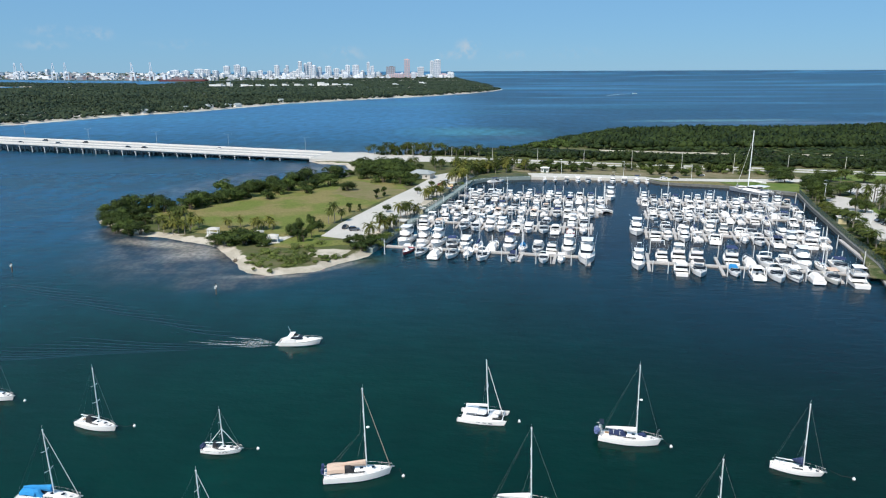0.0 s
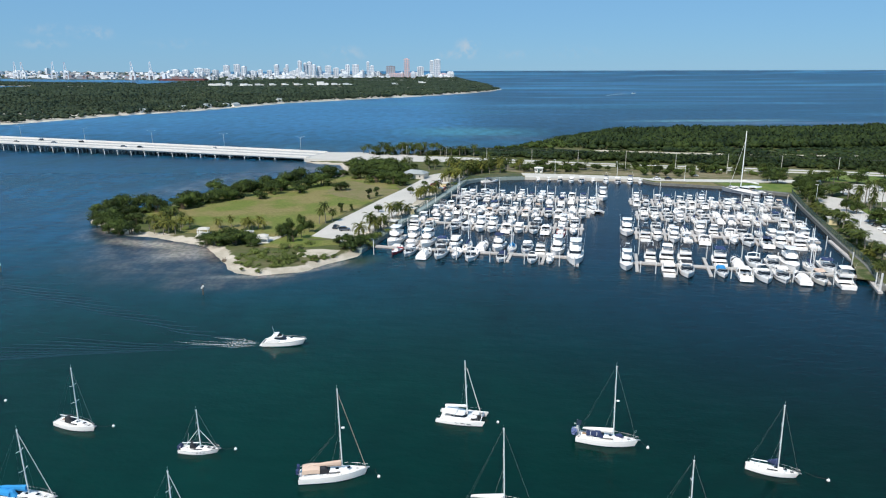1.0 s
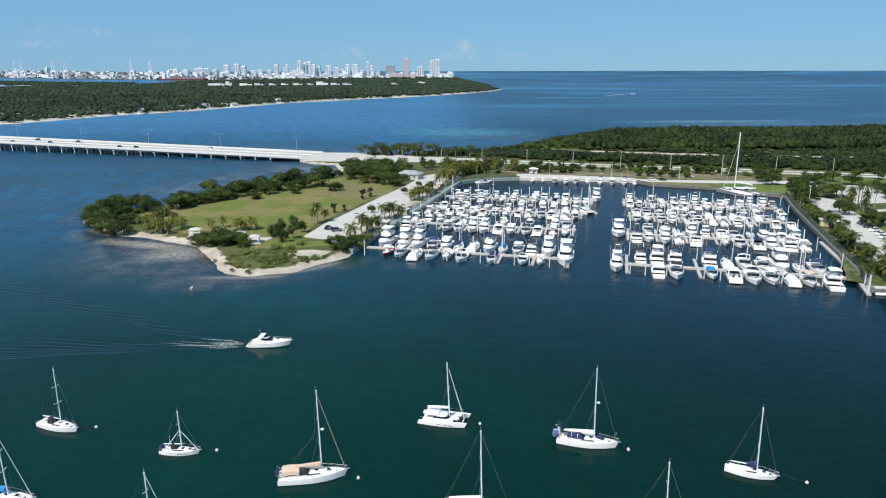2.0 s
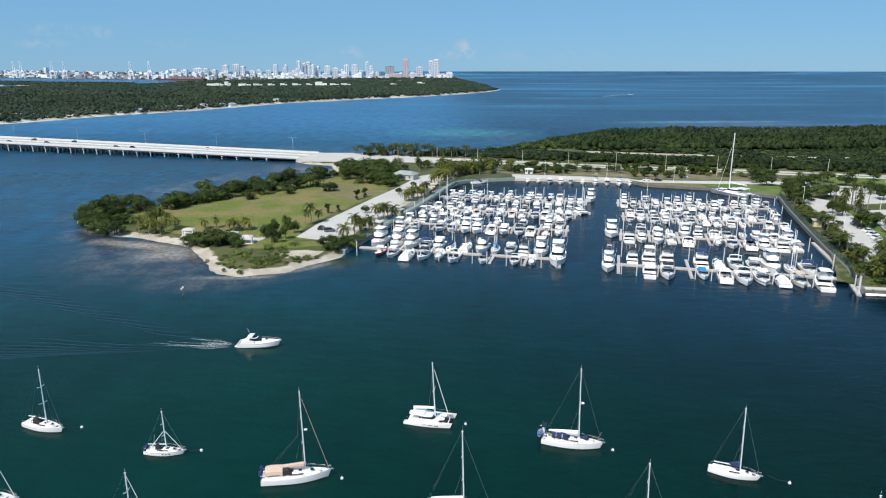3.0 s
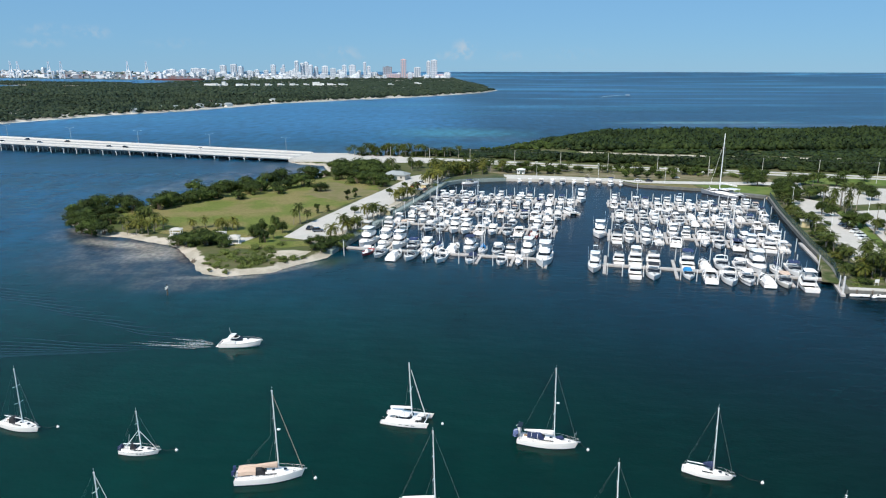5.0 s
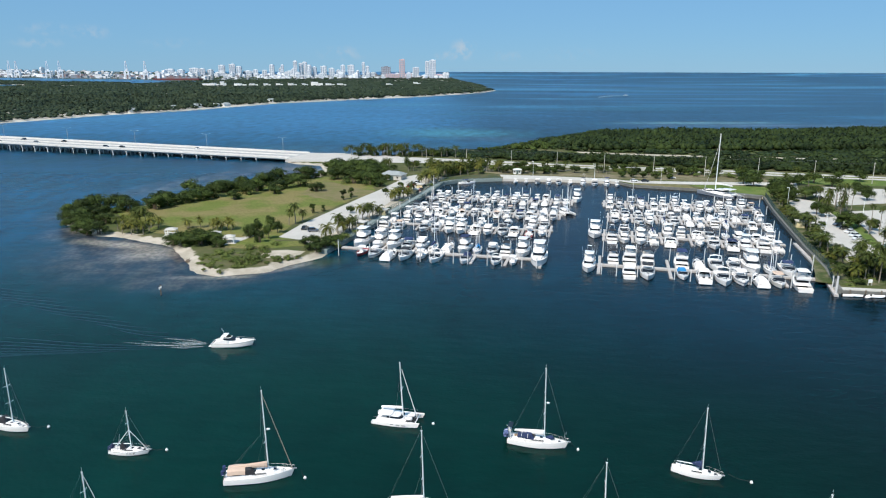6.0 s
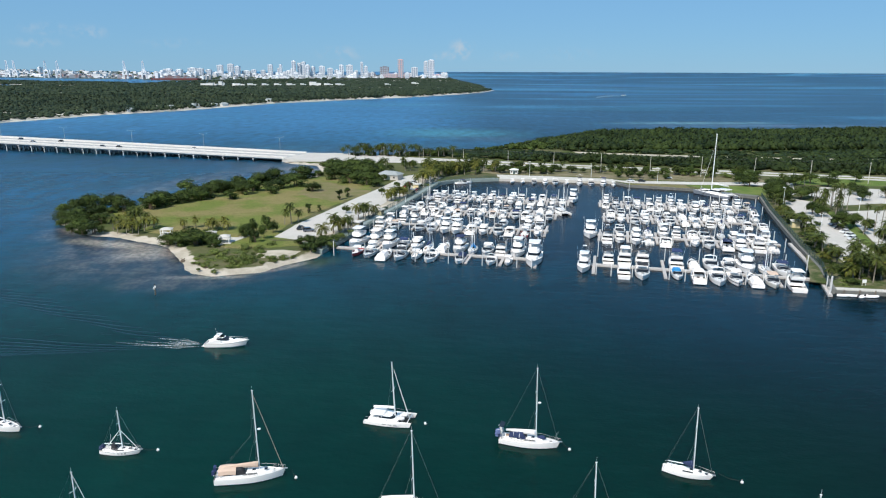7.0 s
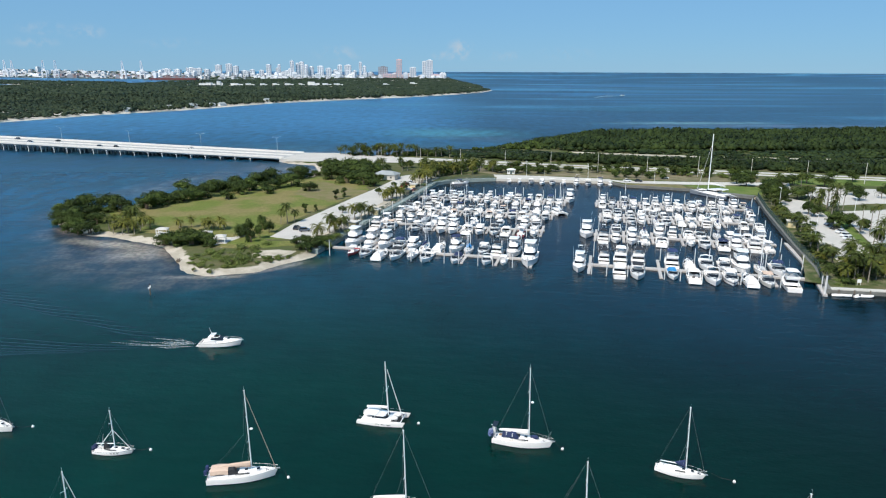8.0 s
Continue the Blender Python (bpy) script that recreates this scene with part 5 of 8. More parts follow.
for x in (-2182, -2144, -1988, -1927, -1585, -1490):
    ob = thing("gantry_crane", "tall pale harbour gantry crane with a raised boom", "crane", "harbour cranes")
    for dx in (-10, 10):
        for dy in (-8, 8):
            part("leg", Geo().box(dx - 1.7, dx + 1.7, dy - 1.7, dy + 1.7, 0, 44), CRANE, ob)
    part("girder", Geo().box(-11.5, 11.5, -9, -6, 26, 29), CRANE, ob)
    part("girder", Geo().box(-11.5, 11.5, -9, 9, 42, 46), CRANE, ob)
    part("boom", Geo().tube([(-6, -6, 44), (-2, -12, 92)], 1.9, 4).tube([(6, -6, 44), (2, -12, 92)], 1.9, 4).tube([(0, 8, 46), (0, -4, 62), (0, -12, 92)], 0.8, 4), CRANE, ob)
    part("cab", Geo().box(-4, 4, 0, 10, 46, 53, 0.5), CRANE, ob)
    ob.matrix_basis = pose(x, 3610, dish(3610) - 0.5, 0, 0, (x * 3) % 20) @ Matrix.Diagonal((1.05, 1.05, 1.05, 1))
ship = thing("container_ship", "dark red container ship at the far quay", "ship")
part("hull", Geo().loft([[(-115, -14, 0), (105, -14, 0), (118, 0, 0), (105, 14, 0), (-115, 14, 0)], [(-118, -16, 13), (112, -16, 13), (128, 0, 13), (112, 16, 13), (-118, 16, 13)]]), SHIP_RED, ship)
part("superstructure", Geo().box(-96, -82, -15, 15, 13, 38, 1), PALE, ship)
g = Geo()
for i in range(14):
    g.box(-74 + i * 12.6, -74 + i * 12.6 + 12, -14, 14, 13, 18 + (i * 7) % 11)
part("containers", g, BOX_MIX, ship, "stacked mixed-colour containers")
ship.matrix_basis = pose(-1300, 3530, dish(3530), 0, 0, 3)
rng = random.Random(21)
for k in range(40):
    x, y = rng.uniform(-2500, -1350), rng.uniform(3640, 3860)
    ob = single("container_stack", Geo().box(-26, 26, -10, 10, -3, rng.uniform(5, 16)).box(-20, 12, -11, 9, -3, rng.uniform(8, 18)), BOX_MIX if k % 3 else PALE, "stacked freight containers and sheds in the port", "containers", "port sheds")
    ob.matrix_basis = pose(x, y, dish_at(x, y) + 1, 0, 0, rng.uniform(-10, 10))
for x, y, w, h in ((-835, 2600, 52, 14), (-793, 2620, 21, 25), (-815, 2590, 30, 17), (-724, 2600, 42, 14), (-678, 2610, 32, 13), (-625, 2600, 25, 14), (-584, 2620, 25, 14), (-531, 2600, 32, 15), (-489, 2620, 21, 14), (-441, 2600, 42, 24), (-395, 2620, 32, 15), (-349, 2600, 32, 15), (-175, 2640, 21, 14), (-81, 2900, 29, 14)):
    ob = thing("shed", "white flat-roofed building among the trees of the key", "building", "buildings on the key")
    h = h * 0.62
    part("wall", Geo().box(-w / 2, w * 0.1, -12, 12, -1, h, 0.4).box(w * 0.1, w / 2, -8, 10, -1, h * 0.72, 0.4), PAINT_WHITE, ob)
    part("roof", Geo().box(-w / 2 - 0.6, w * 0.1 + 0.6, -12.6, 12.6, h + 0.01, h + 0.7), PALE, ob)
    ob.matrix_basis = pose(x, y, dish_at(x, y) + 1.2, 0, 0, (w * 7) % 15)
for x, y, h in ((-415, 1075, 4), (-395, 1088, 4), (-372, 1130, 5), (-352, 1165, 4), (-340, 1180, 4), (-300, 1330, 5), (-240, 1450, 5), (-425, 1010, 4)):
    ob = thing("beach_hut", "small white house under the trees by the beach", "house", "beach houses")
    part("wall", Geo().box(-6, 6, -4, 4, -1, h, 0.1), PAINT_WHITE, ob)
    part("roof", Geo().loft([[(-6.6, -4.6, h), (6.6, -4.6, h), (6.6, 4.6, h), (-6.6, 4.6, h)], [(-4, -0.3, h + 2.4), (4, -0.3, h + 2.4), (4, 0.3, h + 2.4), (-4, 0.3, h + 2.4)]]), ROOF_GREY, ob)
    ob.matrix_basis = pose(x - 8, y + 3, 1.2, 0, 0, 50)


# ---- boats ----
def hull_stations(L, B, H, Hb, stern=0.86, n=11, fine=2.2):
    """Stations from the transom to the stem: place, half beam and height of the rail."""
    out = []
    for i in range(n):
        s = i / (n - 1)
        b = B / 2 * (stern + (1 - stern) * math.sin(math.pi / 2 * min(1, s / 0.42))) if s < 0.42 else B / 2 * (1 - ((s - 0.42) / 0.58) ** fine)
        out.append((-L / 2 + L * s, max(b, 0.03), H + (Hb - H) * s ** 1.8, s))
    return out


def hull(L, B, H, Hb, stern=0.86, rake=0.45, draft=0.5, fine=2.2):
    g, st, rings = Geo(), hull_stations(L, B, H, Hb, stern, fine=fine), []
    for x, b, z, s in st:
        def at(w, h):
            return (x - rake * (1 - h / z) * s ** 4, w, h)
        k = 0.95 + 0.02 * (1 - s)
        low = -draft * (1 - 0.8 * s ** 3)
        half = [at(b, z), at(b * 0.99, z * 0.55), at(b * k, 0.12), at(b * k * 0.8, low * 0.6)]
        rings.append(half + [at(0, low)] + [(p[0], -p[1], p[2]) for p in half[::-1]])
    g.loft(rings, cap=False, closed=False)
    g.f.append(tuple(range(8, -1, -1)))
    return g


def stripe(L, B, H, Hb, lo, hi, stern=0.86, rake=0.45, out=0.025, fine=2.2):
    """A painted band along both sides of a hull, between two fractions of its height."""
    g = Geo()
    for sgn in (1, -1):
        rings = []
        for x, b, z, s in hull_stations(L, B, H, Hb, stern, fine=fine):
            ring = []
            for f in (lo, hi):
                w = b * (0.99 + 0.01 * (f - 0.55) / 0.45) if f > 0.55 else b * ((0.95 + 0.02 * (1 - s)) + (0.04 - 0.02 * (1 - s)) * max(0, f) / 0.55)
                ring.append((x - rake * (1 - f) * s ** 4 + out * s, sgn * (w + out), z * f))
            rings.append(ring)
        if sgn < 0:
            rings = [r[::-1] for r in rings]
        g.loft(rings, cap=False, closed=False)
    return g


def deck_plate(L, B, H, Hb, s0, s1, drop=0.06, inset=0.06, stern=0.86, camber=0.06, fine=2.2, floor=None):
    """The deck between two fractions of the length, level with the rail, or a cockpit floor at a set height."""
    g, rings = Geo(), []
    for i in range(11):
        f = s0 + (s1 - s0) * i / 10
        x = -L / 2 + L * f
        b = B / 2 * (stern + (1 - stern) * math.sin(math.pi / 2 * min(1, f / 0.42))) if f < 0.42 else B / 2 * (1 - ((f - 0.42) / 0.58) ** fine)
        b = max(b - inset, 0.02)
        z = (H + (Hb - H) * f ** 1.8 - drop) if floor is None else floor
        rings.append([(x, b, z), (x, 0, z + camber), (x, -b, z), (x, -b, z - 0.06), (x, b, z - 0.06)])
    return g.loft(rings)


def house(x0, x1, w0, w1, z0, z1, back=0.2, front=0.8, side=0.12):
    """A cabin: aft and fore ends, widths there, leaning ends and sides."""
    lo = [(x0, -w0 / 2), (x1 - 0.1 * (x1 - x0), -(w0 * 0.3 + w1 * 0.7) / 2), (x1, -w1 * 0.32), (x1, w1 * 0.32), (x1 - 0.1 * (x1 - x0), (w0 * 0.3 + w1 * 0.7) / 2), (x0, w0 / 2)]

    def ring(f, grow=0.0):
        out = []
        cx = (x0 + x1) / 2
        for x, y in lo:
            xx = x + f * (back if x == x0 else -front)
            yy = y * (1 - side * f * 2 / max(0.5, abs(w0)))
            out.append((xx + grow * (1 if xx > cx else -1), yy + grow * (1 if yy > 0 else -1), z0 + (z1 - z0) * f))
        return out
    return ring


def cabin_parts(root, ring, mat, windows=((0.4, 0.82),), roof_over=0.12, name="cabin"):
    c = part(name, Geo().loft([ring(0), ring(0.92), [(x * 0.995, y * 0.95, z) for x, y, z in ring(1.0)]]), mat, root)
    for lo, hi in windows:
        part("window", Geo().loft([ring(lo, 0.02), ring(hi, 0.02)]), GLASS, c, "dark tinted window band")
    return c


def rail(L, B, H, Hb, s0=0.45, s1=1.0, h=0.6, stern=0.86, r=0.025, fine=2.2):
    """A bow rail on stanchions, down both sides."""
    g = Geo()
    for sgn in (1, -1):
        top = []
        for i in range(8):
            f = s0 + (s1 - s0) * i / 7
            b = B / 2 * (1 - ((max(f, 0.42) - 0.42) / 0.58) ** fine) if f > 0.42 else B / 2 * (stern + (1 - stern) * math.sin(math.pi / 2 * f / 0.42))
            z = H + (Hb - H) * f ** 1.8
            p = (-L / 2 + L * f, sgn * max(b - 0.08, 0.02), z)
            top.append((p[0], p[1], z + h))
            g.tube([p, top[-1]], r * 0.8, 4)
        g.tube(top, r, 4)
    return g


def fishing_yacht(L, label, top=True, canvas=None, tower=False, name="motor_yacht", hull_mat=None):
    """A sport-fishing cruiser: flared hull, cockpit, saloon, flying bridge with a hard top."""
    B, H, Hb = L * 0.32, L * 0.080, L * 0.138
    k = L / 13.0
    root = thing(name, label, "boat", "marina boats")
    hull_ob = part("hull", hull(L, B, H, Hb), hull_mat or GELCOAT, root)
    part("waterline_stripe", stripe(L, B, H, Hb, 0.03, 0.12), BOTTOM, hull_ob)
    part("rub_rail", stripe(L, B, H, Hb, 0.86, 0.93, out=0.05), STEEL, hull_ob)
    part("foredeck", deck_plate(L, B, H, Hb, 0.26, 0.985), DECK_WHITE, root)
    part("cockpit_floor", deck_plate(L, B, H, Hb, 0.01, 0.27, floor=H * 0.45), DECK_WHITE, root)
    ring = house(-L * 0.24, L * 0.2, B * 0.82, B * 0.62, H + 0.0, H + 1.75 * k, 0.05, 1.3 * k)
    cabin_parts(root, ring, GELCOAT, ((0.45, 0.86),), name="saloon")
    trunk = house(L * 0.1, L * 0.34, B * 0.6, B * 0.4, H + 0.25 * k, H + 0.95 * k, 0, 1.4 * k)
    part("trunk_cabin", Geo().loft([trunk(0), trunk(1)]), GELCOAT, root)
    zb = H + 1.78 * k
    fb = house(-L * 0.25, L * 0.1, B * 0.78, B * 0.6, zb, zb + 0.75 * k, 0.0, 0.3 * k, -0.05)
    part("flying_bridge", Geo().loft([fb(0), fb(1)], cap=False).loft([fb(0.08), [(x, y, z + 0.05) for x, y, z in fb(0.08)]]), GELCOAT, root)
    part("helm_seat", Geo().box(-L * 0.1, -L * 0.05, -0.7 * k, 0.7 * k, zb + 0.05, zb + 0.85 * k, 0.08), WHITE_CANVAS, root)
    part("helm_console", Geo().box(L * 0.0, L * 0.05, -0.8 * k, 0.8 * k, zb + 0.05, zb + 0.95 * k, 0.1), GELCOAT, root)
    if top:
        x0, x1, hi = -L * 0.19, L * 0.03, zb + 1.98 * k
        part("top_frame", Geo().tube([(x0, -B * 0.32, zb + 0.6 * k), (x0, -B * 0.3, hi), (x1, -B * 0.3, hi), (x1, B * 0.3, hi), (x0, B * 0.3, hi), (x0, B * 0.32, zb + 0.6 * k)], 0.035, 5), STEEL, root)
        t = house(-L * 0.23, L * 0.08, B * 0.74, B * 0.62, zb + 2.0 * k, zb + 2.14 * k, 0.05, 0.15)
        part("hard_top", Geo().loft([t(0), t(1)]), canvas or GELCOAT, root)
        if tower:
            part("tower", Geo().tube([(-L * 0.1, -B * 0.25, zb + 2.1 * k), (-L * 0.08, -B * 0.12, zb + 4.2 * k)], 0.03, 4).tube([(-L * 0.1, B * 0.25, zb + 2.1 * k), (-L * 0.08, B * 0.12, zb + 4.2 * k)], 0.03, 4)
                 .box(-L * 0.11, -L * 0.05, -B * 0.16, B * 0.16, zb + 4.2 * k, zb + 4.3 * k), ALU, root)
    part("antenna", Geo().tube([(-L * 0.16, B * 0.3, zb + 1.9 * k), (-L * 0.2, B * 0.32, zb + 5.2 * k)], 0.02, 4), ALU, root)
    for sgn in (-1, 1):
        part("outrigger", Geo().tube([(-L * 0.02, sgn * B * 0.42, H + 1.0), (-L * 0.14, sgn * B * 0.55, H + 5.4 * k)], 0.03, 4, 0.015), ALU, root)
    part("bow_rail", rail(L, B, H, Hb, 0.5), STEEL, root)
    return root


def express_cruiser(L, label, canvas=NAVY, cover=False, hull_mat=None, arch=True, band=None):
    """An open cruiser: long foredeck, wrapped windscreen, cockpit with seats under an arch or a canvas."""
    B, H, Hb = L * 0.32, L * 0.086, L * 0.120
    root = thing("cabin_cruiser", label, "boat", "marina boats")
    hull_ob = part("hull", hull(L, B, H, Hb, 0.9, 0.5), hull_mat or GELCOAT, root)
    part("waterline_stripe", stripe(L, B, H, Hb, 0.03, 0.13, 0.9, 0.5), BOTTOM, hull_ob)
    if band:
        part("side_stripe", stripe(L, B, H, Hb, 0.62, 0.74, 0.9, 0.5, 0.03), band, hull_ob)
    part("foredeck", deck_plate(L, B, H, Hb, 0.4, 0.985, stern=0.9, camber=0.22), GELCOAT, root)
    part("cockpit_floor", deck_plate(L, B, H, Hb, 0.02, 0.42, floor=H * 0.55, stern=0.9, camber=0.01), DECK_WHITE, root)
    part("swim_platform", Geo().box(-L / 2 - 0.7, -L / 2 + 0.05, -B * 0.38, B * 0.38, 0.25, 0.36, 0.03), DECK_WHITE, root)
    ring = house(-L * 0.02, L * 0.17, B * 0.86, B * 0.7, H + 0.05, H + 0.85, 0.5, 1.0, 0.2)
    part("windscreen", Geo().loft([ring(0), ring(1)], cap=False), GLASS, root, "dark wrapped windscreen")
    part("screen_frame", Geo().loft([ring(0.94, 0.02), ring(1.04, 0.02)], cap=False), STEEL, root)
    part("hatch", Geo().box(L * 0.24, L * 0.29, -0.3, 0.3, Hb + 0.02, Hb + 0.12, 0.03), GLASS, root)
    if cover:
        t = house(-L * 0.46, L * 0.14, B * 0.84, B * 0.7, H - 0.02, H + 0.9, 0.5, 1.4, 0.5)
        part("cover", Geo().loft([t(0), t(0.6), t(1)]), canvas, root, "fitted canvas cover")
    else:
        for sgn in (-1, 1):
            part("seat", Geo().box(-L * 0.14, -L * 0.08, sgn * B * 0.2 - 0.35, sgn * B * 0.2 + 0.35, H * 0.55, H + 0.55, 0.08), WHITE_CANVAS, root)
        part("bench", Geo().box(-L * 0.43, -L * 0.36, -B * 0.34, B * 0.34, H * 0.55, H + 0.15, 0.08), WHITE_CANVAS, root)
        if arch:
            part("radar_arch", Geo().tube([(-L * 0.26, -B * 0.44, H), (-L * 0.2, -B * 0.38, H + 1.5), (-L * 0.19, 0, H + 1.75), (-L * 0.2, B * 0.38, H + 1.5), (-L * 0.26, B * 0.44, H)], 0.13, 5), GELCOAT, root)
        if canvas:
            t = house(-L * 0.27, L * 0.05, B * 0.74, B * 0.7, H + 1.62, H + 1.74, 0.1, 0.2, 0.1)
            part("bimini_top", Geo().loft([t(0), [(x * 0.9, y * 0.85, z + 0.08) for x, y, z in t(1)]]), canvas, root, "stretched canvas sun top")
            x0, x1, hi = -L * 0.22, L * 0.02, H + 1.62
            part("top_frame", Geo().tube([(x0, -B * 0.42, H), (x0, -B * 0.34, hi), (x1, -B * 0.34, hi), (x1, B * 0.34, hi), (x0, B * 0.34, hi), (x0, B * 0.42, H)], 0.025, 4), STEEL, root)
    part("bow_rail", rail(L, B, H, Hb, 0.46, stern=0.9), STEEL, root)
    return root


def console_boat(L, label, canvas=WHITE_CANVAS, hull_mat=None, engines=2):
    """An open fishing boat: centre console under a T-top, outboards on the transom."""
    B, H, Hb = L * 0.3, L * 0.085, L * 0.135
    root = thing("fishing_boat", label, "boat", "marina boats")
    hull_ob = part("hull", hull(L, B, H, Hb, 0.92, 0.5), hull_mat or GELCOAT, root)
    part("waterline_stripe", stripe(L, B, H, Hb, 0.03, 0.14, 0.92, 0.5), BOTTOM, hull_ob)
    part("deck", deck_plate(L, B, H, Hb, 0.02, 0.72, floor=H * 0.5, stern=0.92, camber=0.01), DECK_WHITE, root)
    part("foredeck", deck_plate(L, B, H, Hb, 0.7, 0.985, stern=0.92), GELCOAT, root)
    part("gunwale", stripe(L, B, H, Hb, 0.93, 1.02, 0.92, 0.5, 0.06), GELCOAT, hull_ob)
    part("console", Geo().box(-0.5, 0.5, -0.5, 0.5, H * 0.5, H + 0.75, 0.12).box(0.35, 0.6, -0.45, 0.45, H + 0.7, H + 1.1), GELCOAT, root)
    part("leaning_post", Geo().box(-1.5, -1.0, -0.55, 0.55, H * 0.5, H + 0.4, 0.08), WHITE_CANVAS, root)
    hi = H + 1.58
    part("top_frame", Geo().tube([(-0.9, -0.62, H * 0.5), (-0.9, -0.68, hi), (0.6, -0.68, hi), (0.6, 0.68, hi), (-0.9, 0.68, hi), (-0.9, 0.62, H * 0.5)], 0.03, 4), ALU, root)
    part("t_top", Geo().box(-1.5, 1.2, -1.0, 1.0, H + 1.6, H + 1.7, 0.04), canvas, root)
    for i in range(engines):
        y = (i - (engines - 1) / 2) * 0.8
        part("outboard_motor", Geo().box(-L / 2 - 0.75, -L / 2 - 0.1, y - 0.25, y + 0.25, H * 0.75, H + 0.55, 0.12).box(-L / 2 - 0.55, -L / 2 - 0.3, y - 0.1, y + 0.1, -0.5, H * 0.8), RUBBER if L > 8.5 else GELCOAT, root)
    return root


DINGHY_BLUE = material("blue_grey_boat_cover", (0.13, 0.17, 0.34), 0.8, spread=0.25, scale=0.6, bump=0.01)


def sail_yacht(L, mast, label, canvas=NAVY, dodger=None, bimini=None, jib=True, name="sailing_boat", group="moored yachts", mat=None, boom_cover=True, arch=False, rake=0.02, wind=False, dome=False, heap=False, ports=False, step=0.08, tent=1.05, cover=None, bundle=False, top_span=(0.44, 0.12), stern=0.62, line=True, motor=False, split=False, poles=False):
    """A sailing yacht: fair hull, coachroof with ports, cockpit, mast with spreaders, boom and stowed sail, rigging, rails."""
    B, H, Hb = L * 0.30, L * 0.092, L * 0.126
    fine = 1.9
    root = thing(name, label, "sailing boat", group)
    hull_ob = part("hull", hull(L, B, H, Hb, stern, 0.55, 0.6, fine), mat or GELCOAT, root, smooth=False)
    part("boot_stripe", stripe(L, B, H, Hb, 0.03, 0.10, stern, 0.55, 0.02, fine), BOTTOM, hull_ob)
    if line:
        part("cove_stripe", stripe(L, B, H, Hb, 0.85, 0.89, stern, 0.55, 0.022, fine), canvas, hull_ob)
    for k in range(3 if ports else 0):
        x = -L * 0.02 + k * L * 0.075
        for sgn in (-1, 1):
            y = sgn * (B * 0.5 * (1 - max(0, (x / L + 0.08) / 0.58) ** fine) * 0.985 + 0.0)
            part("hull_port", Geo().box(x, x + L * 0.045, min(y, y + sgn * 0.03), max(y, y + sgn * 0.03), H * 0.62, H * 0.76), GLASS, hull_ob)
    part("deck", deck_plate(L, B, H, Hb, 0.3, 0.985, 0.05, 0.05, stern, 0.08, fine), DECK_WHITE, root)
    part("side_deck", deck_plate(L, B, H, Hb, 0.01, 0.31, 0.05, 0.05, stern, 0.0, fine), DECK_WHITE, root)
    for sgn in (-1, 1):
        part("cockpit_coaming", Geo().box(-L * 0.42, -L * 0.16, sgn * B * 0.26 - 0.09, sgn * B * 0.26 + 0.09, H - 0.05, H + 0.32, 0.05), GELCOAT, root)
        part("cockpit_bench", Geo().box(-L * 0.4, -L * 0.17, sgn * B * 0.17 - 0.22, sgn * B * 0.17 + 0.22, H - 0.04, H + 0.1, 0.04), TEAK if L > 8 else DECK_WHITE, root)
        part("winch", Geo().tube([(-L * 0.25, sgn * B * 0.26, H + 0.3), (-L * 0.25, sgn * B * 0.26, H + 0.5)], 0.09, 8), STEEL, root)
    part("steering_wheel", Geo().tube([(-L * 0.33, 0.45 * math.cos(a), H + 0.6 + 0.45 * math.sin(a)) for a in (k * math.pi / 6 for k in range(13))], 0.025, 4), STEEL, root)
    ring = house(-L * 0.15, L * 0.27, B * 0.56, B * 0.36, H - 0.02, H + 0.05 * L, 0.05, L * 0.07, 0.14)
    c = part("coachroof", Geo().loft([ring(0), ring(0.85), [(x * 0.97, y * 0.88, z) for x, y, z in ring(1.0)]]), GELCOAT, root)
    for sgn in (-1, 1):
        part("cabin_port", Geo().loft([[(x, sgn * w - 0.07, H + 0.018 * L), (x, sgn * w + 0.07, H + 0.018 * L), (x, sgn * w + 0.07, H + 0.034 * L), (x, sgn * w - 0.07, H + 0.034 * L)] for x, w in ((-L * 0.1, B * 0.262), (0.0, B * 0.245), (L * 0.1, B * 0.222))]), GLASS, c)
    for x in (L * 0.03, L * 0.2, L * 0.33):
        part("hatch", Geo().box(x, x + 0.5, -0.25, 0.25, H + (0.05 if x < L * 0.25 else 0.02) * L, H + (0.05 if x < L * 0.25 else 0.02) * L + 0.07, 0.02), GLASS, root)
    mx, mz = L * step, H + 0.04 * L
    top = (mx - rake * mast, 0, mast)
    m = part("mast", Geo().tube([(mx, 0, mz - 0.3), ((mx + top[0]) / 2, 0, (mz + mast) / 2), top], 0.105, 8, 0.08), ALU, root)
    for f in (0.38, 0.68):
        z = mz + (mast - mz) * f
        xx = mx - rake * z
        w = B * 0.36 * (1.05 - f * 0.5)
        part("spreader", Geo().tube([(xx - 0.15, -w, z + 0.1), (xx, 0, z), (xx - 0.15, w, z + 0.1)], 0.045, 5), ALU, m)
    part("masthead_antenna", Geo().tube([top, (top[0], 0, mast + 0.7)], 0.012, 4).box(top[0] - 0.16, top[0] + 0.14, -0.03, 0.03, mast - 0.05, mast + 0.04), ALU, m)
    if dome:
        part("radar_dome", Geo().blob((mx + 0.35, 0, mz + (mast - mz) * 0.52), (0.3, 0.3, 0.16), 10, 5), GELCOAT, m, smooth=True)
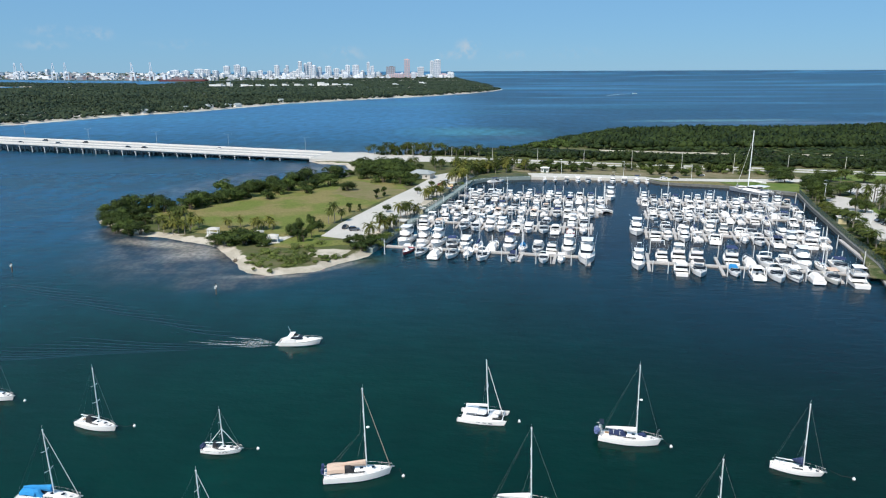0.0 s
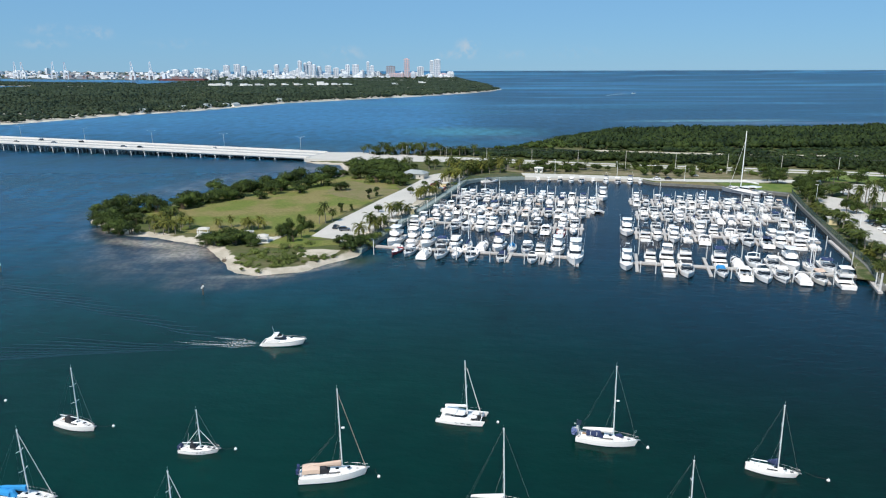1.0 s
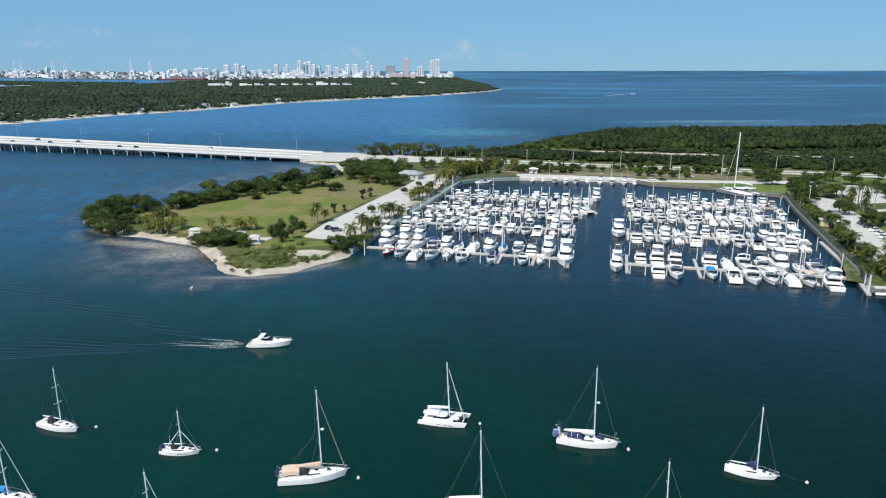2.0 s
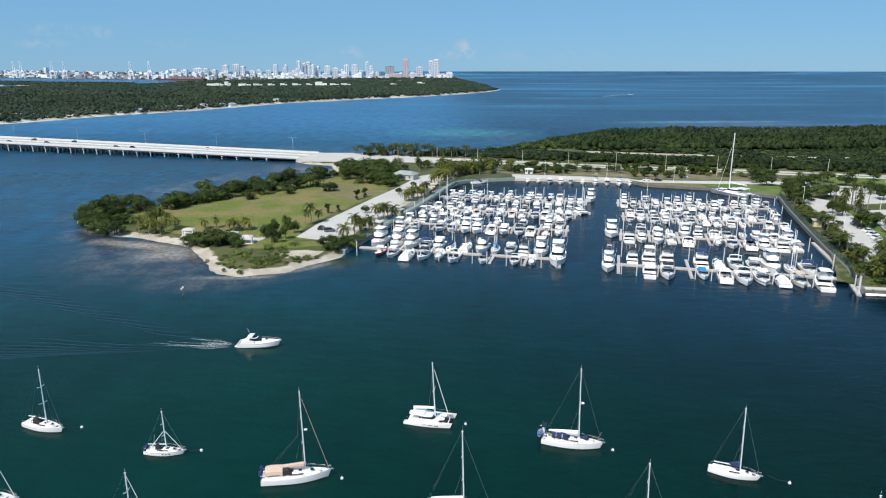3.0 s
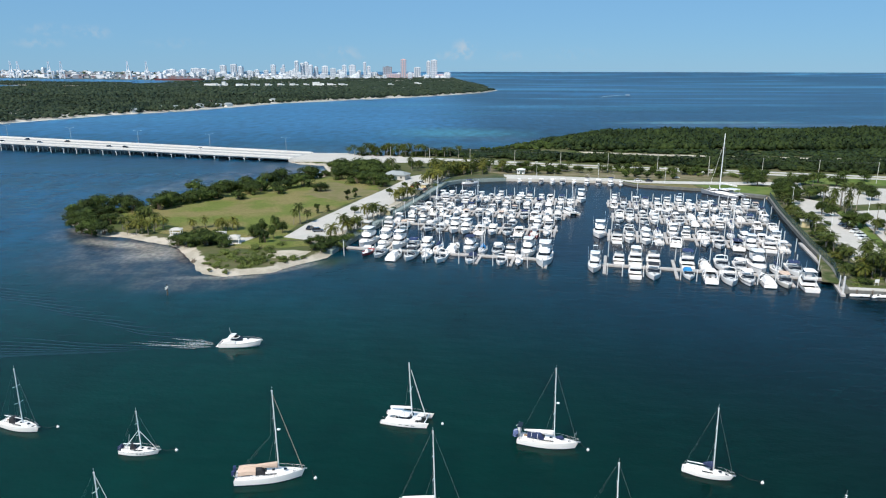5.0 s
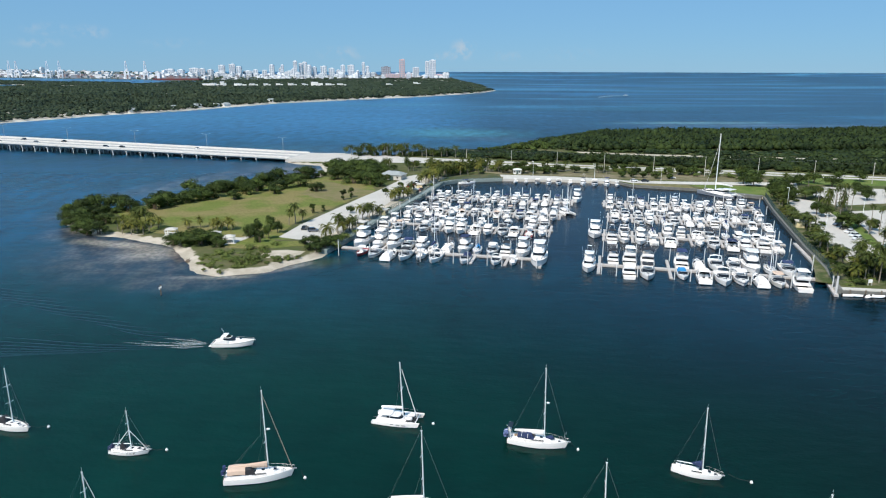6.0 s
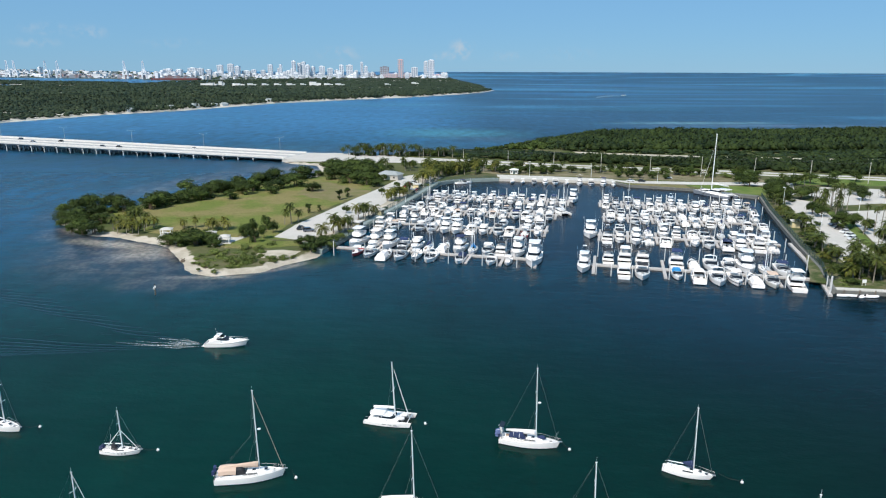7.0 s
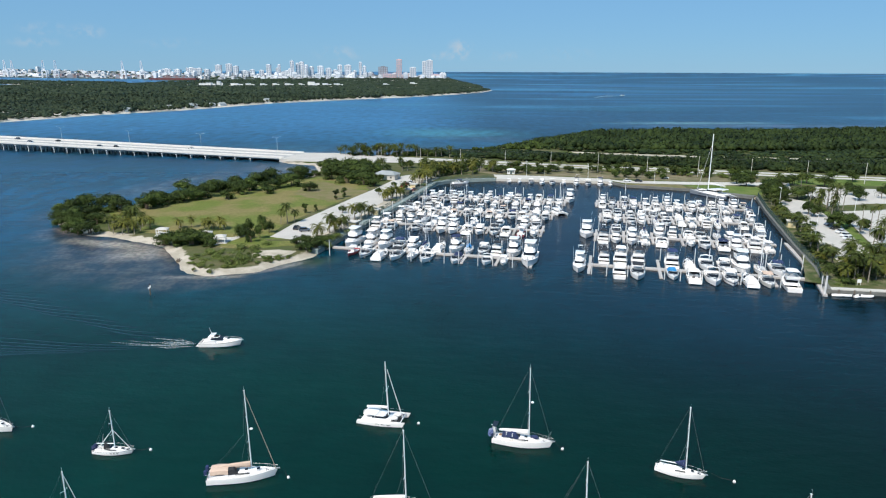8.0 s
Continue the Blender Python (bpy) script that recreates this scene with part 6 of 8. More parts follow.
    if wind:
        g = Geo().tube([(-L * 0.46, B * 0.2, H), (-L * 0.46, B * 0.2, H + 2.6)], 0.04, 5).blob((-L * 0.46, B * 0.2, H + 2.75), (0.35, 0.16, 0.16), 8, 4)
        part("wind_generator", g, GELCOAT, root)
    bz, bx = mz + 0.85, -L * 0.4
    b = part("boom", Geo().tube([(mx - 0.1, 0, bz), (bx, 0, bz - 0.1)], 0.08, 6), ALU, root)
    if boom_cover:
        part("sail_cover", Geo().loft([[(mx - 0.15 - f * (mx - 0.15 - bx), r * 0.75 * math.cos(a), bz + 0.16 - 0.1 * f + r * math.sin(a)) for a in (k * math.pi / 4 for k in range(8))] for f, r in (((0, 0.75), (0.12, 0.6), (0.3, 0.3), (0.4, 0.12)) if bundle else ((0, 0.55), (0.3, 0.46), (0.7, 0.32), (0.98, 0.16)))]), cover or canvas, b, "folded sail under a canvas cover")
    g = Geo()
    for sgn in (-1, 1):
        ch = (mx - 0.15, sgn * B * 0.44, H + 0.02 * L)
        g.tube([ch, (mx - rake * mast * 0.68 - 0.15, sgn * B * 0.25, mz + (mast - mz) * 0.68), (top[0], 0, mast - 0.2)], 0.009, 3)
        g.tube([(mx - 0.6, sgn * B * 0.43, H + 0.02 * L), (mx - rake * mast * 0.38, 0, mz + (mast - mz) * 0.38)], 0.010, 3)
        stern_foot, head = (-L * 0.47, sgn * B * 0.3, H), (top[0] - 0.1, 0, mast - 0.05)
        g.tube([stern_foot, (mx - rake * mast * 0.5 - 0.05 * mast, sgn * 0.1, mast * 0.5), head] if split else [stern_foot, head], 0.008, 3)
        g.tube([(mx - 0.16 * L, sgn * 0.25, H + 1.1), (mx - rake * mast * 0.5, 0, mast * 0.55)], 0.007, 3)
    part("shroud", g, WIRE, root)
    if jib:
        stem, head = Vector((L * 0.47, 0, Hb)), Vector((top[0] + 0.1, 0, mast * 0.95))
        part("furled_jib", Geo().tube([stem, stem.lerp(head, 0.12), stem.lerp(head, 0.5), head], 0.055, 6, 0.04), jib if jib is not True else WHITE_CANVAS, root, "headsail rolled on the forestay")
    else:
        part("forestay", Geo().tube([(L * 0.47, 0, Hb), (top[0] + 0.1, 0, mast * 0.97)], 0.018, 4), WIRE, root)
    if dodger:
        t = house(-L * 0.2, -L * 0.04, B * 0.6, B * 0.54, H + 0.03 * L, H + 0.03 * L + 1.05, 0.1, 0.75, 0.14)
        part("spray_hood", Geo().loft([t(0), t(0.75), [(x * 1.0, y * 0.8, z) for x, y, z in t(1)]]), dodger, root, "canvas spray hood")
        part("hood_window", Geo().loft([[(-L * 0.045 + 0.03, -B * 0.16, H + 0.03 * L + 0.2), (-L * 0.045 + 0.03, B * 0.16, H + 0.03 * L + 0.2)], [(-L * 0.045 - 0.5, -B * 0.15, H + 0.03 * L + 0.85), (-L * 0.045 - 0.5, B * 0.15, H + 0.03 * L + 0.85)]], cap=False, closed=False), GLASS, root)
    if bimini:
        zt = H + 0.55
        x0, x1, hw = -L * top_span[0], -L * top_span[1], B * 0.37
        rings = []
        for f in (0, 0.25, 0.5, 0.75, 1):
            x = x0 + (x1 - x0) * f
            up = 0.14 * math.sin(math.pi * f)
            rings.append([(x, hw * math.cos(a), zt + up + tent * max(0.0, math.sin(a)) ** 0.6) for a in (math.pi * k / 6 for k in range(7))] + [(x, hw * 0.97 * math.cos(a), zt + up - 0.04 + (tent - 0.03) * max(0.0, math.sin(a)) ** 0.6) for a in (math.pi * (6 - k) / 6 for k in range(7))])
        part("bimini_top", Geo().loft(rings), bimini, root, "stretched canvas sun top")
        g = Geo()
        for x in (x0 + 0.1, (x0 + x1) / 2, x1 - 0.1):
            for sgn in (-1, 1):
                g.tube([((x0 + x1) / 2, sgn * B * 0.4, H), (x, sgn * hw, zt + 0.05)], 0.02, 4)
        part("bimini_frame", g, STEEL, root)
    if arch:
        part("stern_arch", Geo().tube([(-L * 0.45, -B * 0.33, H), (-L * 0.49, -B * 0.33, H + 2.2), (-L * 0.49, B * 0.33, H + 2.2), (-L * 0.45, B * 0.33, H)], 0.05, 5), STEEL, root)
        part("outboard", Geo().box(-L * 0.5, -L * 0.46, B * 0.12, B * 0.24, H + 0.5, H + 1.5, 0.06).blob((-L * 0.48, -B * 0.2, H + 1.0), (0.3, 0.25, 0.4), 8, 5), GELCOAT, root, "white outboard and fenders stowed on the rail")
        part("dinghy", Geo().blob((-L * 0.53, 0.1, H + 0.55), (0.5, 1.25, 0.5), 10, 6, 0.5, 7).blob((-L * 0.51, -0.7, H + 1.0), (0.4, 0.6, 0.4), 9, 5, 0.5, 3), DINGHY_BLUE, root, "blue-grey covered dinghy hung on the stern")
        for sgn in (-1, 1):
            part("davit", Geo().tube([(-L * 0.43, sgn * B * 0.26, H), (-L * 0.47, sgn * B * 0.26, H + 1.7), (-L * 0.54, sgn * B * 0.26, H + 1.5)], 0.05, 5), GELCOAT, root)
        part("solar_panel", Geo().box(-L * 0.5, -L * 0.42, -B * 0.3, B * 0.3, H + 2.2, H + 2.25), GLASS, root)
        part("boarding_ladder", Geo().tube([(L * 0.42, 0.5, Hb), (L * 0.43, 0.5, Hb + 1.1), (L * 0.46, 0.5, Hb + 1.5), (L * 0.45, 0.5, Hb + 0.9)], 0.03, 4), STEEL, root)
        for f in (0.16, 0.26):
            part("cockpit_frame", Geo().tube([(-L * f, -B * 0.36, H + 0.6), (-L * f, -B * 0.3, H + 1.25), (-L * f, B * 0.3, H + 1.25), (-L * f, B * 0.36, H + 0.6)], 0.035, 4), GELCOAT, root)
    if heap:
        part("sail_bag", Geo().blob((L * 0.2, 0.1, H + 0.06 * L), (0.8, 0.45, 0.34), 9, 5, 0.5, 4), canvas, root, "bundled sail bag on deck", smooth=True)
    part("pulpit", rail(L, B, H, Hb, 0.82, 1.0, 0.58, stern, 0.015, fine), STEEL, root)
    part("guard_rail", rail(L, B, H, Hb, 0.04, 0.84, 0.58, stern, 0.012, fine), STEEL, root)
    if poles:
        for x, y in ((L * 0.43, 0.0), (-L * 0.36, -B * 0.3), (-L * 0.36, B * 0.3)):
            part("leaning_pole", Geo().tube([(x, y, H + 0.25), (mx - rake * mast * 0.55, 0, mast * 0.56)], 0.045, 5), ALU, root)
        part("davit", Geo().tube([(-L * 0.34, B * 0.3, H), (-L * 0.27, B * 0.3, H + 2.4)], 0.04, 5), STEEL, root)
        part("stern_cover", Geo().blob((-L * 0.47, 0, H + 0.3), (0.45, B * 0.3, 0.5), 9, 6, 0.5, 2), NAVY, root, "dark blue canvas bundled at the stern", smooth=True)
    if motor:
        part("stern_rail", Geo().tube([(-L * 0.44, -B * 0.36, H + 0.6), (-L * 0.5, -B * 0.34, H + 0.65), (-L * 0.53, 0, H + 0.65), (-L * 0.5, B * 0.34, H + 0.65), (-L * 0.44, B * 0.36, H + 0.6)], 0.03, 4), GELCOAT, root)
        part("outboard_motor", Geo().box(-L * 0.53, -L * 0.49, -B * 0.3, -B * 0.18, H + 0.55, H + 1.35, 0.08).box(-L * 0.52, -L * 0.48, B * 0.02, B * 0.2, H + 0.6, H + 1.5, 0.08), NAVY, root, "dark covered outboard motors on the stern rail")
        part("cockpit_table", Geo().box(-L * 0.34, -L * 0.22, -0.35, 0.35, H + 0.55, H + 0.6), TEAK, root)
    part("anchor_roller", Geo().box(L * 0.46, L * 0.53, -0.12, 0.12, Hb - 0.05, Hb + 0.03), STEEL, root)
    part("rudder", Geo().box(-L * 0.5, -L * 0.45, -0.03, 0.03, -0.9, 0.3), BOTTOM, root)
    return root


def catamaran(L, mast, label, group="moored yachts", beam=0.52, mat=None, rake=0.044):
    """A cruising catamaran: two slim hulls, bridge deck with a wide cabin, net between the bows, mast and boom."""
    B = L * beam
    root = thing("catamaran", label, "sailing boat", group)
    H, low, bow = L * 0.092, L * 0.058, L * 0.118
    for sgn in (-1, 1):
        h = part("hull", Geo().add([(x, y + sgn * B * 0.4, z) for x, y, z in hull(L, L * 0.13, low, bow, 0.6, 0.5, 0.4, 1.7).v], hull(L, L * 0.13, low, bow, 0.6, 0.5, 0.4, 1.7).f), mat or GELCOAT, root)
        s = stripe(L, L * 0.13, low, bow, 0.03, 0.12, 0.6, 0.5, 0.02, 1.7)
        part("boot_stripe", Geo().add([(x, y + sgn * B * 0.4, z) for x, y, z in s.v], s.f), BOTTOM, h)
        d = deck_plate(L, L * 0.13, low, bow, 0.02, 0.985, 0.03, 0.03, 0.6, 0.04, 1.7)
        part("side_deck", Geo().add([(x, y + sgn * B * 0.4, z) for x, y, z in d.v], d.f), DECK_WHITE, h)
        for k in range(3):
            y = sgn * B * 0.4 + sgn * L * 0.0635
            part("hull_port", Geo().box(-L * 0.1 + k * L * 0.12, -L * 0.1 + k * L * 0.12 + L * 0.08, y - 0.03, y + 0.03, H * 0.54, H * 0.62), GLASS, h)
    part("bridge_deck", Geo().box(-L * 0.42, L * 0.2, -B * 0.4, B * 0.4, H * 0.5, H * 0.9), DECK_WHITE, root)
    ring = house(-L * 0.2, L * 0.16, B * 0.66, B * 0.6, H * 0.95, H + 0.078 * L, 0.05, 0.12 * L, 0.35)
    cabin_parts(root, ring, GELCOAT, ((0.4, 0.8),))
    t = house(-L * 0.38, -L * 0.1, B * 0.62, B * 0.62, H + 0.094 * L, H + 0.105 * L, 0.12, 0.2, 0.1)
    part("hard_top", Geo().loft([t(0), t(1)]), GELCOAT, root)
    g = Geo()
    for x in (-L * 0.36, -L * 0.14):
        for sgn in (-1, 1):
            g.tube([(x, sgn * B * 0.29, H), (x, sgn * B * 0.29, H + 0.095 * L)], 0.04, 4)
    part("support", g, ALU, root)
    part("bow_cover", Geo().blob((L * 0.24, -B * 0.12, H * 1.25), (L * 0.09, B * 0.11, 0.28), 9, 5, 0.4, 5).blob((L * 0.27, B * 0.16, H * 1.25), (L * 0.08, B * 0.1, 0.3), 9, 5, 0.4, 8), WHITE_CANVAS, root, "white canvas bundles lashed on the net", smooth=True)
    part("cross_beam", Geo().tube([(L * 0.4, -B * 0.4, H * 1.05), (L * 0.4, 0, H * 1.08), (L * 0.4, B * 0.4, H * 1.05)], 0.09, 6), ALU, root)
    g = Geo()
    for k in range(13):
        y = -B * 0.33 + k * B * 0.055
        g.tube([(L * 0.2, y, H * 0.97), (L * 0.4, y, H * 1.02)], 0.035, 3)
    for k in range(7):
        x = L * 0.2 + k * L * 0.033
        g.tube([(x, -B * 0.33, H * 0.98), (x, B * 0.33, H * 0.98)], 0.035, 3)
    part("bow_net", g, BLACK_CANVAS, root, "dark trampoline netting between the bows")
    mx = L * 0.1
    m = part("mast", Geo().tube([(mx, 0, H), (mx - rake / 2 * mast, 0, mast * 0.5), (mx - rake * mast, 0, mast)], 0.007 * mast + 0.05, 8, 0.006 * mast + 0.03), ALU, root)
    part("spreader", Geo().tube([(mx - 0.3, -1.1, mast * 0.55), (mx - 0.1, 0, mast * 0.55), (mx - 0.3, 1.1, mast * 0.55)], 0.045, 5), ALU, m)
    b = part("boom", Geo().tube([(mx, 0, H + 0.19 * L), (-L * 0.36, 0, H + 0.17 * L)], 0.1, 6), ALU, root)
    part("sail_cover", Geo().loft([[(mx - 0.1 - f * (mx + L * 0.35), r * 0.8 * math.cos(a), H + 0.21 * L - 0.02 * L * f + r * math.sin(a)) for a in (k * math.pi / 4 for k in range(8))] for f, r in ((0, 0.3), (0.5, 0.26), (0.98, 0.15))]), WHITE_CANVAS, b, "white canvas sail cover")
    part("furled_jib", Geo().tube([(L * 0.4, 0, H * 1.1), (L * 0.25, 0, mast * 0.45), (mx - 0.15, 0, mast * 0.88)], 0.09, 6, 0.06), WHITE_CANVAS, root, "white headsail rolled on the forestay")
    g = Geo()
    for sgn in (-1, 1):
        g.tube([(mx - 1.0, sgn * B * 0.44, H), (mx - 0.3, 0, mast * 0.95)], 0.016, 3)
    part("shroud", g, WIRE, root)
    part("guard_rail", Geo().tube([(-L * 0.45, -B * 0.45, H + 0.6), (L * 0.35, -B * 0.43, H + 0.65)], 0.014, 3).tube([(-L * 0.45, B * 0.45, H + 0.6), (L * 0.35, B * 0.43, H + 0.65)], 0.014, 3), STEEL, root)
    return root


# yachts on swing moorings, bows to the right
def moor(ob, x, y, turn):
    place(ob, pose(x, y, 0, 0, 0, turn))


moor(sail_yacht(10.8, 15.1, "white sailing yacht with a tan sun top and sail cover", TAN, BLACK_CANVAS, TAN, TAN, dome=True, rake=0.019, step=0.13, tent=0.8, stern=0.9, line=False, motor=True, split=True, top_span=(0.44, 0.19)), -13.5, 94.7, 8)
moor(catamaran(9.1, 11.7, "white cruising catamaran on a mooring"), 7.3, 113.0, -14)
moor(sail_yacht(10.4, 14.3, "white sailing yacht with navy canvas and a stern arch", NAVY, NAVY, NAVY, False, stern=0.72, line=False, arch=True, rake=0.014, dome=True, heap=True, step=0.105, tent=0.5, cover=WHITE_CANVAS, top_span=(0.33, 0.12)), 31.8, 104.7, -15)
moor(sail_yacht(7.8, 11.9, "white sailing yacht with a navy sail cover and a tall mast", NAVY, None, None, False, rake=0.020, step=0.105, bundle=True, stern=0.5, line=False), 55.9, 95.5, -25)
moor(sail_yacht(8.9, 11.7, "white sailing yacht with a bare boom on a mooring", WHITE_CANVAS, BLACK_CANVAS, None, False, rake=-0.010, step=0.075, boom_cover=False, line=False, stern=0.75), -62.2, 110.4, -20)
moor(sail_yacht(7.0, 7.8, "small white sailing boat with a low mast and blue stern cover", NAVY, BLACK_CANVAS, None, False, boom_cover=False, rake=0.02, step=0.04, poles=True, ports=True), -37.2, 102.1, -4)
moor(sail_yacht(10.2, 13.3, "white sailing yacht with bare rigging", WHITE_CANVAS, None, None, False, rake=0.023), 11.8, 86.1, -6)
moor(sail_yacht(9.0, 11.3, "white sailing yacht with a slim mast", NAVY, NAVY, None, False, rake=0.023), 37.0, 81.2, -12)
moor(sail_yacht(9.0, 10.2, "white sailing yacht with a furled headsail", NAVY, None, None, True, rake=0.0), -33.9, 80.8, -10)
moor(sail_yacht(9.0, 12.0, "white sailing yacht lying to a buoy", NAVY, None, None, False, rake=0.02), 62.8, 72.9, -12)
moor(sail_yacht(10.0, 11.9, "white sailing yacht with bright blue canvas covers", BLUE, BLUE, BLUE, True, rake=0.014, tent=0.6, stern=0.75, line=False, top_span=(0.40, 0.16)), -58.6, 88.7, -6)
moor(sail_yacht(8.8, 12.5, "white sailing yacht with a tall bare mast", WHITE_CANVAS, None, None, False, rake=0.0), -87.6, 122.0, -16)
for i, (x, y) in enumerate([(-31.4, 102.9), (-6.4, 94.7), (13.7, 111.7), (38.4, 102.9), (63.7, 93.3), (-55.7, 110.7), (-81.3, 120.6), (20.5, 84.5)]):
    b = thing("mooring_buoy", "round white mooring buoy floating on the water", "buoy", "mooring buoys")
    part("float", Geo().blob((0, 0, 0.1), (0.26, 0.26, 0.26), 12, 7), GELCOAT, b, smooth=True)
    part("ring", Geo().tube([(0.1 * math.cos(a), 0, 0.4 + 0.1 * math.sin(a)) for a in (k * math.pi / 4 for k in range(9))], 0.025, 4), STEEL, b)
    b.location = (x, y, 0)
for bow, buoy in (((60.4, 94.4, 0.9), (63.5, 93.3, 0.3)), ((-34.0, 102.1, 0.8), (-31.6, 102.9, 0.3)), ((37.1, 103.3, 1.3), (38.2, 102.9, 0.4)), ((-7.0, 95.0, 1.3), (-6.6, 94.7, 0.4)), ((-58.0, 109.2, 1.0), (-55.9, 110.6, 0.3))):
    a, b = Vector(bow), Vector(buoy)
    single("mooring_line", Geo().tube([a, a.lerp(b, 0.5) - Vector((0, 0, 0.25)), b], 0.03, 4), RUBBER, "dark slack mooring rope from bow to buoy", "rope", "mooring lines")

# the tall yacht along the back quay
tall = catamaran(21.0, 31.4, "long grey sailing catamaran with a very tall mast", beam=0.40, mat=material("grey_hull_paint", (0.20, 0.22, 0.25), 0.3, spread=0.05), rake=0.0)
moor(tall, 158.3, 345.6, 126)


# ---- marina ----
RED_HULL = material("dark_red_gelcoat", (0.34, 0.05, 0.06), 0.35, spread=0.06)
FLEET = dict(
    yacht=[fishing_yacht(14.5, "white sport-fishing yacht with a flying bridge in its slip"), fishing_yacht(13.5, "white motor yacht with a hard top and outriggers", tower=True), fishing_yacht(13.0, "white motor yacht with a canvas bridge top", canvas=WHITE_CANVAS), fishing_yacht(12.0, "white flybridge cruiser without a top", top=False), fishing_yacht(13.0, "white motor yacht with a navy bridge top", canvas=NAVY), fishing_yacht(12.5, "white motor yacht with a shaded cockpit", canvas=BLACK_CANVAS, tower=True)],
    cruiser=[express_cruiser(11.0, "white cabin cruiser with a navy sun top"), express_cruiser(10.5, "white open cruiser with a white canvas top", WHITE_CANVAS, band=NAVY), express_cruiser(10.0, "white cruiser under a full white cover", WHITE_CANVAS, True), express_cruiser(10.0, "white cruiser with a navy cover", NAVY, True),
             express_cruiser(10.5, "white cruiser with a black sun top", BLACK_CANVAS), express_cruiser(9.5, "cream cruiser with a tan top", TAN, hull_mat=CREAM), express_cruiser(10.5, "white open cruiser with an uncovered cockpit", None), express_cruiser(10.0, "white cruiser with a bright blue cover", BLUE, True)],
    console=[console_boat(8.5, "white open fishing boat with a white T-top"), console_boat(9.0, "white fishing boat with a navy T-top", NAVY), console_boat(7.6, "small white fishing boat with one outboard", engines=1), console_boat(8.2, "red-hulled open fishing boat with a white T-top", hull_mat=RED_HULL)],
    sail=[sail_yacht(9.5, 12.5, "white sailing yacht tied up in its slip", NAVY, group="marina boats", rake=0.0), sail_yacht(10.5, 13.5, "white sailing yacht with a blue sail cover", BLUE, BLUE, group="marina boats", rake=0.0)],
)


def dock(outer, inner, label, reach, rng, mix, skip=(), spread=5.0, berths=()):
    """A floating dock: walkway, fingers on both sides, white pilings; and a boat in nearly every slip."""
    a, b = Vector((*outer, 0)), Vector((*inner, 0))
    along = (b - a).normalized()
    across = Vector((-along.y, along.x, 0))
    if across.y < 0:
        across = -across
    length = (b - a).length
    turn = math.degrees(math.atan2(along.y, along.x))
    root = thing("dock", label, "dock", "floating docks")
    root.matrix_basis = pose(a.x, a.y, 0, 0, 0, turn)
    flip = 1 if (Vector((-along.y, along.x, 0)) - across).length < 0.1 else -1
    part("walkway", Geo().box(0, length, -0.95, 0.95, -0.3, 0.55, 0.05), DOCK, root)
    fingers = {}
    pile = None
    n = int(length / spread)
    for k in range(n + 1):
        s = 1.0 + k * spread
        for side in (1, -1):
            ln = reach[0 if side > 0 else 1]
            if k % 2 == 0 and s < length - 6:
                key = (ln, side)
                m = pose(s, flip * side * 1.1, 0, 0, 0, 0 if flip * side > 0 else 180)
                if key not in fingers:
                    fingers[key] = part("finger", Geo().box(-0.5, 0.5, -0.15, ln * 0.82, -0.3, 0.5, 0.04), DOCK, root)
                    fingers[key].matrix_basis = m
                else:
                    twin(fingers[key], "finger", root, m)
            for off in ((ln * 0.84,) if k % 2 == 0 else (ln * 0.9,) if rng.random() < 0.7 else ()):
                px = s + (0.9 if k % 2 == 0 else 0.0)
                mm = pose(px, flip * side * (1.1 + off), 0)
                if pile is None:
                    pile = part("piling", Geo().tube([(0, 0, -2), (0, 0, 5.0), (0, 0, 5.4)], 0.17, 8, 0.15).tube([(0, 0, 5.4), (0, 0, 5.65)], 0.16, 8, 0.02), PILE, root)
                    pile.matrix_basis = mm
                else:
                    twin(pile, "piling", root, mm @ Matrix.Diagonal((1, 1, rng.uniform(0.62, 0.98), 1)))
            if berths or k == n or (k, side) in skip or rng.random() < 0.05:
                continue
            kind = rng.choices(list(mix), list(mix.values()))[0]
            ob = rng.choices(FLEET[kind], [(1, 1, 1, 1, 0.5, 0.6), (0.8, 2, 2, 0.3, 0.5, 0.6, 1.5, 0.04), (2, 0.5, 2, 0.1), (1, 0.12)][list(FLEET).index(kind)])[0]
            base = {"yacht": 13.2, "cruiser": 10.3, "console": 8.5, "sail": 10.0}[kind]
            sc = min(1.25, 1.21 * ln / base) * rng.uniform(0.9, 1.04)
            reach_here = base * sc / 2 + 1.3
            c = a + along * (s + spread / 2 + (0.3 if k % 2 == 0 else -0.3)) + across * side * reach_here
            t = math.degrees(math.atan2(across.y, across.x)) + (0 if (side > 0) == (rng.random() < 0.45) else 180) + rng.uniform(-2.5, 2.5)
            w = min(1.15, spread * 0.86 / (base * sc * 0.31)) if kind != "sail" else 1.0
            place(ob, pose(c.x, c.y, rng.uniform(-0.05, 0.08), 0, 0, t) @ Matrix.Diagonal((sc, sc * w, sc, 1)))
    # berths: model, its number, metres along the dock, side, bow out or in, size
    for kind, number, s, side, out, sc in berths:
        base = {"yacht": 13.2, "cruiser": 10.3, "console": 8.5, "sail": 10.0}[kind]
        c = a + along * s + across * side * (base * sc * 1.06 / 2 + 0.9)
        t = math.degrees(math.atan2(across.y, across.x)) + (0 if side * out > 0 else 180) + rng.uniform(-2, 2)
        place(FLEET[kind][number], pose(c.x, c.y, 0.02, 0, 0, t) @ Matrix.Diagonal((sc * 1.06, sc * 1.16, sc * 1.1, 1)))
    return root


def row(side, *boats):
    return [(kind, number, s, side, out, sc) for kind, number, s, out, sc in boats]


